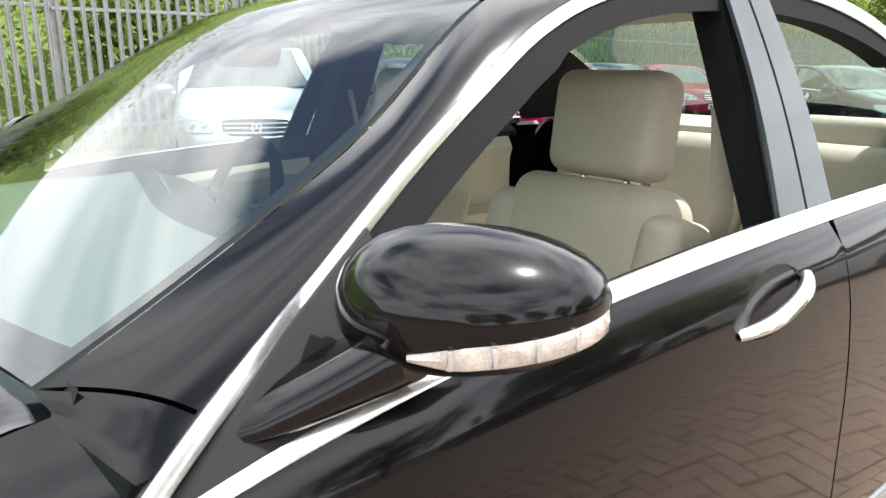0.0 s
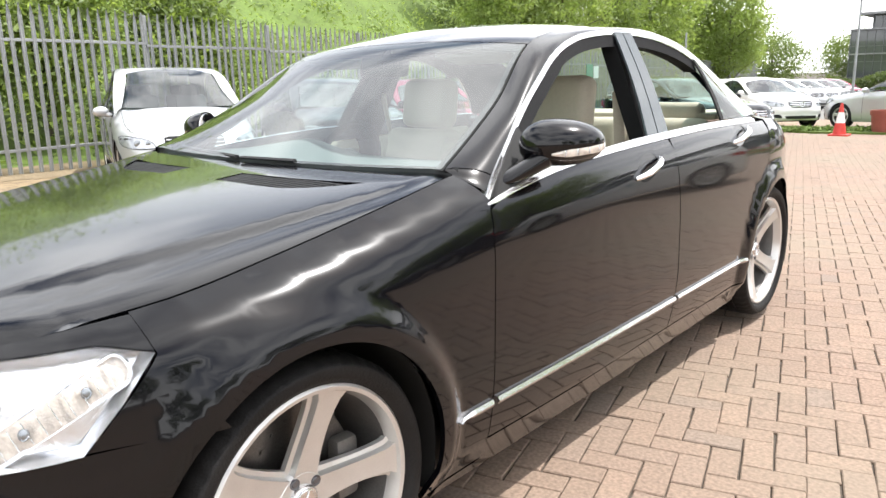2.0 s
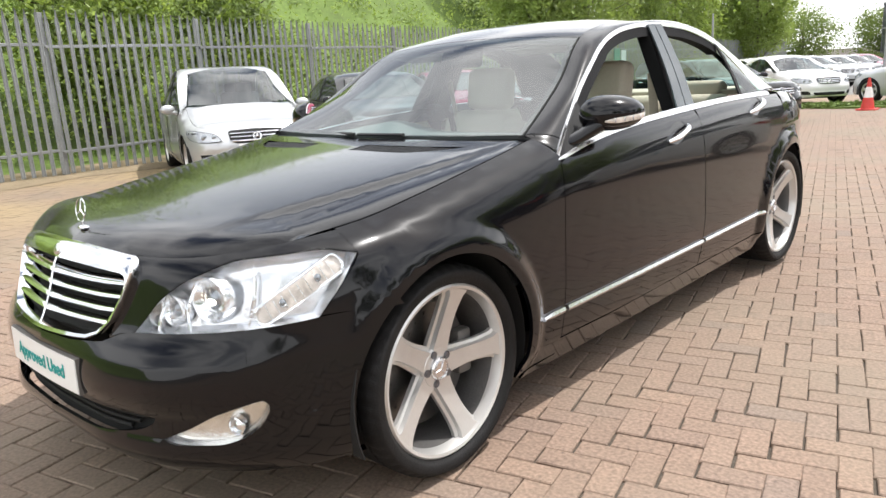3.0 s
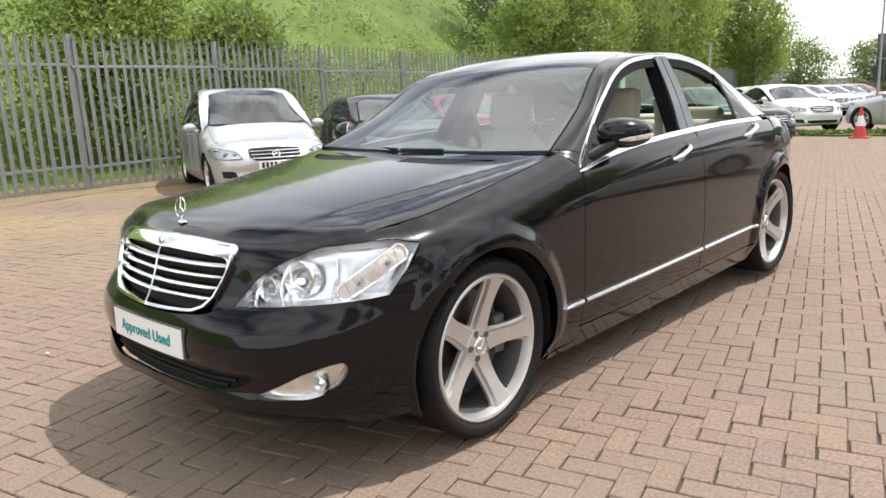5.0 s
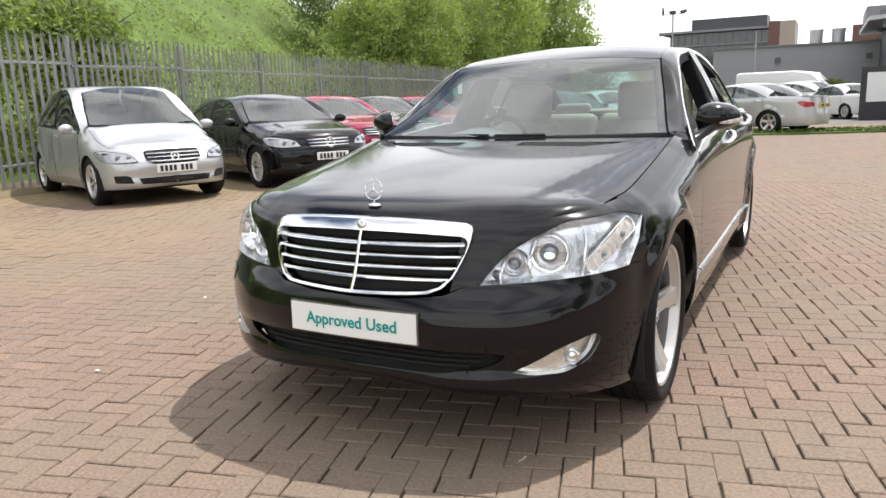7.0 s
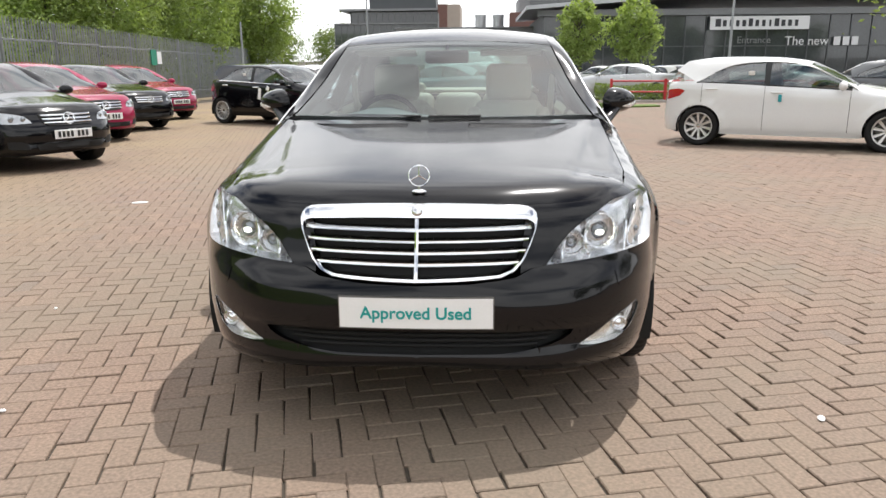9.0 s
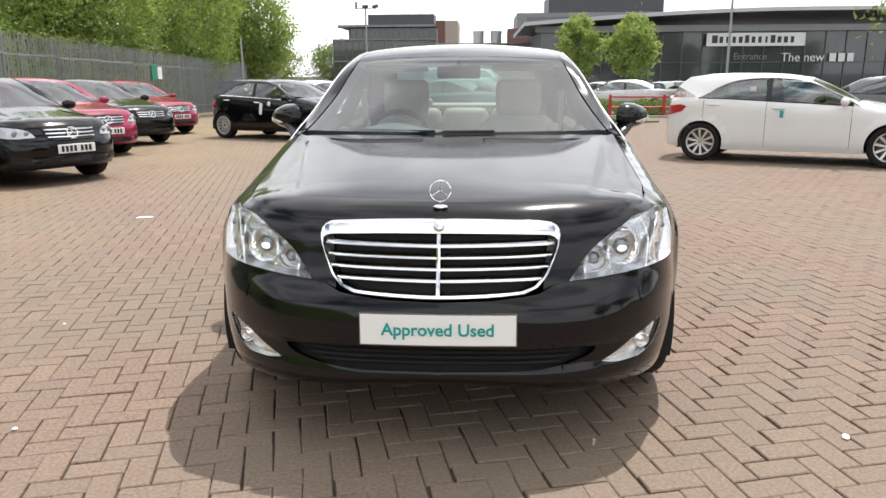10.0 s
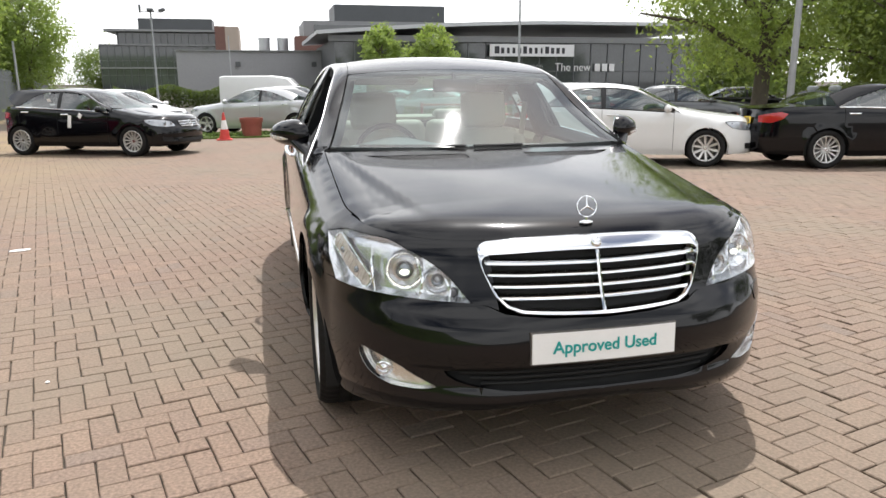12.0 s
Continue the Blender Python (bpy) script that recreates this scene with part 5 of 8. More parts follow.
    # wipers
    for xa, ya, xb, yb in ((-0.06, 0.525, 0.20, 0.545), (-0.62, 0.635, -0.10, 0.535)):
        bm = bmesh.new()
        q_ = np.linspace(0, 1, 10)
        pts = []
        for k in q_:
            x, y = xa + (xb - xa) * k, ya + (yb - ya) * k
            z = float(np.interp(x * x, [0, 0.6], [1.018, 1.024])) + 0.008
            pts.append((x, y, z))
        add_tube(bm, pts, 0.009, 6, flat=0.7)
        part("wiper", bm, M["black_plastic"], car, "black wiper blade")

    # interior
    bm = bmesh.new()
    rows = []
    for x in np.linspace(-0.72, 0.72, 25):
        hump = 0.055 * math.exp(-((x + 0.36) / 0.19) ** 2)
        y0 = 0.58 + 0.16 * (x / 0.76) ** 2
        rows.append([(x, y0, 0.985), (x, y0 + 0.18, 0.995 + hump * 0.5), (x, 1.06, 0.985 + hump), (x, 1.14, 0.955 + hump), (x, 1.14, 0.70), (x, 1.05, 0.45), (x, 0.5, 0.45)])
    add_loft(bm, rows)
    part("dashboard", bm, M["dash"], car, "grey soft dashboard")
    bm = bmesh.new()
    add_box(bm, (0, 1.145, 0.85), (1.38, 0.02, 0.09), bevel=0.008)
    part("dash_inlay", bm, M["wood"], car, "dark wood inlay")
    bm = bmesh.new()
    add_box(bm, (0, 1.6, 0.52), (0.26, 0.95, 0.26), bevel=0.05, seg=3)
    part("centre_console", bm, M["beige_trim"], car, "beige centre console")
    stw = new("steering_wheel")
    stw.parent = car
    stw["label"] = "dark leather steering wheel"
    mm = Matrix.Translation((-0.37, 1.27, 0.915)) @ Matrix.Rotation(radians(-24), 4, "X")
    bm = bmesh.new()
    add_tube(bm, [mm @ Vector((0.185 * math.cos(a), 0, 0.185 * math.sin(a))) for a in np.linspace(0, 2 * math.pi, 36, endpoint=False)], 0.016, 8, closed=True)
    part("wheel_rim", bm, M["dark_trim"], stw)
    bm = bmesh.new()
    add_ball(bm, (0, 0, 0), (0.085, 0.035, 0.07), u=20, v=10)
    for a in (10, 170, 250, 290):
        add_tube(bm, [(0.06 * math.cos(radians(a)), 0, 0.06 * math.sin(radians(a))), (0.18 * math.cos(radians(a)), 0, 0.18 * math.sin(radians(a)))], 0.014, 6)
    bmesh.ops.transform(bm, matrix=mm, verts=bm.verts)
    part("wheel_boss", bm, M["dash"], stw)

    def cushion(name, c, size, rx, parent, material, label="", rnd=0.45, puff=0.0):
        bm = bmesh.new()
        add_box(bm, (0, 0, 0), size, bevel=min(size) * rnd, seg=5)
        if puff:
            for v in bm.verts:
                v.co.y -= puff * math.cos(v.co.x / size[0] * math.pi) * (v.co.y < 0)
        bmesh.ops.transform(bm, matrix=Matrix.Translation(c) @ Matrix.Rotation(radians(rx), 4, "X"), verts=bm.verts)
        return part(name, bm, material, parent, label, angle=70)
    for x in (0.375, -0.375):
        seat = new("front_seat")
        seat.parent = car
        seat["label"] = "cream leather front seat with large headrest"
        cushion("seat_cushion", (x, 1.47, 0.52), (0.52, 0.56, 0.20), 6, seat, M["leather"])
        cushion("seat_back", (x, 1.735, 0.765), (0.46, 0.14, 0.55), -17, seat, M["leather"], puff=0.02)
        for k in (-1, 1):
            cushion("side_bolster", (x + k * 0.220, 1.722, 0.740), (0.10, 0.17, 0.50), -17, seat, M["leather"], rnd=0.42)
        cushion("headrest", (x, 1.842, 1.150), (0.30, 0.115, 0.235), -8, seat, M["leather"], rnd=0.38)
        for k in (-0.06, 0.06):
            bm = bmesh.new()
            add_cyl(bm, (x + k, 1.81, 0.99), (x + k, 1.845, 1.10), 0.008, n=8)
            part("headrest_post", bm, M["chrome"], seat, "chrome headrest post")
    rs = new("rear_seat")
    rs.parent = car
    rs["label"] = "cream leather rear bench with headrests"
    cushion("seat_cushion", (0, 2.52, 0.55), (1.34, 0.55, 0.20), 5, rs, M["leather"])
    for x in (-0.42, 0, 0.42):
        cushion("seat_back", (x, 2.80, 0.755), (0.46 if x else 0.38, 0.16, 0.58), -20, rs, M["leather"], puff=0.02)
    for x in (-0.42, 0.42):
        cushion("headrest", (x, 2.935, 1.055), (0.30, 0.10, 0.12), -14, rs, M["leather"], rnd=0.4)
    bm = bmesh.new()
    add_box(bm, (0, 3.12, 1.045), (1.30, 0.46, 0.03), bevel=0.01)
    part("parcel_shelf", bm, M["beige_trim"], car, "beige parcel shelf")
    for sg in (1, -1):
        for y0, y1, nm in ((0.72, 1.70, "door_card"), (1.86, 2.62, "door_card")):
            bm = bmesh.new()
            rows = []
            for y in np.linspace(y0, y1, 8):
                zb = float(S.belt(y))
                xb = float(S.wrap(np.array([S.py(y)]), np.array([zb]))[0][0])
                rows.append([(sg * (xb - 0.06), y, zb - 0.070), (sg * (xb - 0.09), y, zb - 0.066), (sg * (xb - 0.115), y, zb - 0.11), (sg * (xb - 0.10), y, zb - 0.16), (sg * (xb - 0.10), y, 0.72), (sg * (xb - 0.16), y, 0.70), (sg * (xb - 0.16), y, 0.62), (sg * (xb - 0.10), y, 0.55), (sg * (xb - 0.09), y, 0.30), (sg * (xb - 0.05), y, 0.30)])
            add_loft(bm, rows)
            part(nm, bm, M["beige_trim"], car, "beige leather door lining with armrest")
            bm = bmesh.new()
            rows = []
            for y in np.linspace(y0 - 0.03, y1 + 0.05, 8):
                zb = float(S.belt(y))
                xb = float(S.wrap(np.array([S.py(y)]), np.array([zb]))[0][0])
                rows.append([(sg * (xb - 0.010), y, zb - 0.006), (sg * (xb - 0.030), y, zb - 0.012), (sg * (xb - 0.085), y, zb - 0.045), (sg * (xb - 0.085), y, zb - 0.065), (sg * (xb - 0.01), y, zb - 0.065)])
            add_loft(bm, rows)
            part("door_top", bm, M["dark_trim"], car, "black door top and window slot")
        # belt strap
        bm = bmesh.new()
        add_tube(bm, [(sg * 0.66, 1.80, 1.20), (sg * 0.655, 1.84, 1.0), (sg * 0.64, 1.86, 0.8), (sg * 0.60, 1.85, 0.5)], 0.022, 6, flat=0.12)
        part("seat_belt", bm, M["beige_trim"], car, "beige seat belt")
    bm = bmesh.new()
    add_box(bm, (0, 1.60, 0.32), (1.5, 1.5, 0.04), bevel=0.01)
    part("carpet", bm, M["carpet"], car)
    # inside mirror and console
    bm = bmesh.new()
    add_box(bm, (0.0, 1.16, 1.315), (0.25, 0.035, 0.075), Matrix.Rotation(radians(-12), 4, "X"), bevel=0.016, seg=3)
    add_cyl(bm, (0, 1.16, 1.34), (0, 1.19, 1.385), 0.012, n=8)
    part("inside_mirror", bm, M["dark_trim"], car, "dark rear-view mirror")
    for x in (-0.37, 0.37):
        bm = bmesh.new()
        add_box(bm, (x, 1.31, 1.338), (0.36, 0.15, 0.014), Matrix.Rotation(radians(-10), 4, "X"), bevel=0.006)
        part("sun_visor", bm, M["headliner"], car, "beige sun visor")
    return car


def signal_material():
    """Clear plastic over warm bulbs, banded by its ribs."""
    m = mat("signal_lens", (0.60, 0.54, 0.48), 0.18, coat=1.0, vary=0.45, scale=45, bump=0.3, bscale=90)
    return m


M["signal"] = signal_material()
M["fog_bowl"] = mat("fog_reflector", (0.80, 0.78, 0.72), 0.25, metal=0.9, vary=0.2, scale=20, bump=0.35, bscale=30)
saloon = build_saloon()

# ---------------- the yard ----------------
def gz(y):
    """The yard falls gently away towards the far buildings."""
    return -0.0155 * min(max(0.0, y - 1.5), 43.5)


def paving_material():
    m = bpy.data.materials.new("block_paving")
    m.use_nodes = True
    n, l = m.node_tree.nodes, m.node_tree.links
    b = n["Principled BSDF"]
    geo = n.new("ShaderNodeNewGeometry")
    ramp = n.new("ShaderNodeValToRGB")
    cols = [(0.0, (0.200, 0.139, 0.103)), (0.3, (0.216, 0.149, 0.109)), (0.62, (0.202, 0.142, 0.108)), (0.88, (0.235, 0.162, 0.117)), (1.0, (0.182, 0.135, 0.108))]
    while len(ramp.color_ramp.elements) < len(cols):
        ramp.color_ramp.elements.new(0.5)
    for e, (p, c) in zip(ramp.color_ramp.elements, cols):
        e.position, e.color = p, (*c, 1)
    obi = n.new("ShaderNodeObjectInfo")
    add = n.new("ShaderNodeMath")
    add.operation = "ADD"
    frac = n.new("ShaderNodeMath")
    frac.operation = "FRACT"
    l.new(geo.outputs["Random Per Island"], add.inputs[0])
    l.new(obi.outputs["Random"], add.inputs[1])
    l.new(add.outputs[0], frac.inputs[0])
    l.new(frac.outputs[0], ramp.inputs["Fac"])
    noise_a, noise_b = n.new("ShaderNodeTexNoise"), n.new("ShaderNodeTexNoise")
    noise_a.inputs["Scale"].default_value, noise_a.inputs["Detail"].default_value = 75, 8
    noise_b.inputs["Scale"].default_value, noise_b.inputs["Detail"].default_value = 0.55, 6
    l.new(geo.outputs["Position"], noise_a.inputs["Vector"])
    l.new(geo.outputs["Position"], noise_b.inputs["Vector"])
    r1 = n.new("ShaderNodeMapRange")
    r1.inputs["From Min"].default_value, r1.inputs["From Max"].default_value = 0.3, 0.7
    r1.inputs["To Min"].default_value, r1.inputs["To Max"].default_value = 0.66, 1.30
    l.new(noise_a.outputs["Fac"], r1.inputs["Value"])
    hsv = n.new("ShaderNodeHueSaturation")
    l.new(ramp.outputs["Color"], hsv.inputs["Color"])
    l.new(r1.outputs["Result"], hsv.inputs["Value"])
    r2 = n.new("ShaderNodeMapRange")
    r2.inputs["From Min"].default_value, r2.inputs["From Max"].default_value = 0.40, 0.66
    r2.inputs["To Max"].default_value = 0.50
    l.new(noise_b.outputs["Fac"], r2.inputs["Value"])
    mix = n.new("ShaderNodeMix")
    mix.data_type = "RGBA"
    mix.inputs["B"].default_value = (0.186, 0.162, 0.117, 1)
    l.new(r2.outputs["Result"], mix.inputs["Factor"])
    l.new(hsv.outputs["Color"], mix.inputs["A"])
    # sand washed out from the fence side
    sep, r3, r4 = n.new("ShaderNodeSeparateXYZ"), n.new("ShaderNodeMapRange"), n.new("ShaderNodeMapRange")
    l.new(geo.outputs["Position"], sep.inputs[0])
    r3.inputs["From Min"].default_value, r3.inputs["From Max"].default_value = -2.6, -7.5
    l.new(sep.outputs["X"], r3.inputs["Value"])
    noise_c = n.new("ShaderNodeTexNoise")
    noise_c.inputs["Scale"].default_value, noise_c.inputs["Detail"].default_value = 0.35, 5
    l.new(geo.outputs["Position"], noise_c.inputs["Vector"])
    r4.inputs["From Min"].default_value, r4.inputs["From Max"].default_value = 0.34, 0.60
    l.new(noise_c.outputs["Fac"], r4.inputs["Value"])
    both = n.new("ShaderNodeMath")
    both.operation = "MULTIPLY"
    l.new(r3.outputs["Result"], both.inputs[0])
    l.new(r4.outputs["Result"], both.inputs[1])
    sand = n.new("ShaderNodeMix")
    sand.data_type = "RGBA"
    sand.inputs["B"].default_value = (0.275, 0.205, 0.115, 1)
    l.new(both.outputs[0], sand.inputs["Factor"])
    l.new(mix.outputs["Result"], sand.inputs["A"])
    l.new(sand.outputs["Result"], b.inputs["Base Color"])
    b.inputs["Roughness"].default_value = 0.86
    bump = n.new("ShaderNodeBump")
    bump.inputs["Strength"].default_value, bump.inputs["Distance"].default_value = 0.35, 0.004
    l.new(noise_a.outputs["Fac"], bump.inputs["Height"])
    l.new(bump.outputs["Normal"], b.inputs["Normal"])
    return m


M["paving"] = paving_material()
M["joint"] = mat("joint_sand", (0.070, 0.057, 0.043), 0.95, vary=0.35, scale=3, bump=0.4, bscale=90)
M["asphalt"] = mat("asphalt", (0.16, 0.155, 0.145), 0.9, vary=0.2, scale=0.5, bump=0.3, bscale=120)
M["galvanised"] = mat("galvanised_steel", (0.255, 0.265, 0.265), 0.55, metal=0.35, vary=0.2, scale=3, rand=0.12)
M["kerb"] = mat("concrete", (0.36, 0.34, 0.31), 0.85, vary=0.12, scale=4, bump=0.3, bscale=60)
M["soil"] = mat("bare_soil", (0.20, 0.155, 0.095), 0.95, vary=0.3, scale=2, bump=0.5, bscale=40)
M["grass"] = mat("grass", (0.098, 0.150, 0.026), 0.9, vary=0.45, scale=0.9, bump=0.5, bscale=9)
M["blade"] = mat("grass_blade", (0.105, 0.160, 0.028), 0.7, vary=0.3, scale=0.5, rand=0.3, island=True)


def leaf_material(name, color, rand=0.45):
    m = mat(name, color, 0.55, vary=0.25, scale=0.6, rand=rand, island=True)
    b = m.node_tree.nodes["Principled BSDF"]
    n, l = m.node_tree.nodes, m.node_tree.links
    out = n["Material Output"]
    tr, mix = n.new("ShaderNodeBsdfTranslucent"), n.new("ShaderNodeMixShader")
    tr.inputs["Color"].default_value = (color[0] * 1.7, color[1] * 1.75, color[2] * 0.9, 1)
    mix.inputs["Fac"].default_value = 0.45
    l.new(b.outputs["BSDF"], mix.inputs[1])
    l.new(tr.outputs["BSDF"], mix.inputs[2])
    l.new(mix.outputs["Shader"], out.inputs["Surface"])
    return m


M["leaf_light"] = leaf_material("leaf_light", (0.215, 0.275, 0.092))
M["leaf_mid"] = leaf_material("leaf_mid", (0.138, 0.185, 0.060))
M["leaf_dark"] = leaf_material("leaf_dark", (0.072, 0.098, 0.032))
M["bark"] = mat("bark", (0.10, 0.085, 0.065), 0.9, vary=0.3, scale=6, bump=0.8, bscale=30)

# base sheet under everything, one grid that follows the fall of the yard
xs = [-400, -60, -14, 40, 120, 400]
ys = [-300, -40, 1.5, 10, 20, 30, 45, 80, 160, 600]
gv = [(x, y, gz(y) - 0.012) for y in ys for x in xs]
gf = [(j * 6 + i, j * 6 + i + 1, (j + 1) * 6 + i + 1, (j + 1) * 6 + i) for j in range(len(ys) - 1) for i in range(5)]
ground = tagged(obj("ground", gv, gf, M["joint"]), "dark sandy ground under the paving", "ground", kind="structure")
road = tagged(obj("road", [(x, y, gz(y) + 0.004) for y in (27.0, 45, 58) for x in (-9, 60)], [(0, 1, 3, 2), (2, 3, 5, 4)], M["asphalt"]), "worn grey asphalt beyond the paving", "road", kind="structure")

# herringbone blocks, 200 x 100 mm
A_ROT = radians(15.0)
PITCH = 0.0985


def block_list(x0, x1, y0, y1, skip=None):
    c, s = math.cos(A_ROT), math.sin(A_ROT)
    cx, cy = (x0 + x1) / 2, (y0 + y1) / 2
    rad = math.hypot(x1 - x0, y1 - y0) / 2 / PITCH + 4
    u0, v0 = (cx * c + cy * s) / PITCH, (-cx * s + cy * c) / PITCH
    m0, n0 = (u0 + v0) / 2, (u0 - v0) / 4
    R_ = int(rad) + 2
    mm, nn = np.meshgrid(np.arange(int(m0) - R_, int(m0) + R_), np.arange(int(n0) - R_, int(n0) + R_))
    mm, nn = mm.ravel(), nn.ravel()
    u, v = mm + 2 * nn, mm - 2 * nn
    uu = np.concatenate([u + 1.0, u + 0.5])
    vv = np.concatenate([v + 0.5, v + 2.0])
    ang = np.concatenate([np.zeros(len(u)), np.full(len(u), math.pi / 2)])
    X, Y = (uu * c - vv * s) * PITCH, (uu * s + vv * c) * PITCH
    k = (X >= x0) & (X < x1) & (Y >= y0) & (Y < y1)
    if skip is not None:
        k &= ~skip(X, Y)
    return X[k], Y[k], ang[k] + A_ROT


SINGLE = ((0.98, 2.30, -0.75, 1.05), (-0.95, 0.95, -1.45, -0.92))
in_single = lambda X, Y: np.any([(X >= a) & (X < b) & (Y >= c_) & (Y < d) for a, b, c_, d in SINGLE], axis=0)
NEAR = (-4.4, 4.6, -4.2, 8.0)
in_near = lambda X, Y: (X >= NEAR[0]) & (X < NEAR[1]) & (Y >= NEAR[2]) & (Y < NEAR[3])
rng = np.random.default_rng(4)
HX, HY = 0.0962, 0.0470
corner = np.array([(-1, -1), (1, -1), (1, 1), (-1, 1)], float)
fall = np.vectorize(gz)


def block_mesh(X, Y, A, detailed):
    n = len(X)
    A = A + rng.normal(0, 0.014, n)
    X, Y = X + rng.normal(0, 0.0014, n), Y + rng.normal(0, 0.0014, n)
    H = fall(Y) + rng.normal(0, 0.0012, n)
    tx, ty = rng.normal(0, 0.006, n), rng.normal(0, 0.006, n)
    c, s = np.cos(A), np.sin(A)
    layers = [(HX - 0.004, HY - 0.004, 0.0), (HX, HY, -0.004), (HX, HY, -0.016)] if detailed else [(HX, HY, 0.0)]
    V = []
    for hx, hy, dz in layers:
        lx, ly = corner[:, 0] * hx, corner[:, 1] * hy
        wx = X[:, None] + lx * c[:, None] - ly * s[:, None]
        wy = Y[:, None] + lx * s[:, None] + ly * c[:, None]
        wz = (H + dz)[:, None] + lx * tx[:, None] + ly * ty[:, None]
        V.append(np.stack([wx, wy, wz], -1))
    V = np.concatenate(V, 1)
    k = V.shape[1]
    q = [(0, 1, 2, 3)]
    if detailed:
        for L in (0, 4):
            q += [(L + i, L + 4 + i, L + 4 + (i + 1) % 4, L + (i + 1) % 4) for i in range(4)]
    F = (np.array(q)[None] + (np.arange(n) * k)[:, None, None]).reshape(-1, 4)
    return V.reshape(-1, 3), F


def quads(name, V, F, material, parent=None):
    me = bpy.data.meshes.new(name)
    me.vertices.add(len(V))
    me.vertices.foreach_set("co", np.asarray(V, np.float32).ravel())
    me.loops.add(F.size)
    me.loops.foreach_set("vertex_index", F.astype(np.int32).ravel())
    me.polygons.add(len(F))
    me.polygons.foreach_set("loop_start", np.arange(0, F.size, F.shape[1], dtype=np.int32))
    me.materials.append(material)
    me.update(calc_edges=True)
    me.validate()
    me.shade_flat()
    ob = new(name, me)
    if parent:
        ob.parent = parent
    return ob


pavement = tagged(new("pavement"), "sandy red block paving laid in herringbone", "paving", kind="structure")
X, Y, A = block_list(*NEAR, skip=in_single)
near_blocks = tagged(quads("paving_blocks", *block_mesh(X, Y, A, True), M["paving"], pavement), kind="stuff")
X, Y, A = block_list(-11.2, 22.0, -9.0, 27.0, skip=in_near)
far_blocks = tagged(quads("paving_blocks_far", *block_mesh(X, Y, A, False), M["paving"], pavement), kind="stuff")

# soil strip, palisade fence and bank
def fence_x(y):
    return -10.15 - 0.11 * (y - 5.6)


soil_v, soil_f = [], []
for k, y in enumerate(np.linspace(-12, 48, 61)):
    j = 0.25 * math.sin(y * 1.7) + 0.15 * math.sin(y * 4.1)
    soil_v += [(fence_x(y) - 1.2, y, gz(y) + 0.05), (fence_x(y) - 0.1, y, gz(y) + 0.06), (fence_x(y) + 0.55 + j, y, gz(y) + 0.006)]
    if k:
        b = 3 * k
        soil_f += [(b - 3, b - 2, b + 1, b), (b - 2, b - 1, b + 2, b + 1)]
tagged(obj("soil_strip", soil_v, soil_f, M["soil"], smooth=True), "dry soil strip along the fence", "soil", kind="structure")

fence = tagged(new("fence"), "grey galvanised palisade fence around the yard", "fence")
pale_v, pale_f = [], []
prof = [(-0.034, 0.0), (-0.020, 0.014), (-0.009, 0.004), (0.009, 0.004), (0.020, 0.014), (0.034, 0.0)]
lv = [0.06, 2.34, 2.54]
for z, tap in ((lv[0], 1), (lv[1], 1), (lv[2], 0.12)):
    pale_v += [(d, y * tap, z) for y, d in prof]
    pale_v += [(d - 0.004, y * tap, z) for y, d in prof]
for L in (0, 12):
    for i in range(5):
        pale_f += [(L + i, L + i + 1, L + 13 + i, L + 12 + i), (L + 6 + i + 1, L + 6 + i, L + 18 + i, L + 19 + i)]
pale = bpy.data.meshes.new("pale")
pale.from_pydata(pale_v, [], pale_f)
pale.materials.append(M["galvanised"])
lean = math.atan(0.11)
rest_v, rest_f = [], []
for k in range(-50, 310):
    y = 5.6 + 0.1 + k * 0.1528
    m = Matrix.Translation((fence_x(y) + 0.03, y, gz(y))) @ Matrix.Rotation(lean + rng.normal(0, 0.03), 4, "Z") @ Matrix.Rotation(rng.normal(0, 0.006), 4, "X")
    if -12 <= k < 170:
        o = new("pale", pale)
        o.parent = fence
        o.matrix_basis = m
    else:
        b = len(rest_v)
        rest_v += [m @ Vector(v) for v in pale_v]
        rest_f += [tuple(b + i for i in f) for f in pale_f]
tagged(obj("fence_rest", rest_v, rest_f, M["galvanised"], fence), kind="stuff")
for k in range(-3, 18):
    y = 5.6 + 2.75 * k
    bm = bmesh.new()
    add_box(bm, (fence_x(y) - 0.02, y, gz(y) + 1.25), (0.055, 0.10, 2.50), Matrix.Rotation(lean, 4, "Z"), bevel=0.004, seg=1)
    part("fence_post", bm, M["galvanised"], fence)
    for z in (0.42, 2.02):
        y1 = y + 2.75
        a, b_ = Vector((fence_x(y) + 0.015, y, gz(y) + z)), Vector((fence_x(y1) + 0.015, y1, gz(y1) + z))
        bm = bmesh.new()
        add_box(bm, (a + b_) / 2, (0.045, (b_ - a).length, 0.045), Matrix.Rotation(lean, 4, "Z"), bevel=0.004, seg=1)
        part("fence_rail", bm, M["galvanised"], fence)


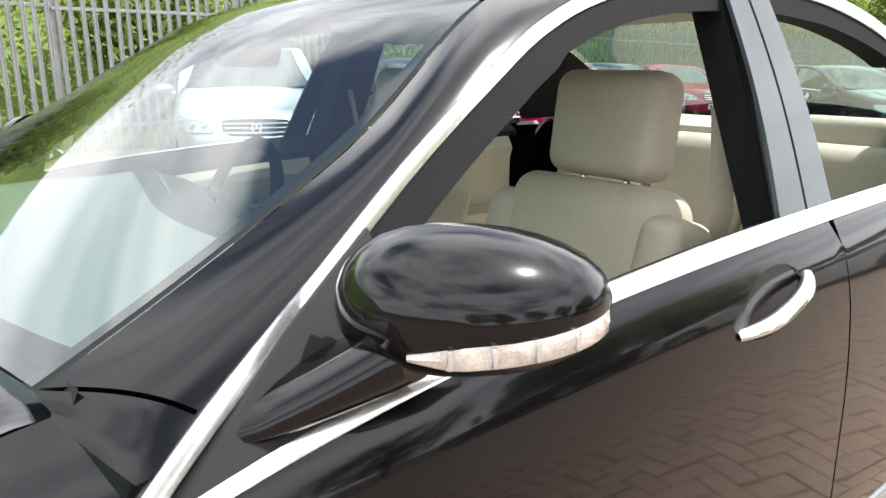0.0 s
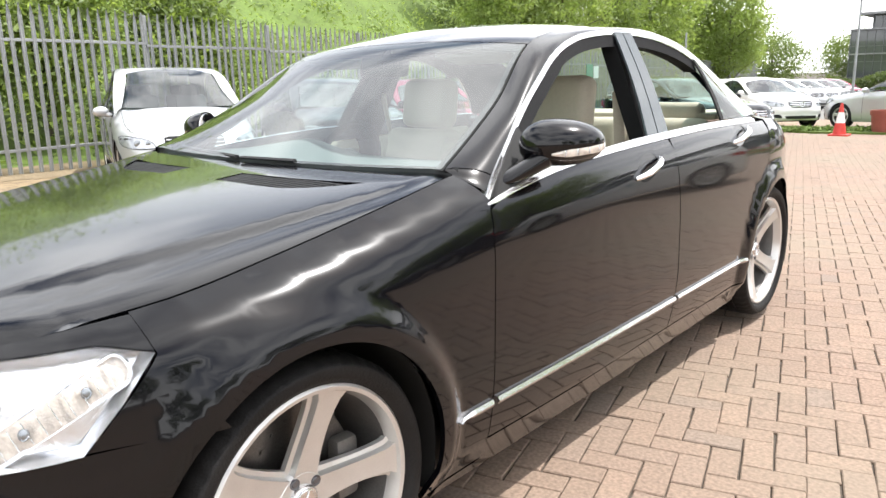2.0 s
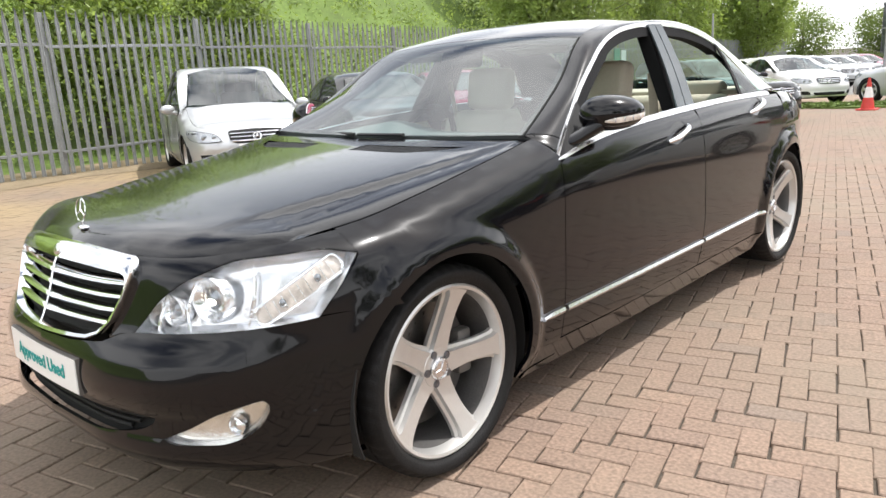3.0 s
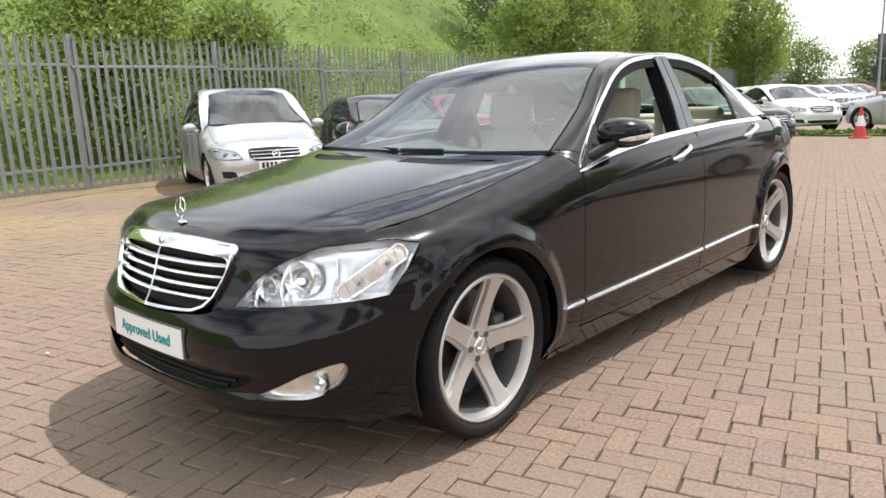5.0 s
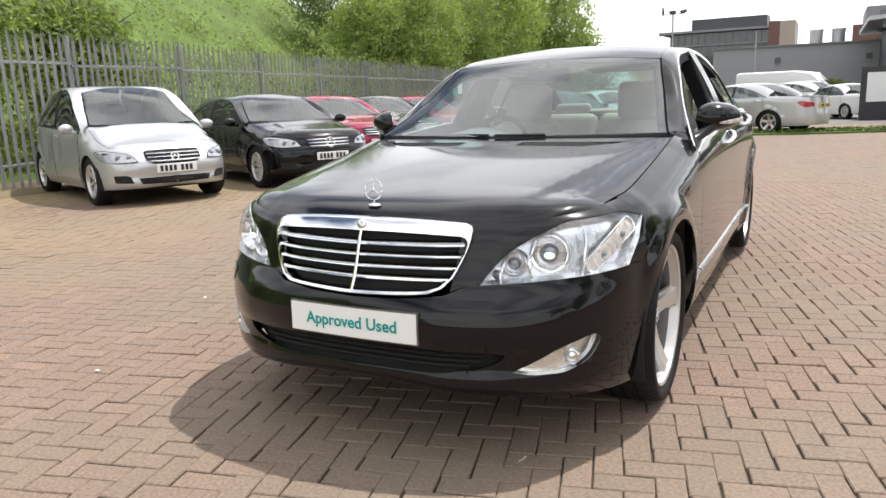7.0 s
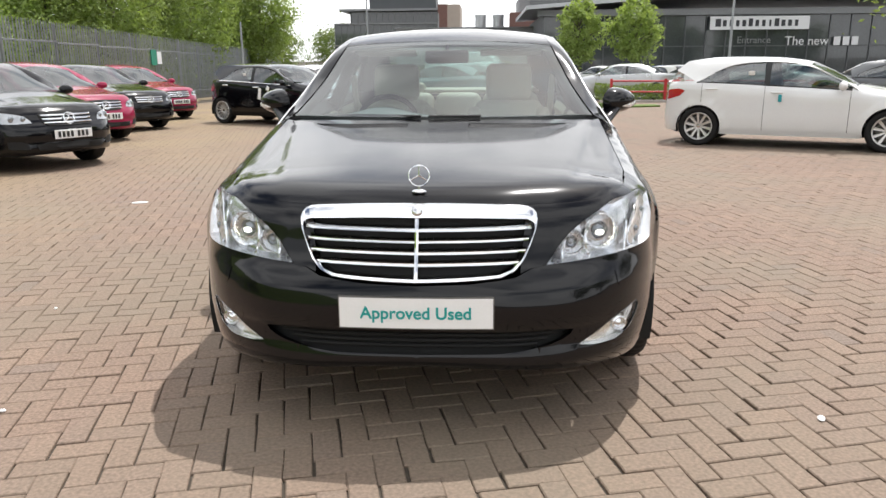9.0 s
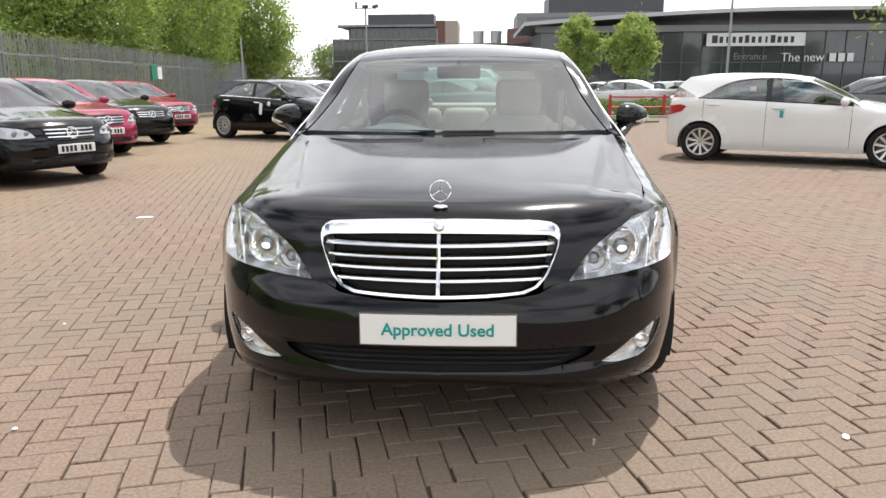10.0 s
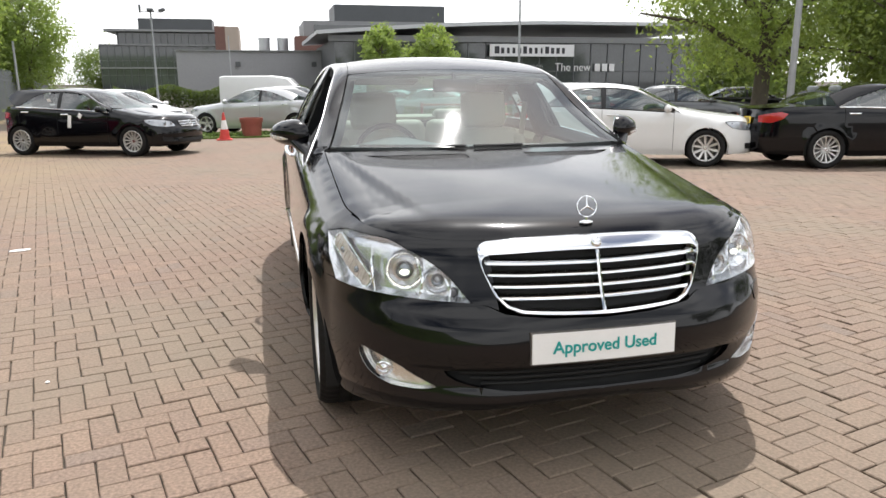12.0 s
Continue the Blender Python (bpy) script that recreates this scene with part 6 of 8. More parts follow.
def leaves(name, centres, size, material, parent=None, label="", kind="", tri=False):
    """A crown of many small leaves, each a bent pair of faces."""
    n = len(centres)
    d = rng.normal(size=(n, 3))
    d /= np.linalg.norm(d, axis=1)[:, None]
    e = np.cross(d, rng.normal(size=(n, 3)))
    e /= np.linalg.norm(e, axis=1)[:, None]
    f = np.cross(d, e)
    s = (size * rng.uniform(0.6, 1.35, n))[:, None]
    a, b = centres - d * s, centres + d * s
    c, g = centres + e * s * 0.42 + f * s * 0.12, centres - e * s * 0.42 + f * s * 0.12
    V = np.stack([a, c, b, g], 1).reshape(-1, 3)
    F = np.arange(4 * n).reshape(-1, 4)
    ob = quads(name, V, F, material, parent)
    if label:
        ob["label"] = label
    if kind:
        ob["kind"] = kind
    return ob


# grassy bank behind the fence
def bank(x, y):
    d = fence_x(y) - 1.0 - x
    top = 9.8 * np.clip((64 - y) / 36, 0.12, 1)
    t = np.clip(d / 17, 0, 1)
    return gz(y) + top * (t * t * (3 - 2 * t)) + 0.18 * math.sin(x * 0.7 + y * 0.3) * min(1, d / 3 if d > 0 else 0)


bx, by_ = np.linspace(0, 60, 41), np.linspace(-40, 75, 58)
bv = [(fence_x(y) - 0.9 - d, y, bank(fence_x(y) - 0.9 - d, y) + 0.02) for y in by_ for d in bx]
bf = [(j * 41 + i, (j + 1) * 41 + i, (j + 1) * 41 + i + 1, j * 41 + i + 1) for j in range(57) for i in range(40)]
tagged(obj("grass_bank", bv, bf, M["grass"], smooth=True), "steep green grass bank behind the fence", "bank", kind="structure")
pts = []
for _ in range(24000):
    y = rng.uniform(-4, 50)
    x = fence_x(y) - 1.0 - rng.uniform(0.5, 24)
    pts.append((x, y, bank(x, y) + rng.uniform(0, 0.08)))
leaves("grass_tufts", np.array(pts), 0.035, M["blade"], label="long green grass on the bank", kind="stuff")["category"] = "grass"

# shrubs along the fence
P1 = []
for _ in range(150):
    y = rng.uniform(-9, 50)
    d = rng.uniform(0.5, 3.4)
    h = (1.6 + 1.2 * math.sin(y * 0.55) * math.sin(y * 0.21 + 1) + rng.uniform(0.2, 1.5)) * (1.35 if y < 9 else 0.9)
    x = fence_x(y) - d
    k = 420
    z = rng.uniform(0.05, 1, k) ** 0.7 * h
    w = 0.75 * np.sqrt(np.clip(1.05 - (z / h - 0.45) ** 2 * 2.2, 0.08, 1))
    P1.append(np.stack([x + rng.normal(0, 1, k) * w * 0.7, y + rng.normal(0, 1, k) * w, bank(x, y) + z], 1))
P1 = np.concatenate(P1)
P1 = P1[P1[:, 0] < -10.15 - 0.11 * (P1[:, 1] - 5.6) - 0.12]
pick = rng.uniform(size=len(P1))
for nm, lo, hi, mt in (("hedge_shrubs", 0, 0.45, "leaf_light"), ("hedge_shrubs_mid", 0.45, 0.85, "leaf_mid"), ("hedge_shrubs_dark", 0.85, 1.0, "leaf_dark")):
    o = leaves("shrubs", P1[(pick >= lo) & (pick < hi)], 0.062, M[mt], label="tangled green shrubs pressing on the fence", kind="stuff")
    o["category"] = "shrubs"


# loose bushes and rough growth over the bank
P3 = []
for _ in range(130):
    y = rng.uniform(2, 40)
    d = 1.5 + 12.5 * rng.uniform() ** 1.5
    x = fence_x(y) - d
    hh_ = rng.uniform(0.5, 1.7)
    c_ = rng.normal(size=(170, 3)) * (0.55, 0.75, 0.40) * hh_
    P3.append(c_ + (x, y, bank(x, y) + 0.35 * hh_))
P3 = np.concatenate(P3)
pick = rng.uniform(size=len(P3))
for lo, hi, mt in ((0, 0.6, "leaf_light"), (0.6, 1.0, "leaf_mid")):
    o = leaves("bank_bushes", P3[(pick >= lo) & (pick < hi)], 0.085, M[mt], label="low green bushes scattered over the grass bank", kind="stuff")
    o["category"] = "bushes"


def tree(x, y, z0, h, crown_r, crown_base, material, n_leaf, leaf=0.11, trunk=0.12, label="leafy green broad-leaved tree", clump=60, squash=1.0):
    t = tagged(new("tree"), label, "tree")
    bm = bmesh.new()
    pts = [(x + 0.05 * math.sin(k), y + 0.05 * math.cos(1.3 * k), z0 + h * 0.85 * k / 6) for k in range(7)]
    add_tube(bm, pts, [trunk * (1 - 0.13 * k) for k in range(7)], 9)
    tips = []
    for k in range(11):
        a = k * 2.4 + rng.uniform(0, 0.6)
        zb = z0 + crown_base + (h * 0.8 - crown_base) * (k / 12)
        f = rng.uniform(0.55, 0.95)
        tip = Vector((x + crown_r * f * math.cos(a), y + crown_r * f * math.sin(a), zb + (h - crown_base) * rng.uniform(0.12, 0.35)))
        base = Vector((x, y, zb))
        add_tube(bm, [base, (base + tip) / 2 + Vector((0, 0, 0.1 * crown_r)), tip], [trunk * 0.45, trunk * 0.3, trunk * 0.1], 6)
        tips.append(tip)
    part("trunk", bm, M["bark"], t, "grey-brown trunk with limbs")
    per = clump
    nc = max(8, n_leaf // per)
    c = []
    while len(c) < nc:
        p = rng.normal(size=3)
        p /= np.linalg.norm(p)
        p *= rng.uniform(0.25, 1.0) ** 0.5
        zc = z0 + crown_base + (h - crown_base) * (0.5 + 0.5 * p[2])
        wob = 0.82 + 0.30 * math.sin(3 * math.atan2(p[1], p[0]) + x) * math.cos(4 * p[2] + y)
        c.append((x + crown_r * p[0] * wob, y + crown_r * p[1] * wob * squash, zc))
    c = np.array(c)
    L = (c[:, None, :] + rng.normal(size=(nc, per, 3)) * crown_r * 0.105 * rng.uniform(0.6, 1.5, (nc, 1, 1))).reshape(-1, 3)
    leaves("crown", L, leaf, material, t, "airy crown of green leaves")
    return t


tree(15.2, 19.0, gz(19), 9.0, 4.6, 1.7, M["leaf_light"], 24000, 0.10, 0.30, "big spreading tree with dark green leaves", clump=45)
tree(19.5, 17.5, gz(17), 7.0, 3.2, 1.2, M["leaf_mid"], 13000, 0.11, 0.16, "dense dark green tree beside the yard", clump=45)
tree(24.0, 22.0, gz(22), 8.0, 3.8, 1.4, M["leaf_mid"], 7000, 0.15, 0.2, clump=45)
for x, y, h, r in ((24.0, 33.0, 5.5, 3.0), (29.0, 36.0, 6.0, 3.2), (34.0, 33.0, 6.0, 3.2), (39.0, 30.0, 6.5, 3.4)):
    tree(x, y, gz(y), h, r, 0.3, M["leaf_mid"], 5000, 0.17, 0.14, "bushy green tree beyond the parked cars", clump=45)
for x, y, h, r in ((18.0, 8.5, 7.5, 3.2), (20.0, 1.5, 8.5, 3.8), (18.5, -6.0, 7.5, 3.4), (21.0, -13.0, 8.5, 4.0)):
    tree(x, y, gz(y), h, r, 1.0, M["leaf_dark"], 5000, 0.15, 0.16, "dense dark green tree beside the yard", clump=45)
for x, y, h, r in ((4.7, 34.5, 4.6, 1.25), (7.6, 35.0, 4.7, 1.45)):
    tree(x, y, gz(y), h, r, 1.5, M["leaf_light"], 4200, 0.11, 0.08, "small round fresh green tree by the railing", clump=40)
for x, y, h, r, mt, n in ((-15.6, 23.5, 5.2, 1.9, "leaf_light", 5000), (-14.2, 25.5, 6.6, 2.1, "leaf_light", 3600), (-14.6, 29.5, 7.2, 2.4, "leaf_mid", 3600), (-14.5, 34.0, 8.2, 2.9, "leaf_light", 4000),
                           (-17.5, 40.0, 11.8, 3.8, "leaf_mid", 6500), (-18.5, 46.0, 9.6, 3.6, "leaf_mid", 5000), (-17.5, 51.0, 6.4, 3.0, "leaf_light", 4000), (-13.4, 42.0, 8.4, 2.2, "leaf_light", 4200), (-13.4, 8.2, 3.6, 1.5, "leaf_mid", 3000),
                           (-13.2, 5.0, 4.4, 1.7, "leaf_light", 3000), (-13.2, 1.0, 4.6, 1.8, "leaf_mid", 3000), (-13.0, -3.5, 4.8, 1.9, "leaf_light", 3000), (-20.0, 27.0, 6.0, 2.4, "leaf_mid", 3000), (-21.0, 34.0, 6.5, 2.8, "leaf_light", 3200)):
    tree(x, y, bank(x, y) - 0.1, h, r, h * 0.16, M[mt], int(n * (4.2 if y < 29 else 3.2)), 0.080 if y < 30 else 0.105, 0.07, "young birch-like tree with light green leaves" if mt == "leaf_light" else "young tree with mid-green leaves", clump=36)
for x, y, h, r in ((-30, 150, 9, 7), (-44, 150, 10, 8), (-58, 140, 10, 9), (-72, 130, 11, 9), (-20, 160, 7, 6), (-10, 165, 7, 6)):
    tree(x, y, -1.5, h, r, 0.5, M["leaf_mid"], 9000, 0.24, 0.3, "distant rounded green tree", clump=30)

# ---------------- buildings ----------------
M["clad_grey"] = mat("grey_cladding", (0.22, 0.225, 0.23), 0.5, metal=0.3, vary=0.08, scale=0.6)
M["clad_dark"] = mat("dark_cladding", (0.06, 0.065, 0.07), 0.5, vary=0.1, scale=0.6)
M["clad_light"] = mat("light_wall", (0.30, 0.30, 0.31), 0.8, vary=0.06, scale=0.4)
M["brick_wall"] = mat("brown_brick", (0.16, 0.085, 0.07), 0.85, vary=0.2, scale=4)
M["tan_wall"] = mat("tan_panel", (0.38, 0.32, 0.27), 0.8, vary=0.08, scale=1)
M["facade_glass"] = mat("facade_glass", (0.055, 0.062, 0.065), 0.08, coat=1.0, vary=0.3, scale=0.5)
M["mullion"] = mat("mullion", (0.11, 0.115, 0.12), 0.4, metal=0.6, vary=0.1, scale=2)
M["roof_metal"] = mat("roof_metal", (0.42, 0.43, 0.44), 0.4, metal=0.6, vary=0.06, scale=1)
M["sign_white"] = mat("sign_white", (0.72, 0.72, 0.72), 0.5, vary=0.03, scale=2)
M["sign_dark"] = mat("sign_dark", (0.03, 0.03, 0.035), 0.5, vary=0.1, scale=2)


def bpart(name, parent, boxes, material, label=""):
    bm = bmesh.new()
    for c, s in boxes:
        add_box(bm, c, s)
    return part(name, bm, material, parent, label, smooth=False)


def pane_grid(parent, x0, x1, z0, z1, y, nx, nz, label="dark reflecting window pane"):
    """Glazing with single panes between mullions on a face that looks towards -y."""
    wx, wz = (x1 - x0) / nx, (z1 - z0) / nz
    for i in range(nx):
        for j in range(nz):
            bpart("window", parent, [((x0 + wx * (i + 0.5), y + 0.05, z0 + wz * (j + 0.5)), (wx - 0.10, 0.08, wz - 0.10))], M["facade_glass"])
    for i in range(nx + 1):
        bpart("mullion", parent, [((x0 + wx * i, y, (z0 + z1) / 2), (0.09, 0.16, z1 - z0))], M["mullion"])
    for j in range(nz + 1):
        bpart("transom", parent, [(((x0 + x1) / 2, y - 0.003, z0 + wz * j), (x1 - x0, 0.14, 0.09))], M["mullion"])


G0 = gz(60)
office = tagged(new("office_building"), "distant grey glass office block with rooftop plant room", "building")
bpart("wall", office, [((-17.0, 148, G0 + 4.2), (22, 12, 8.4))], M["clad_dark"], "dark glazed lower storeys")
bpart("upper_floor", office, [((-15.9, 148.5, G0 + 9.4), (18.4, 10, 2.8))], M["clad_dark"], "set-back glazed top storey")
bpart("roof_slab", office, [((-16.7, 148, G0 + 10.95), (20.4, 12.6, 0.4))], M["clad_grey"], "thin overhanging roof")
bpart("plant_room", office, [((-15.1, 149, G0 + 12.2), (13.0, 7, 2.2))], M["clad_dark"], "dark rooftop plant room")
bpart("stair_tower", office, [((-7.1, 147.5, G0 + 5.9), (1.8, 12.4, 11.8))], M["brick_wall"], "brown stair tower")
bpart("stair_panel", office, [((-5.0, 147.5, G0 + 5.9), (2.4, 12.4, 11.7))], M["tan_wall"], "pale tower face")
for j_ in range(2):
    bpart("floor_band", office, [((-17.15, 141.7, G0 + 4.4 + 4.0 * j_), (21.6, 0.5, 0.22))], M["clad_grey"], "pale floor band")
pane_grid(office, -27.9, -8.1, G0 + 0.6, G0 + 8.2, 141.9, 16, 3)
pane_grid(office, -24.8, -8.1, G0 + 8.5, G0 + 10.6, 143.4, 14, 1)

office.location.x = -1.2

shed = tagged(new("warehouse"), "long low grey warehouse wall", "building")
bpart("wall", shed, [((-1.95, 82, G0 + 2.5), (15, 10, 5.0))], M["clad_light"], "plain grey rendered wall")
bpart("coping", shed, [((-1.95, 81.9, G0 + 5.05), (15.2, 10.2, 0.12))], M["clad_grey"])
for x in (-3.5, 4.2):
    bpart("vent", shed, [((x, 76.9, G0 + 3.7), (0.5, 0.12, 0.5))], M["mullion"], "small grey wall vent")
for x in (-2.69, -0.40):
    st = tagged(new("flue_stack"), "grey ribbed flue stack on the roof", "chimney")
    bm = bmesh.new()
    add_cyl(bm, (x + 2, 96, gz(96)), (x + 2, 96, G0 + 7.1), 0.70, n=18)
    add_cyl(bm, (x + 2, 96, G0 + 7.1), (x + 2, 96, G0 + 7.35), 0.75, n=18)
    part("flue", bm, M["roof_metal"], st)

show = tagged(new("showroom"), "glass-fronted grey car showroom with curved roof edge", "building")
bpart("back_wall", show, [((25.5, 73.0, G0 + 2.8), (41, 22, 5.5))], M["clad_dark"], "dark showroom body")
pane_grid(show, 5.0, 42.0, G0 + 0.3, G0 + 5.3, 61.8, 22, 2)
bm = bmesh.new()
rows = []
for x in np.linspace(3.4, 44.0, 16):
    z = G0 + 5.60 + 1.2 * math.sin(min(1.0, (x - 1.0) / 26) * math.pi / 2)
    rows.append([(x, 59.8, z), (x, 59.8, z + 0.30), (x, 84, z + 0.5), (x, 84, z + 0.1)])
add_loft(bm, rows)
part("roof_edge", bm, M["roof_metal"], show, "pale curved metal roof edge")
bpart("fascia", show, [((25.2, 61.4, G0 + 5.55), (41.6, 0.3, 0.5))], M["clad_grey"], "grey fascia band")
bpart("end_wall", show, [((4.9, 92, G0 + 3.65), (3.9, 4, 7.3))], M["brick_wall"], "brown brick end wall")
bpart("rear_block", show, [((14.5, 100, G0 + 4.7), (20.6, 12, 9.4))], M["clad_grey"], "taller grey block behind")
bpart("rear_block_top", show, [((15.6, 100, G0 + 10.5), (14.6, 8, 2.2))], M["clad_dark"], "dark plant room")
bpart("rear_block_band", show, [((14.5, 93.9, G0 + 8.3), (18, 0.1, 1.2))], M["facade_glass"])
sgn = tagged(new("showroom_sign"), "long white name board across the glass front", "sign")
bpart("board", sgn, [((22.6, 61.2, G0 + 4.62), (8.0, 0.14, 1.05))], M["sign_white"], "white board")
for k, w in enumerate((0.62, 0.40, 0.32, 0.36, 0.42, 0.46, 0.40, 0.36, 0.22, 0.50, 0.42, 0.42, 0.36)):
    x = 19.25 + k * 0.525
    bpart("letter_bar", sgn, [((x, 61.11, G0 + 4.60 + (0.05 if k in (0, 5, 9) else 0)), (w * 0.72, 0.03, 0.50 if k not in (0, 5, 9) else 0.62))], M["sign_dark"], "dark bar in place of a letter")


def words(name, text, size, loc, material, parent, extrude=0.01):
    tx = bpy.data.curves.new(name, "FONT")
    tx.body, tx.size, tx.extrude, tx.align_x, tx.align_y = text, size, extrude, "CENTER", "CENTER"
    o = new(name, tx)
    o.matrix_world = Matrix.Translation(loc) @ Matrix.Rotation(radians(90), 4, "X")
    bpy.context.view_layer.update()
    me = bpy.data.meshes.new_from_object(o.evaluated_get(bpy.context.evaluated_depsgraph_get()))
    me.transform(o.matrix_world)
    bpy.data.objects.remove(o)
    me.materials.clear()
    me.materials.append(material)
    t = new(name, me)
    t.parent = parent
    return t


ent = tagged(new("entrance_sign"), "grey entrance lettering over the doors", "sign")
words("lettering", "Entrance", 0.78, (22.4, 61.55, G0 + 3.25), M["clad_grey"], ent)
win = tagged(new("window_lettering"), "large pale lettering on the showroom glass", "sign")
words("lettering", "The new", 1.0, (26.7, 61.55, G0 + 3.15), M["sign_white"], win)
for k in range(3):
    bpart("letter_bar", win, [((29.15 + 0.72 * k, 61.55, G0 + 3.15), (0.52, 0.03, 0.68))], M["sign_white"], "pale bar in place of a letter")

# ---------------- street furniture ----------------
M["lamp_grey"] = mat("lamp_post_grey", (0.34, 0.35, 0.36), 0.5, metal=0.5, vary=0.1, scale=5)
M["red_rail"] = mat("red_rail_paint", (0.42, 0.02, 0.025), 0.4, vary=0.1, scale=6)
M["terracotta"] = mat("terracotta", (0.23, 0.065, 0.045), 0.75, vary=0.2, scale=6)
M["cone_red"] = mat("cone_red", (0.55, 0.05, 0.04), 0.5, vary=0.15, scale=10)
M["cone_white"] = mat("cone_white", (0.75, 0.74, 0.72), 0.45, vary=0.08, scale=10)
M["teal"] = mat("teal_flag", (0.02, 0.30, 0.34), 0.6, vary=0.08, scale=2)


def lamp_post(x, y, h, r, heads):
    t = tagged(new("street_lamp"), "tall grey steel lamp post with floodlights" if heads else "tall plain grey steel pole", "lamp post")
    z = gz(y)
    bm = bmesh.new()
    add_cyl(bm, (x, y, z), (x, y, z + h), r, r * 0.6, 12)
    add_cyl(bm, (x, y, z), (x, y, z + 0.8), r * 1.5, r * 1.5, 12)
    part("pole", bm, M["lamp_grey"], t)
    for k in range(heads):
        bm = bmesh.new()
        dx = (-0.55, 0.0, 0.6)[k]
        if k:
            add_box(bm, (x + dx, y - 0.1, z + h + 0.05), (0.34, 0.30, 0.16), Matrix.Rotation(radians(-12 if dx > 0 else 0), 4, "Y"), bevel=0.03)
        else:
            add_box(bm, (x + dx, y, z + h + 0.12), (0.10, 0.20, 0.42), bevel=0.03)
        part("lamp_head", bm, M["mullion"], t, "dark floodlight head")
    if heads:
        bm = bmesh.new()
        add_cyl(bm, (x - 0.6, y, z + h - 0.05), (x + 0.65, y, z + h - 0.05), 0.025, n=8)
        part("cross_arm", bm, M["lamp_grey"], t)
    return t


lamp_post(-6.9, 41.7, 5.75, 0.075, 3)
lamp_post(12.1, 34.7, 11.0, 0.07, 0)
lamp_post(11.0, 12.2, 9.0, 0.085, 0)
lamp_post(-9.9, 27.6, 3.2, 0.06, 0)
lamp_post(-3.2, 50.0, 5.0, 0.06, 0)

cone = tagged(new("traffic_cone"), "red and white traffic cone on the paving edge", "cone")
cx, cy = -2.2, 18.45
bm = bmesh.new()
add_box(bm, (cx, cy, gz(cy) + 0.02), (0.42, 0.42, 0.04), bevel=0.01)
part("cone_base", bm, M["cone_red"], cone)
for z0, z1, r0, r1, mt in ((0.04, 0.30, 0.15, 0.105, "cone_red"), (0.30, 0.55, 0.105, 0.06, "cone_white"), (0.55, 0.76, 0.06, 0.025, "cone_red")):
    bm = bmesh.new()
    add_cyl(bm, (cx, cy, gz(cy) + z0), (cx, cy, gz(cy) + z1), r0, r1, 20)
    part("cone_band", bm, M[mt], cone, "white reflective band" if mt == "cone_white" else "red plastic cone band")

planter = tagged(new("planter"), "round-cornered terracotta planter tub on the verge", "planter")
px_, py_ = -1.48, 19.6
bm = bmesh.new()
rows = []
for z, s_ in ((0.0, 0.27), (0.40, 0.31), (0.40, 0.335), (0.52, 0.34), (0.52, 0.29), (0.42, 0.28)):
    rows.append([(px_ + s_ * math.cos(a), py_ + s_ * math.sin(a), gz(py_) + z + 0.05) for a in np.linspace(0, 2 * math.pi, 24, endpoint=False)])
add_loft(bm, rows)
part("tub", bm, M["terracotta"], planter)
bm = bmesh.new()
add_cyl(bm, (px_, py_, gz(py_) + 0.44), (px_, py_, gz(py_) + 0.48), 0.28, n=20)
part("soil_fill", bm, M["soil"], planter)

vg = [(-4.2, 19.5), (-3.0, 18.95), (0.6, 19.7), (6.0, 22.0), (6.0, 22.9), (0.4, 21.0), (-4.2, 21.4)]
verge = tagged(obj("verge", [(x, y, gz(y) + 0.05) for x, y in vg] + [(x, y, gz(y) - 0.02) for x, y in vg], [tuple(range(7))] + [(i, (i + 1) % 7, 7 + (i + 1) % 7, 7 + i) for i in range(7)], M["grass"]), "narrow grass verge at the end of the paving", "verge", kind="structure")
pts = np.stack([rng.uniform(-4.0, 4.5, 5000), rng.uniform(0, 1, 5000), rng.uniform(0.03, 0.12, 5000)], 1)
pts[:, 1] = 19.3 + 0.35 * (pts[:, 0] + 3) * 0.75 + pts[:, 1] * 1.2 - 0.2
pts[:, 2] += fall(pts[:, 1])
leaves("verge_grass", pts, 0.06, M["blade"], label="short green grass on the verge", kind="stuff")["category"] = "grass"

rail = tagged(new("red_railing"), "low red metal railing round the planting bed", "railing")
RX = np.linspace(5.0, 19.0, 8)
for x in RX:
    bm = bmesh.new()
    add_box(bm, (x, 26.4 - 0.1 * x, gz(25.5) + 0.42), (0.10, 0.10, 0.90), bevel=0.01, seg=1)
    part("rail_post", bm, M["red_rail"], rail)
for z in (0.38, 0.78):
    bm = bmesh.new()
    add_cyl(bm, (5.0, 25.9, gz(25.5) + z), (19.0, 24.5, gz(25) + z), 0.035, n=8)
    part("rail_bar", bm, M["red_rail"], rail)
P2 = np.stack([rng.uniform(4.6, 19.0, 9000), rng.uniform(0, 1.4, 9000), rng.uniform(0, 1, 9000) ** 0.8 * 0.62], 1)
P2[:, 1] += 27.2 - 0.1 * P2[:, 0]
P2[:, 2] += fall(P2[:, 1]) + 0.05 * np.sin(P2[:, 0] * 3)
hd = leaves("low_hedge", P2, 0.07, M["leaf_mid"], label="low clipped green hedge behind the red railing", kind="stuff")
hd["category"] = "hedge"
bpart("kerb_edge", None, [((12.0, 25.35, gz(25) + 0.02), (15, 0.16, 0.14))], M["kerb"], "pale concrete kerb")["kind"] = "structure"

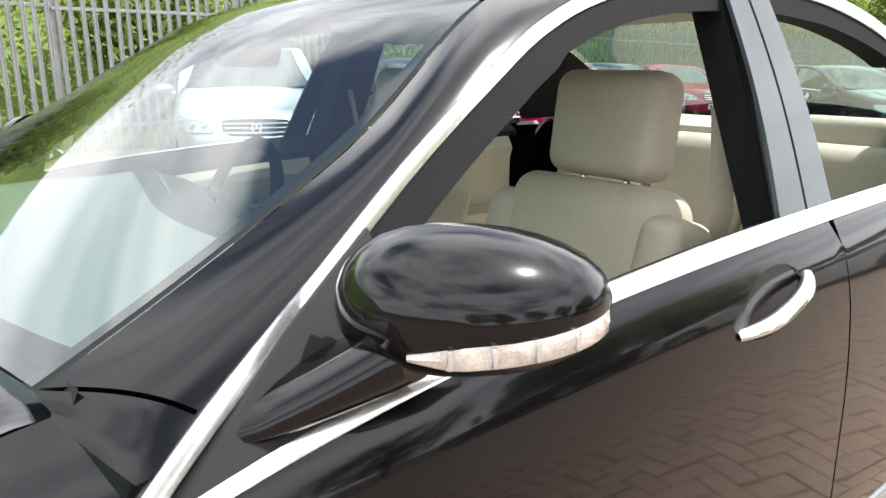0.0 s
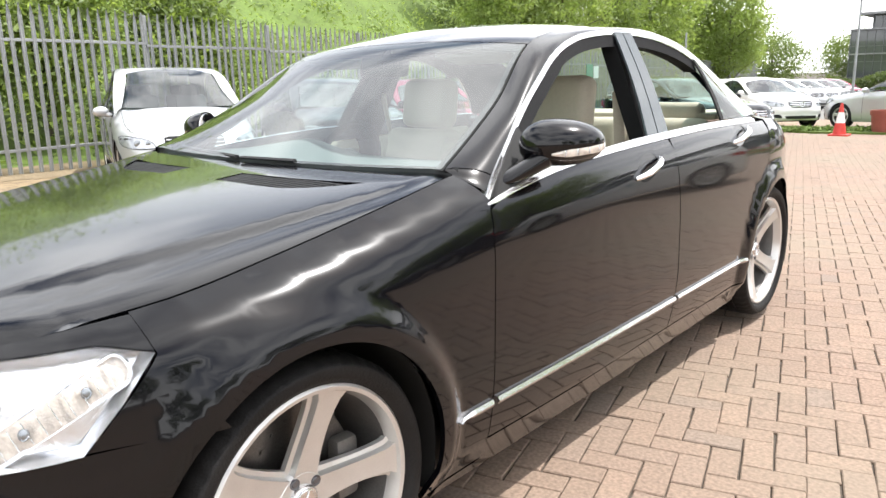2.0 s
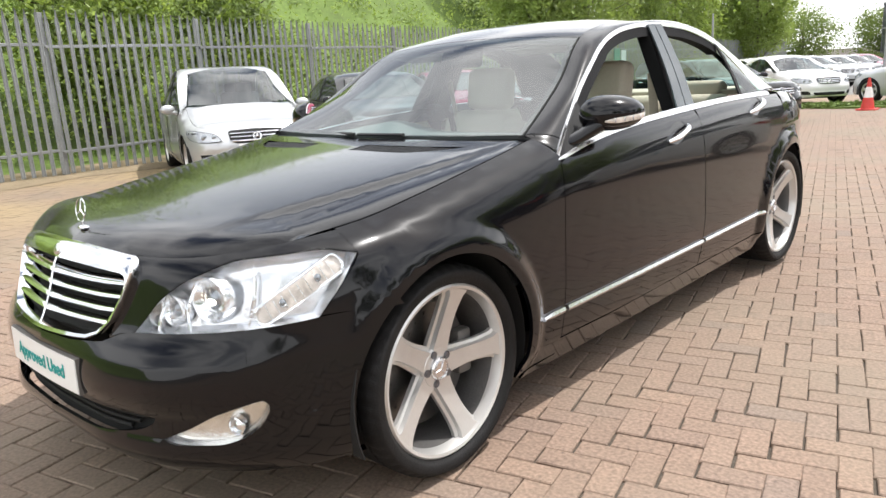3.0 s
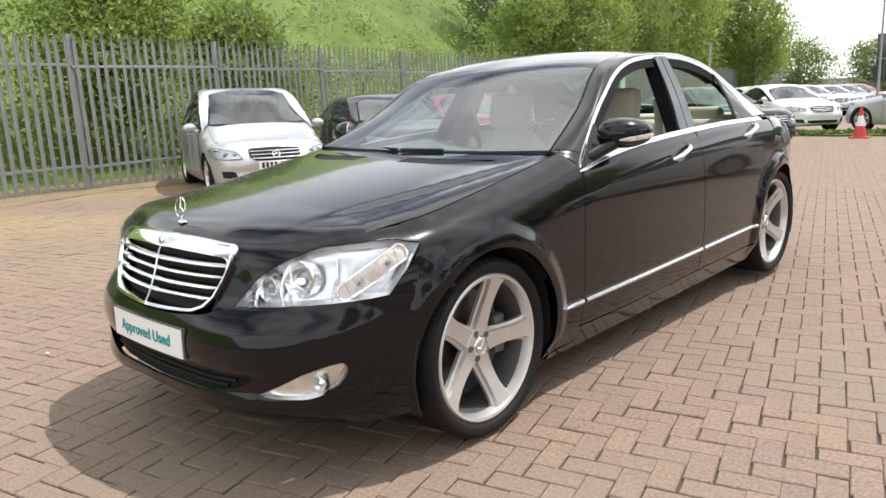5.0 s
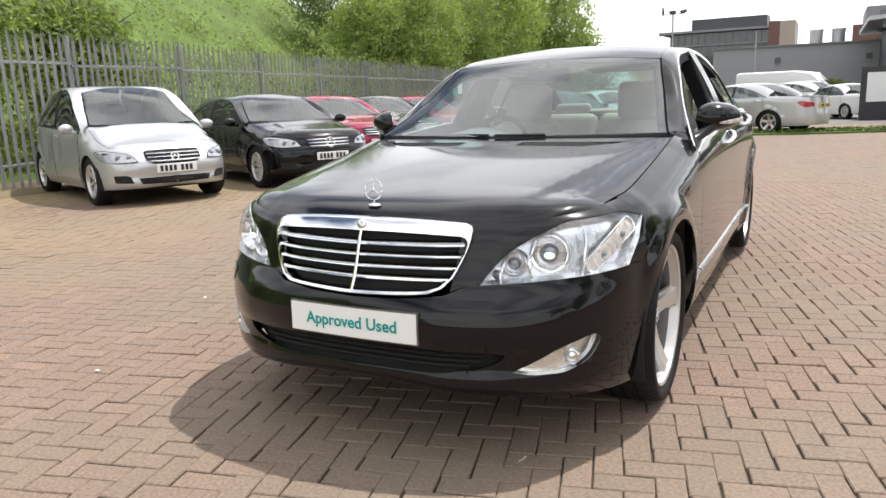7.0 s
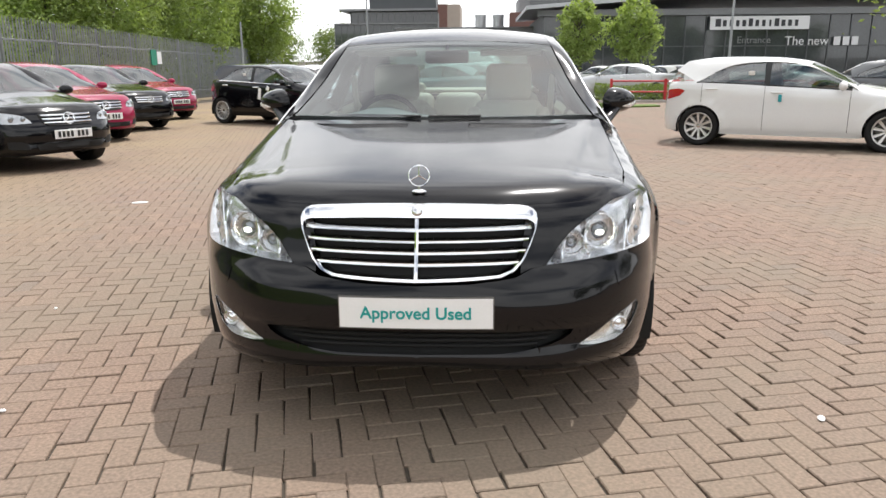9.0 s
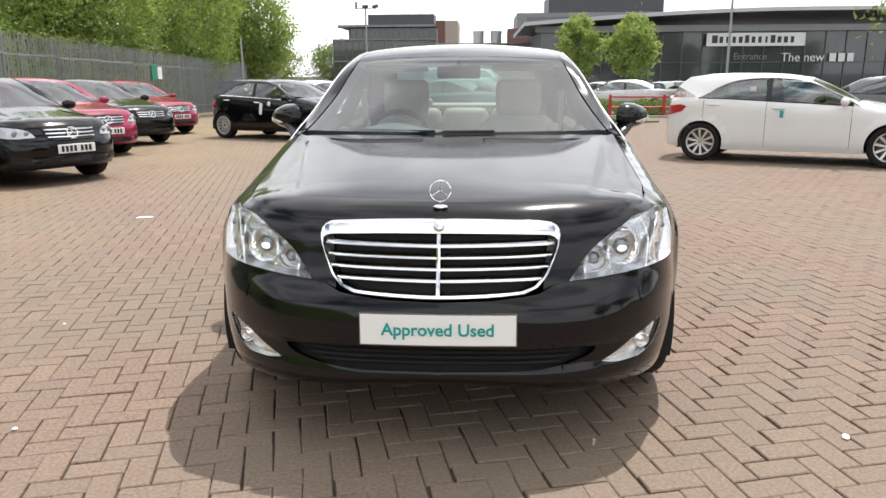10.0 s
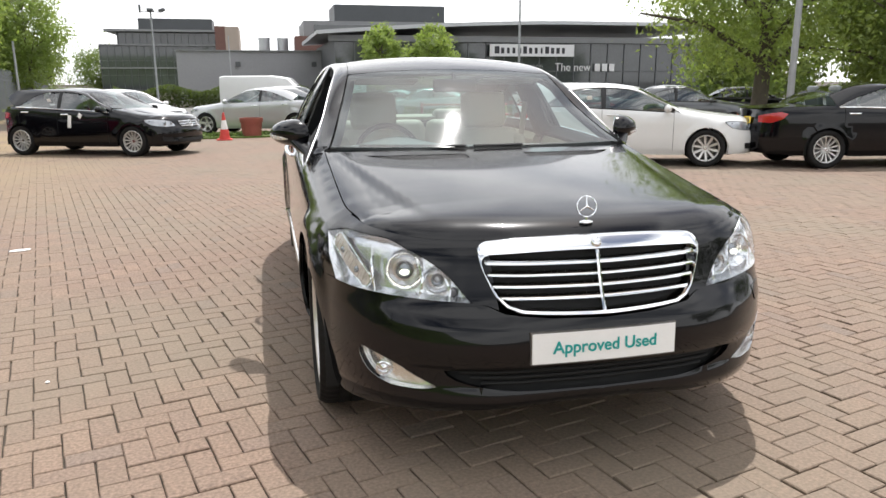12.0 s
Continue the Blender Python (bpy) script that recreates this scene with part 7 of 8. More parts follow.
P4 = np.stack([rng.uniform(-12.5, 3.0, 9000), rng.uniform(0, 1.6, 9000) + 59.0, rng.uniform(0, 1, 9000) ** 0.8 * 1.5], 1)
P4[:, 2] += fall(P4[:, 1]) + 0.18 * np.sin(P4[:, 0] * 1.3) * P4[:, 2]
leaves("far_hedge", P4, 0.13, M["leaf_dark"], label="dark green hedge along the far road", kind="stuff")["category"] = "hedge"

totem = tagged(new("totem_sign"), "black free-standing notice board with a white panel", "sign")
bpart("frame", totem, [((2.9, 30.0, gz(30) + 1.0), (1.1, 0.16, 2.0))], M["sign_dark"], "black frame")
bpart("panel", totem, [((2.95, 29.9, gz(30) + 1.25), (0.78, 0.05, 1.1))], M["sign_white"], "white panel")
flag = tagged(new("flag_sign"), "teal banner on a pole beside the trees", "banner")
bm = bmesh.new()
add_cyl(bm, (20.3, 13.6, gz(13)), (20.3, 13.6, gz(13) + 3.2), 0.03, n=8)
part("pole", bm, M["lamp_grey"], flag)
bpart("cloth", flag, [((20.65, 13.6, gz(13) + 2.2), (0.6, 0.02, 1.5))], M["teal"], "teal cloth")
fs = tagged(new("fence_sign"), "green notice board fixed on the fence", "sign")
bpart("board", fs, [((fence_x(24.0) + 0.12, 24.0, gz(24) + 1.75), (0.03, 0.45, 0.55))], mat("sign_green", (0.02, 0.22, 0.14), 0.5, vary=0.05, scale=3))
bpart("notice", fs, [((fence_x(24.6) + 0.12, 24.6, gz(25) + 1.75), (0.03, 0.35, 0.45))], M["sign_white"], "white notice")

# small litter on the blocks
for x, y, sx, sy, a in ((-3.12, 3.60, 0.085, 0.04, 20), (1.48, -0.64, 0.022, 0.014, 70), (-1.62, -0.72, 0.012, 0.009, 10), (-2.1, 0.45, 0.010, 0.010, 0)):
    bm = bmesh.new()
    add_ball(bm, (x, y, gz(y) + 0.006), (sx, sy, 0.006), Matrix.Rotation(radians(a), 4, "Z"), u=10, v=6)
    tagged(part("paper_scrap" if sx > 0.03 else "pebble", bm, M["paper"]), "crumpled white paper scrap on the paving" if sx > 0.03 else "small pale pebble lying on the paving", "litter" if sx > 0.03 else "pebble")

# ---------------- parked cars ----------------
def make_spec(wb, yf, yr, W, H, cowl, hdr_y, rr_y, end_y, end_z, belt0, belt1, hub=0.315, arch=0.345, hood_front=0.80, dlo_end=None, header=0.79):
    """Another car's skin, by stretching the saloon's lines between known stations."""
    h = HERO
    ym = pchip([-0.884, 0.0, 3.035, 4.215], [yf, 0.0, wb, yr])
    yc = pchip([0.0, 0.53, 1.20, 2.62, 3.45, 3.6], [cowl[0] - 0.5, cowl[0], hdr_y, rr_y, end_y, end_y + 0.1])
    zm = pchip([0.0, 0.35, 0.60, 0.82, 1.02, 1.24, 1.40, 1.506], [0.0, 0.34, 0.60, hood_front, cowl[1], cowl[1] + (H - cowl[1]) * (0.43 + 0.5 * (header - 0.79)), cowl[1] + (H - cowl[1]) * header, H])
    k = W / 0.935
    s = dict(h)
    s.update(wb=wb, arch=arch, hub=hub, W=W, flare=0.014, corner_y=float(ym(-0.44)), rear_corner_y=float(ym(3.75)), cowl_edge_y=cowl[0] + 0.10, bulge=(0.40 * k, 0.13, 0.008))
    s["plan"] = [(x * k, float(ym(y))) for x, y in h["plan"]]
    s["front"] = [(float(zm(z)), i) for z, i in h["front"]]
    s["front_side"] = [(float(zm(z)), i) for z, i in h["front_side"]]
    s["corner"] = [(float(zm(z)), i) for z, i in h["corner"]]
    s["rear"] = [(0.1, 0.12), (0.2, 0.05), (0.3, 0.01), (0.5, 0.0), (0.65, 0.03), (0.9, 0.08), (1.1, 0.12), (1.3, 0.2)]
    cy = cowl[0] + 0.12
    s["ztop"] = [(float(ym(y)), float(zm(z))) for y, z in h["ztop"] if y < -0.3] + [(0.0, hood_front + (cowl[1] - hood_front) * 0.42), (cy * 0.6, hood_front + (cowl[1] - hood_front) * 0.75), (cy, cowl[1] - 0.015), (cy + 0.3, belt0 + 0.05), (wb * 0.6, (belt0 + belt1) / 2 + 0.06), (wb, belt1 + 0.06), (yr, belt1 + 0.0)]
    s["hood"] = [(yf * 0.82, hood_front + 0.05), (yf * 0.5, hood_front + 0.085), (0.0, hood_front + (cowl[1] - hood_front) * 0.70), (cowl[0], cowl[1] + 0.005), (cowl[0] + 0.4, cowl[1] + 0.01)]
    C = [(float(yc(y)), float(zm(z))) for y, z in h["C"]]
    E = [(x * k, float(yc(y)), float(zm(z))) for x, y, z in h["E"]]
    t = [0, 0, 0, 0, 0, 0, 0.5, 1.0]
    C = [(y, z + (end_z - C[-1][1]) * u) for (y, z), u in zip(C, t)]
    E = [(x, y, z + (end_z - E[-1][2] - 0.01) * u) for (x, y, z), u in zip(E, t)]
    s["C"], s["E"] = C, E
    dle = dlo_end or end_y - 0.45
    yd = pchip([0.655, 1.50, 2.12, 2.90], [cowl[0] + 0.03, hdr_y + 0.28, (hdr_y + rr_y) / 2 + 0.1, dle])
    D = []
    for x, y, z in ((0.876, 0.650, 0.944), (0.868, 0.735, 1.010), (0.828, 0.99, 1.185), (0.772, 1.25, 1.318), (0.728, 1.50, 1.380), (0.705, 1.80, 1.394), (0.712, 2.12, 1.365), (0.745, 2.46, 1.275), (0.805, 2.74, 1.130), (0.848, 2.90, 1.050)):
        D.append([x * k, float(yd(y)), float(zm(z))])
    D[0][2], D[-1][2] = belt0 + 0.008, belt1
    D[1][2] = max(D[1][2], belt0 + 0.05)
    s["D"] = [tuple(d) for d in D]
    s["belt"] = [(cowl[0] - 0.1, belt0), (cowl[0] + 0.1, belt0 + 0.01), ((cowl[0] + dle) / 2, (belt0 + belt1) / 2 + 0.01), (dle, belt1), (dle + 0.5, belt1)]
    s["dle"] = dle
    return s


SHAPES = dict(
    compact=make_spec(2.568, -0.76, 3.09, 0.882, 1.600, (0.22, 1.03), 0.98, 2.80, 3.05, 1.02, 0.92, 1.04, hood_front=0.73, dlo_end=2.78, header=0.91),
    hatch=make_spec(2.699, -0.89, 3.40, 0.89, 1.433, (0.42, 0.985), 1.12, 2.98, 3.32, 1.06, 0.90, 1.02, hood_front=0.78, dlo_end=2.78),
    saloon=make_spec(2.76, -0.83, 3.80, 0.885, 1.447, (0.42, 0.985), 1.12, 2.35, 3.05, 1.03, 0.915, 0.98, hood_front=0.78, dlo_end=2.62),
    estate=make_spec(2.76, -0.83, 3.80, 0.885, 1.46, (0.42, 0.985), 1.12, 3.10, 3.66, 1.02, 0.915, 0.98, hood_front=0.78, dlo_end=3.35),
    coupe=make_spec(2.76, -0.86, 3.82, 0.893, 1.397, (0.45, 0.975), 1.22, 2.25, 3.15, 1.04, 0.92, 0.99, hood_front=0.77, dlo_end=2.62),
    large=make_spec(3.035, -0.85, 4.20, 0.935, 1.473, (0.53, 1.018), 1.20, 2.62, 3.45, 1.06, 0.955, 1.04, hood_front=0.82, hub=0.335, arch=0.365, dlo_end=2.95),
    offroad=make_spec(2.755, -0.85, 3.72, 0.92, 1.66, (0.42, 1.12), 1.05, 2.85, 3.55, 1.15, 1.05, 1.14, hood_front=0.90, hub=0.35, arch=0.38, dlo_end=3.2),
)


def build_car(shape, paint, where, theta, label, wheel="ten", rim_mat=None, roof_black=False, plate="front", detail=1, category="car", group="", chrome_belt=False):
    car = tagged(new("parked_car"), label, category, group)
    sp = SHAPES[shape]
    S = Shell(sp)
    pm = M[paint]
    P, PX = (lambda y, z: (S.py(y), z)), (lambda x, z: (S.px(x), z))
    hub, R, wb, W = sp["hub"], sp["arch"], sp["wb"], sp["W"]
    k = W / 0.935
    dle = sp["dle"]
    bl = lambda y: float(S.belt(y))
    res = 0.09
    zf = sp["ztop"][0][1]
    # skirt with both wheel arches
    out = [(0.0, 0.24), P(-R - 0.02, 0.22)] + [P(y, z) for y, z in arc(0, hub, R, 198, -18, 18)] + [P(R + 0.03, 0.20), P(wb - R - 0.03, 0.20)] + [P(y, z) for y, z in arc(wb, hub, R, 198, -18, 18)] + [P(wb + R + 0.02, 0.22), (S.len, 0.26)]
    zr = float(S.zt(S.len)) - 0.03
    out += [(S.len, zr)] + [(p, float(S.zt(p)) - 0.04) for p in np.linspace(S.len * 0.97, S.py(dle + 0.02), 12)]
    out += [P(y, bl(y)) for y in np.linspace(dle, sp["cowl_edge_y"] + 0.02, 16)]
    out += [(p, float(S.zt(p)) - 0.001) for p in np.linspace(S.p_cowl, 0, 36)]
    panel("body", out, S.wrap, pm, car, res=res, step=0.05, both=True, lip=0.015)
    e = S.wrap(np.linspace(0, S.p_cowl, 40), S.zt(np.linspace(0, S.p_cowl, 40)))
    c0 = sp["C"][0]
    xw = e[-1][0]
    cowl_ = curve([(xw, e[-1][1]), (xw * 0.7, c0[0] + 0.04), (0, c0[0] - 0.03)], 10)
    panel("bonnet", [(x - 0.003, y) for x, y in e[:, :2]] + [tuple(c) for c in cowl_[1:]], S.bonnet, pm, car, res=0.07, step=0.05, both=True, lip=0.01)
    t = np.linspace(0, 1, 200)
    q_h = float(np.interp(sp["C"][2][0], S.C[:, 0], t))
    q_r = float(np.interp(sp["C"][5][0], S.C[:, 0], t))
    quad = lambda a, b, f0, f1: [(q_, f0) for q_ in np.linspace(a, b, 9)] + [(b, f) for f in np.linspace(f0, f1, 7)[1:]] + [(q_, f1) for q_ in np.linspace(b, a, 9)[1:]] + [(a, f) for f in np.linspace(f1, f0, 7)[1:-1]]
    gl = M["car_glass"]
    w_ = panel("windscreen", quad(0.0, q_h, -0.97, 0.97), S.strip, gl, car, res=0.1, lip=0, label="dark windscreen reflecting the sky")[0]
    panel("roof", quad(q_h, q_r, -1.0, 1.0), S.strip, M["black_paint"] if roof_black else pm, car, res=0.09, lip=0.01)
    panel("rear_window", quad(q_r, 1.0, -0.94, 0.94), S.strip, gl, car, res=0.1, lip=0)
    panel("roof_rail", quad(0.0, 1.0, 0.0, 1.0), S.rail, pm, car, res=0.06, lip=0.01, mirror=True)
    # deck or tail behind the cabin
    y0 = sp["C"][-1][0]
    ys_ = np.linspace(dle, S.cy[-1] - 0.10, 10)
    rx = S.wrap(S.py(ys_), S.zt(S.py(ys_)) - 0.04)
    def deck(x, y):
        e_ = S.wrap(S.py(y), S.zt(S.py(y)) - 0.04)
        zc = pchip([dle - 0.5, y0, S.cy[-1]], [sp["C"][-1][1] + 0.05, sp["C"][-1][1], float(S.zt(S.len)) - 0.03])(y)
        return np.stack([x, y, zc + (e_[..., 2] - zc) * np.clip(np.abs(x) / (e_[..., 0] + 1e-6), 0, 1.05) ** 3], -1)
    panel("boot_deck", [(0, y0 - 0.05), (0.66 * k, y0 - 0.08), (0.80 * k, dle)] + [(x - 0.002, y) for x, y in zip(rx[1:, 0], ys_[1:])] + [(0, S.cy[-1] - 0.06)], deck, pm, car, res=0.12, both=True, lip=0)
    # side glass, pillar, trim
    ym_ = (sp["cowl_edge_y"] + dle) / 2 + 0.06
    ya = sp["cowl_edge_y"] + 0.06
    for a, b in ((ya, ym_ - 0.035), (ym_ + 0.035, dle - 0.06)):
        poly = [(a, 0.03), (b, 0.03), (b, 0.93), (a + (0.03 if a > 1 else 0.0), 0.93)]
        panel("side_window", poly, lambda y, u: S.glassside(y, u) - np.array([0.006, 0, 0]), gl, car, res=0.1, lip=0, mirror=True, label="dark tinted side window")
    panel("door_pillar", [(ym_ - 0.04, 0.0), (ym_ + 0.04, 0.0), (ym_ + 0.05, 1.0), (ym_ - 0.03, 1.0)], S.glassside, M["black_plastic"], car, res=0.08, lip=0.004, mirror=True)
    for sg in (1, -1):
        bm = bmesh.new()
        yy = np.linspace(ya - 0.05, dle, 14)
        add_tube(bm, [S.wrap(np.array([S.py(y)]), np.array([bl(y)]))[0] * (sg, 1, 1) for y in yy], 0.011, 6)
        part("belt_trim", bm, M["chrome"] if chrome_belt else M["black_plastic"], car)
        # door gaps
        for y in (sp["cowl_edge_y"] + 0.02, ym_ + 0.02, dle - 0.10):
            zt_ = bl(y) - 0.02
            lo_ = 0.28 if abs(y - wb) > R + 0.02 else hub + math.sqrt(max(0.0, (R + 0.05) ** 2 - (y - wb) ** 2))
            bm = bmesh.new()
            add_tube(bm, [S.wrap(np.array([S.py(y)]), np.array([z]), 0.0)[0] * (sg, 1, 1) for z in np.linspace(lo_, zt_, 8)], 0.0035, 5)
            part("door_gap", bm, M["gap"], car)
        for y in (ym_ - 0.16, dle - 0.26):
            z = bl(y) - 0.10
            c_ = S.wrap(np.array([S.py(y)]), np.array([z]))[0]
            bm = bmesh.new()
            add_tube(bm, [(sg * (c_[0] + 0.022 - 0.02 * abs(u) ** 2.5), y + 0.09 * u, z) for u in np.linspace(-1, 1, 9)], 0.013, 6)
            part("door_handle", bm, M["chrome"] if chrome_belt else pm, car)
        # mirror
        bm = bmesh.new()
        yM, zM = ya + 0.07, bl(ya) + 0.06
        add_ball(bm, (sg * (W + 0.085), yM, zM), (0.105, 0.06, 0.068), Matrix.Rotation(radians(-14 * sg), 4, "Z"), u=14, v=9)
        add_cyl(bm, (sg * (W - 0.04), yM + 0.01, zM - 0.05), (sg * (W + 0.05), yM, zM - 0.03), 0.03, n=8)
        part("wing_mirror", bm, pm, car)
        # lamps
        f0 = lambda p, z, o=0.0: S.wrap(p, z, o) * (sg, 1, 1)
        yc_ = sp["corner_y"]
        lz = zf - 0.03
        lamp = [PX(0.50 * k, lz - 0.125), PX(0.70 * k, lz - 0.135), P(yc_, lz - 0.10), P(yc_ + 0.14, lz - 0.005), P(yc_ + 0.02, lz + 0.012), PX(0.70 * k, lz - 0.015), PX(0.57 * k, lz - 0.055)]
        lamp = curve(lamp + [lamp[0]], 26)[:-1]
        lm = lamp.mean(0)
        panel("lamp_seal", lm + (lamp - lm) * (1.05, 1.10), lambda p, z: f0(p, z, 0.003), M["gap"], car, res=0.05, lip=0.003)
        hl = panel("headlight", lamp, lambda p, z: f0(p, z, 0.006), M["car_lamp"], car, res=0.05, lip=0.006, label="clear headlight")[0]
        for x, rr in ((0.60 * k, 0.036), (0.72 * k, 0.045)):
            c_ = f0(np.array([S.px(x)]), np.array([lz - 0.075]), 0.004)[0]
            bm = bmesh.new()
            add_ball(bm, c_, (rr, 0.016, rr), u=14, v=8)
            part("lamp_lens", bm, M["projector"], hl)
        fog_ = [PX(0.56 * k, 0.30), PX(0.76 * k, 0.31), PX(0.77 * k, 0.40), PX(0.60 * k, 0.40)]
        panel("fog_recess", fog_, lambda p, z: f0(p, z, 0.004), M["gap"], car, res=0.06, lip=0.004)
        # tail lights
        p9 = S.len
        tl = [(S.py(S.cy[-1] - 0.44), 0.885), (S.py(S.cy[-1] - 0.36), 0.80), (p9 - 0.72 * k, 0.74), (p9 - 0.46 * k, 0.75), (p9 - 0.44 * k, 0.85), (p9 - 0.70 * k, 0.895), (S.py(S.cy[-1] - 0.34), 0.915)]
        panel("tail_light", tl, lambda p, z: f0(p, z, 0.006), M["tail_red"], car, res=0.08, lip=0.006, label="red tail light")
    # grille, intake, plate
    gz0, gz1 = zf - 0.195, zf - 0.035
    gl_ = [(0.0, gz0 - 0.005), PX(0.30 * k, gz0 + 0.005), PX(0.385 * k, gz0 + 0.06), PX(0.405 * k, gz1 - 0.01), PX(0.36 * k, gz1 + 0.008), (0.0, gz1 + 0.02)]
    panel("grille", gl_, lambda p, z: S.wrap(p, z, 0.008), M["gap"], car, res=0.07, both=True, lip=0.008, label="black grille with chrome slats")
    for j in range(3):
        z = gz0 + 0.035 + j * 0.046
        pp_ = np.linspace(-S.px((0.35 + 0.015 * j) * k), S.px((0.35 + 0.015 * j) * k), 16)
        bm = bmesh.new()
        add_tube(bm, S.wrap(pp_, np.full(16, z), 0.014), 0.0115, 6)
        part("grille_slat", bm, M["chrome"] if paint != "silver_paint" else M["satin"], car)
    bm = bmesh.new()
    c_ = S.wrap(np.array([0.0]), np.array([gz0 + 0.082]), 0.03)[0]
    emblem(bm, c_, 0.072 if shape != "compact" else 0.05, Matrix.Rotation(radians(-14), 3, "X"), tube=0.008)
    part("badge", bm, M["chrome"], car, "chrome ring badge")
    intake = [(0.0, 0.275), PX(0.46 * k, 0.285), PX(0.50 * k, 0.36), (0.0, 0.37)]
    panel("lower_intake", intake, lambda p, z: S.wrap(p, z, 0.004), M["gap"], car, res=0.08, both=True, lip=0.004)
    for which, p_, y_, mt in (("front", 0.0, -1, "board_white"), ("rear", S.len, 1, "plate_yellow")):
        if plate not in (which, "both"):
            continue
        c_ = S.wrap(np.array([p_]), np.array([0.47 if which == "front" else 0.78]), 0.02)[0]
        pl = new("number_plate")
        pl.parent = car
        bm = bmesh.new()
        add_box(bm, c_, (0.52, 0.012, 0.111), bevel=0.004, seg=1)
        part("plate_board", bm, M[mt], pl, "white plate" if which == "front" else "yellow plate")
        for j in range(7):
            bm = bmesh.new()
            add_box(bm, (c_[0] - 0.20 + 0.058 * j + (0.035 if j > 3 else 0), c_[1] + 0.008 * y_, c_[2]), (0.036, 0.003, 0.074))
            part("plate_bar", bm, M["plate_ink"], pl)
    # cabin floor, dash and seats
    bm = bmesh.new()
    y1_ = dle + 0.1
    add_box(bm, (0, (c0[0] + y1_) / 2 + 0.1, 0.62), (1.42 * k, y1_ - c0[0] - 0.1, 0.50), bevel=0.05)
    part("cabin", bm, M["dark_trim"], car)
    for x in (-0.36, 0.36):
        for yy_ in (sp["C"][2][0] + 0.55, dle - 0.25):
            bm = bmesh.new()
            add_box(bm, (x * k, yy_, 0.98), (0.44, 0.13, 0.42), Matrix.Rotation(radians(-14), 4, "X"), bevel=0.05, seg=2)
            add_box(bm, (x * k, yy_ + 0.06, 1.25 if shape != "offroad" else 1.38), (0.27, 0.10, 0.17), bevel=0.04, seg=2)
            part("seat", bm, M["dash"], car)
    bm = bmesh.new()
    add_box(bm, (0, wb / 2, 0.27), (1.2 * k, wb + 0.9, 0.16), bevel=0.03)
    part("underbody", bm, M["gap"], car)
    # wheels
    wr = hub
    for sg in (1, -1):
        for y in (0.0, wb):
            make_wheel(car, (sg * (W - 0.125), y, hub), wr, 0.21, wr * 0.71, wheel, sg, False, rim_mat)
            bm = bmesh.new()
            rows = []
            for a in np.linspace(-15, 195, 12):
                c__, s__ = math.cos(radians(a)), math.sin(radians(a))
                rows.append([(sg * (W - 0.03), y + (R + 0.01) * c__, hub + (R + 0.01) * s__), (sg * (W - 0.34), y + (R + 0.01) * c__, hub + (R + 0.01) * s__), (sg * (W - 0.34), y + (R + 0.02) * c__, hub + (R + 0.02) * s__), (sg * (W - 0.03), y + (R + 0.015) * c__, hub + (R + 0.015) * s__)])
            add_loft(bm, rows)
            part("arch_liner", bm, M["gap"], car)
    x, y = where
    car.matrix_world = place_car(x, y, theta)
    return car


def place_car(x, y, theta):
    return Matrix.Translation((x, y, gz(y))) @ Matrix.Rotation(math.atan(0.0155) * -1.0, 4, "X") @ Matrix.Rotation(radians(theta), 4, "Z")


M["car_lamp"] = mat("car_lamp", (0.42, 0.44, 0.46), 0.12, metal=0.5, coat=1.0, vary=0.25, scale=14, bump=0.2, bscale=50)

silver_small = build_car("compact", "silver_paint", (-6.78, 4.22), 68.5, "small silver hatchback parked nose-out at the fence", wheel="seven")
estate_black = build_car("estate", "black_paint", (-5.86, 6.40), 64, "black estate car parked nose-out at the fence", wheel="ten")
saloon_red = build_car("saloon", "red_paint", (-7.20, 9.95), 63, "red saloon parked nose-out at the fence", wheel="ten", plate="front")
saloon_black = build_car("saloon", "black_paint", (-7.65, 12.7), 63, "black saloon parked nose-out at the fence", wheel="ten", plate="")
saloon_red_b = copy_thing(saloon_red, place_car(-8.5, 16.25, 63))
saloon_red_b["label"] = "red saloon farther along the fence row"
hatch_black = build_car("hatch", "black_paint", (-3.40, 14.12), 64, "black hatchback with paper tag on its door", wheel="multi", plate="", chrome_belt=True)
hatch_white = build_car("hatch", "white_paint", (6.50, 8.75), 63.5, "white hatchback standing across the yard", wheel="ten", plate="", rim_mat=M["rim"])
coupe_black = build_car("coupe", "black_paint", (10.65, 7.45), 79, "black coupe with chrome window line, seen from behind", wheel="multi", plate="rear", chrome_belt=True)
large_silver = build_car("large", "silver_paint", (-2.5, 22.3), 244, "silver saloon behind the verge, seen from its tail", wheel="five", plate="rear", chrome_belt=True)
saloon_white = build_car("saloon", "white_paint", (-4.3, 21.3), 50, "white saloon parked behind the traffic cone", wheel="ten", plate="")
saloon_grey = build_car("saloon", "grey_paint", (12.5, 16.6), 62, "dark grey saloon behind the white hatchback", wheel="ten", plate="")
saloon_taupe = copy_thing(large_silver, place_car(4.2, 29.0, 262))
saloon_taupe["label"] = "silver saloon parked along the far road"
offroad_white = build_car("offroad", "white_paint", (13.0, 27.5), 60, "white off-roader behind the railing", wheel="ten", plate="")
hatch_blue = build_car("hatch", "blue_paint", (11.0, 40.0), 150, "blue hatchback in front of the showroom", wheel="ten", plate="")
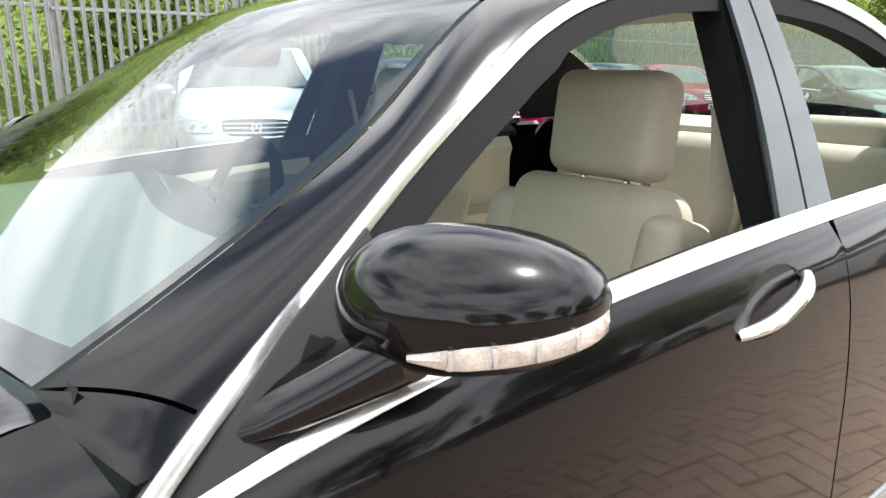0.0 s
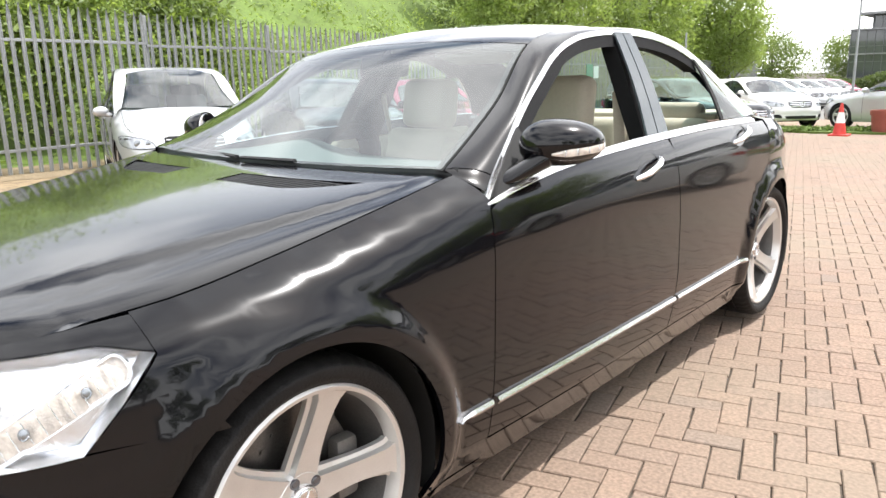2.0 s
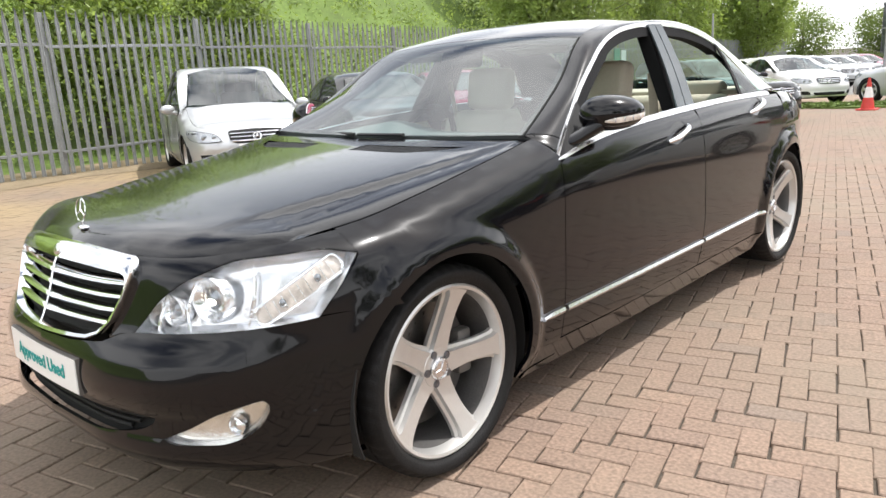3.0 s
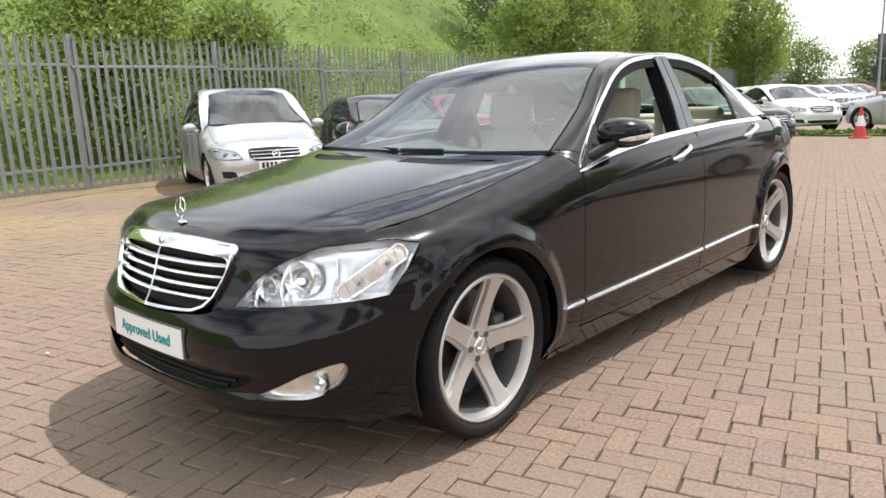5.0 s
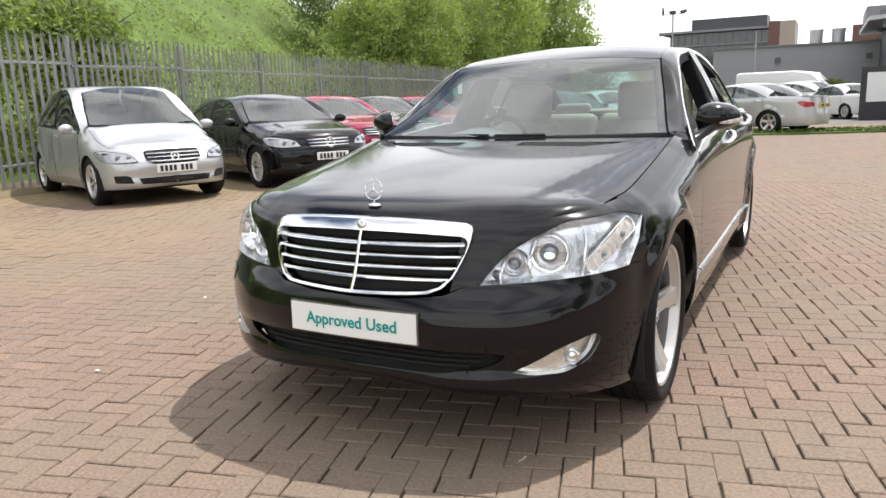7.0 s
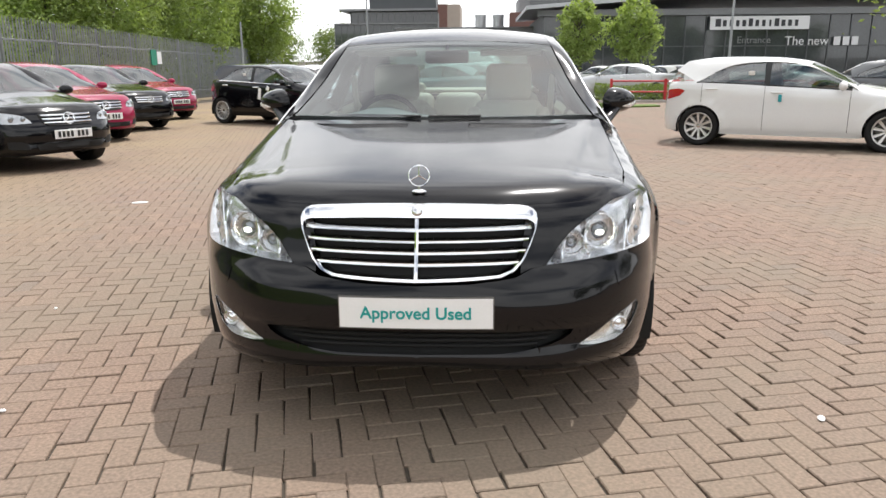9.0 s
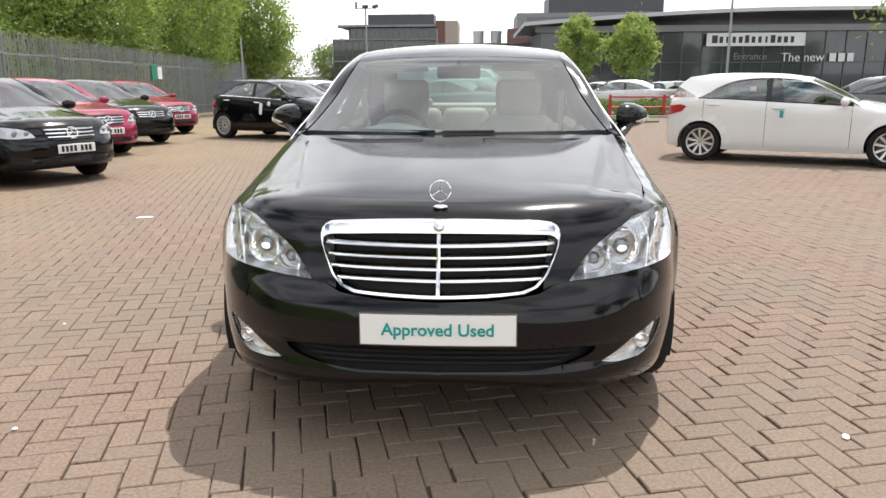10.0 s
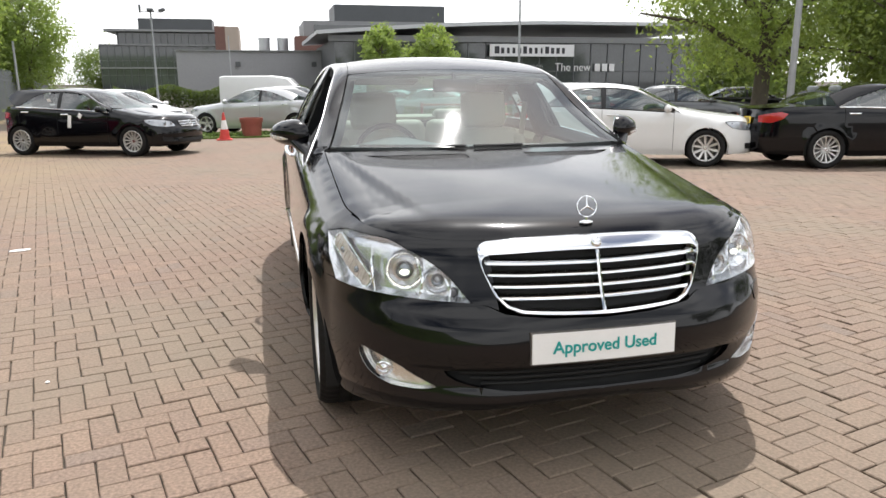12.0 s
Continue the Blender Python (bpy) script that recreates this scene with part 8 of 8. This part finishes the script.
for shape, x, y, th, lab in ((hatch_white, 9.0, 37.5, 200, "white hatchback near the showroom"), (saloon_white, -7.0, 27.0, 52, "white saloon in the far row"), (saloon_black, -7.6, 30.5, 52, "black saloon in the far row"), (large_silver, -7.4, 35.0, 60, "silver saloon in the far row"),
                            (saloon_white, -7.7, 39.0, 55, "white saloon in the far row"), (saloon_grey, -7.9, 43.0, 55, "grey saloon in the far row"), (saloon_red, -8.2, 47.0, 55, "dark red saloon in the far row"), (saloon_white, 1.0, 34.0, 215, "white saloon on the far road"), (offroad_white, -1.6, 38.0, 240, "white off-roader on the far road"), (hatch_white, 16.0, 31.0, 70, "white hatchback behind the hedge"), (saloon_grey, -1.0, 44.0, 250, "dark saloon on the far road"), (saloon_black, 20.0, 24.0, 70, "black saloon behind the trees"), (saloon_white, 5.6, 44.0, 250, "white saloon before the showroom"), (saloon_black, 8.0, 45.0, 250, "black saloon before the showroom")):
    c = copy_thing(shape, place_car(x, y, th))
    c["label"] = lab
    c["group"] = "parked cars in the distance"

# paper tags on the black hatchback's handles, a sticker on the white one
for car_, y, z, h in ((hatch_black, 1.42, 0.72, 0.26), (hatch_black, 1.16, 0.84, 0.10)):
    bm = bmesh.new()
    add_box(bm, (-0.905, y, z), (0.006, 0.085, h), Matrix.Rotation(radians(8 if h > 0.2 else 35), 4, "X"), bevel=0.002)
    part("paper_tag", bm, M["paper"], car_, "white paper tag")
bm = bmesh.new()
add_box(bm, (-0.905, 1.50, 0.78), (0.006, 0.05, 0.11), bevel=0.002)
part("door_guard", bm, M["teal"], hatch_white, "small teal door guard")
for car_ in (hatch_white, hatch_black):
    bm = bmesh.new()
    add_box(bm, (-0.80, 1.95, 1.16), (0.006, 0.09, 0.07), Matrix.Rotation(radians(-22), 4, "Y"), bevel=0.002)
    part("window_label", bm, M["paper"], car_, "white window label")

# white van beyond the silver saloon
van = tagged(new("van"), "plain white panel van on the far road", "van")
bm = bmesh.new()
rows = []
for y, z0, z1, w in ((0.0, 0.35, 1.05, 0.90), (0.25, 0.32, 1.20, 0.97), (0.9, 0.30, 1.75, 0.99), (1.35, 0.30, 2.20, 0.99), (2.2, 0.30, 2.32, 0.99), (5.2, 0.30, 2.32, 0.99), (5.4, 0.35, 2.26, 0.97)):
    rows.append([(-w, y, z0), (-w, y, z1 * 0.72), (-w * 0.90, y, z1 * 0.97), (-w * 0.80, y, z1), (w * 0.80, y, z1), (w * 0.90, y, z1 * 0.97), (w, y, z1 * 0.72), (w, y, z0)])
add_loft(bm, rows)
part("body", bm, M["white_paint"], van)
for sg in (1, -1):
    bm = bmesh.new()
    add_box(bm, (sg * 0.965, 1.35, 1.40), (0.03, 0.75, 0.48), Matrix.Rotation(radians(8 * sg), 4, "Y"), bevel=0.01)
    part("side_window", bm, M["facade_glass"], van, "dark side window")
    for y in (0.85, 4.2):
        make_wheel(van, (sg * 0.88, y, 0.33), 0.33, 0.2, 0.2, "ten", sg, False)
bm = bmesh.new()
add_box(bm, (0, 0.62, 1.50), (1.5, 0.03, 0.72), Matrix.Rotation(radians(-48), 4, "X"), bevel=0.01)
part("windscreen", bm, M["facade_glass"], van, "dark windscreen")
van.matrix_world = place_car(1.8, 43.5, 75)

# ---------------- single paving blocks, nearest the camera's way ----------------
tv, tf = block_mesh(np.zeros(1), np.zeros(1), np.zeros(1), True)
tv[:, 2] -= tv[0, 2]
block = bpy.data.meshes.new("paving_block")
block.from_pydata([tuple(map(float, v)) for v in tv], [], [tuple(int(i) for i in f) for f in tf])
block.materials.append(M["paving"])
for area in SINGLE:
    for x, y, a in zip(*block_list(*area)):
        o = new("paving_block", block)
        o.parent = pavement
        o.matrix_basis = Matrix.Translation((x + rng.normal(0, 0.0008), y + rng.normal(0, 0.0008), gz(y) + rng.normal(0, 0.0014))) @ Matrix.Rotation(a + rng.normal(0, 0.01), 4, "Z") @ Matrix.Rotation(rng.normal(0, 0.007), 4, "X") @ Matrix.Rotation(rng.normal(0, 0.007), 4, "Y")
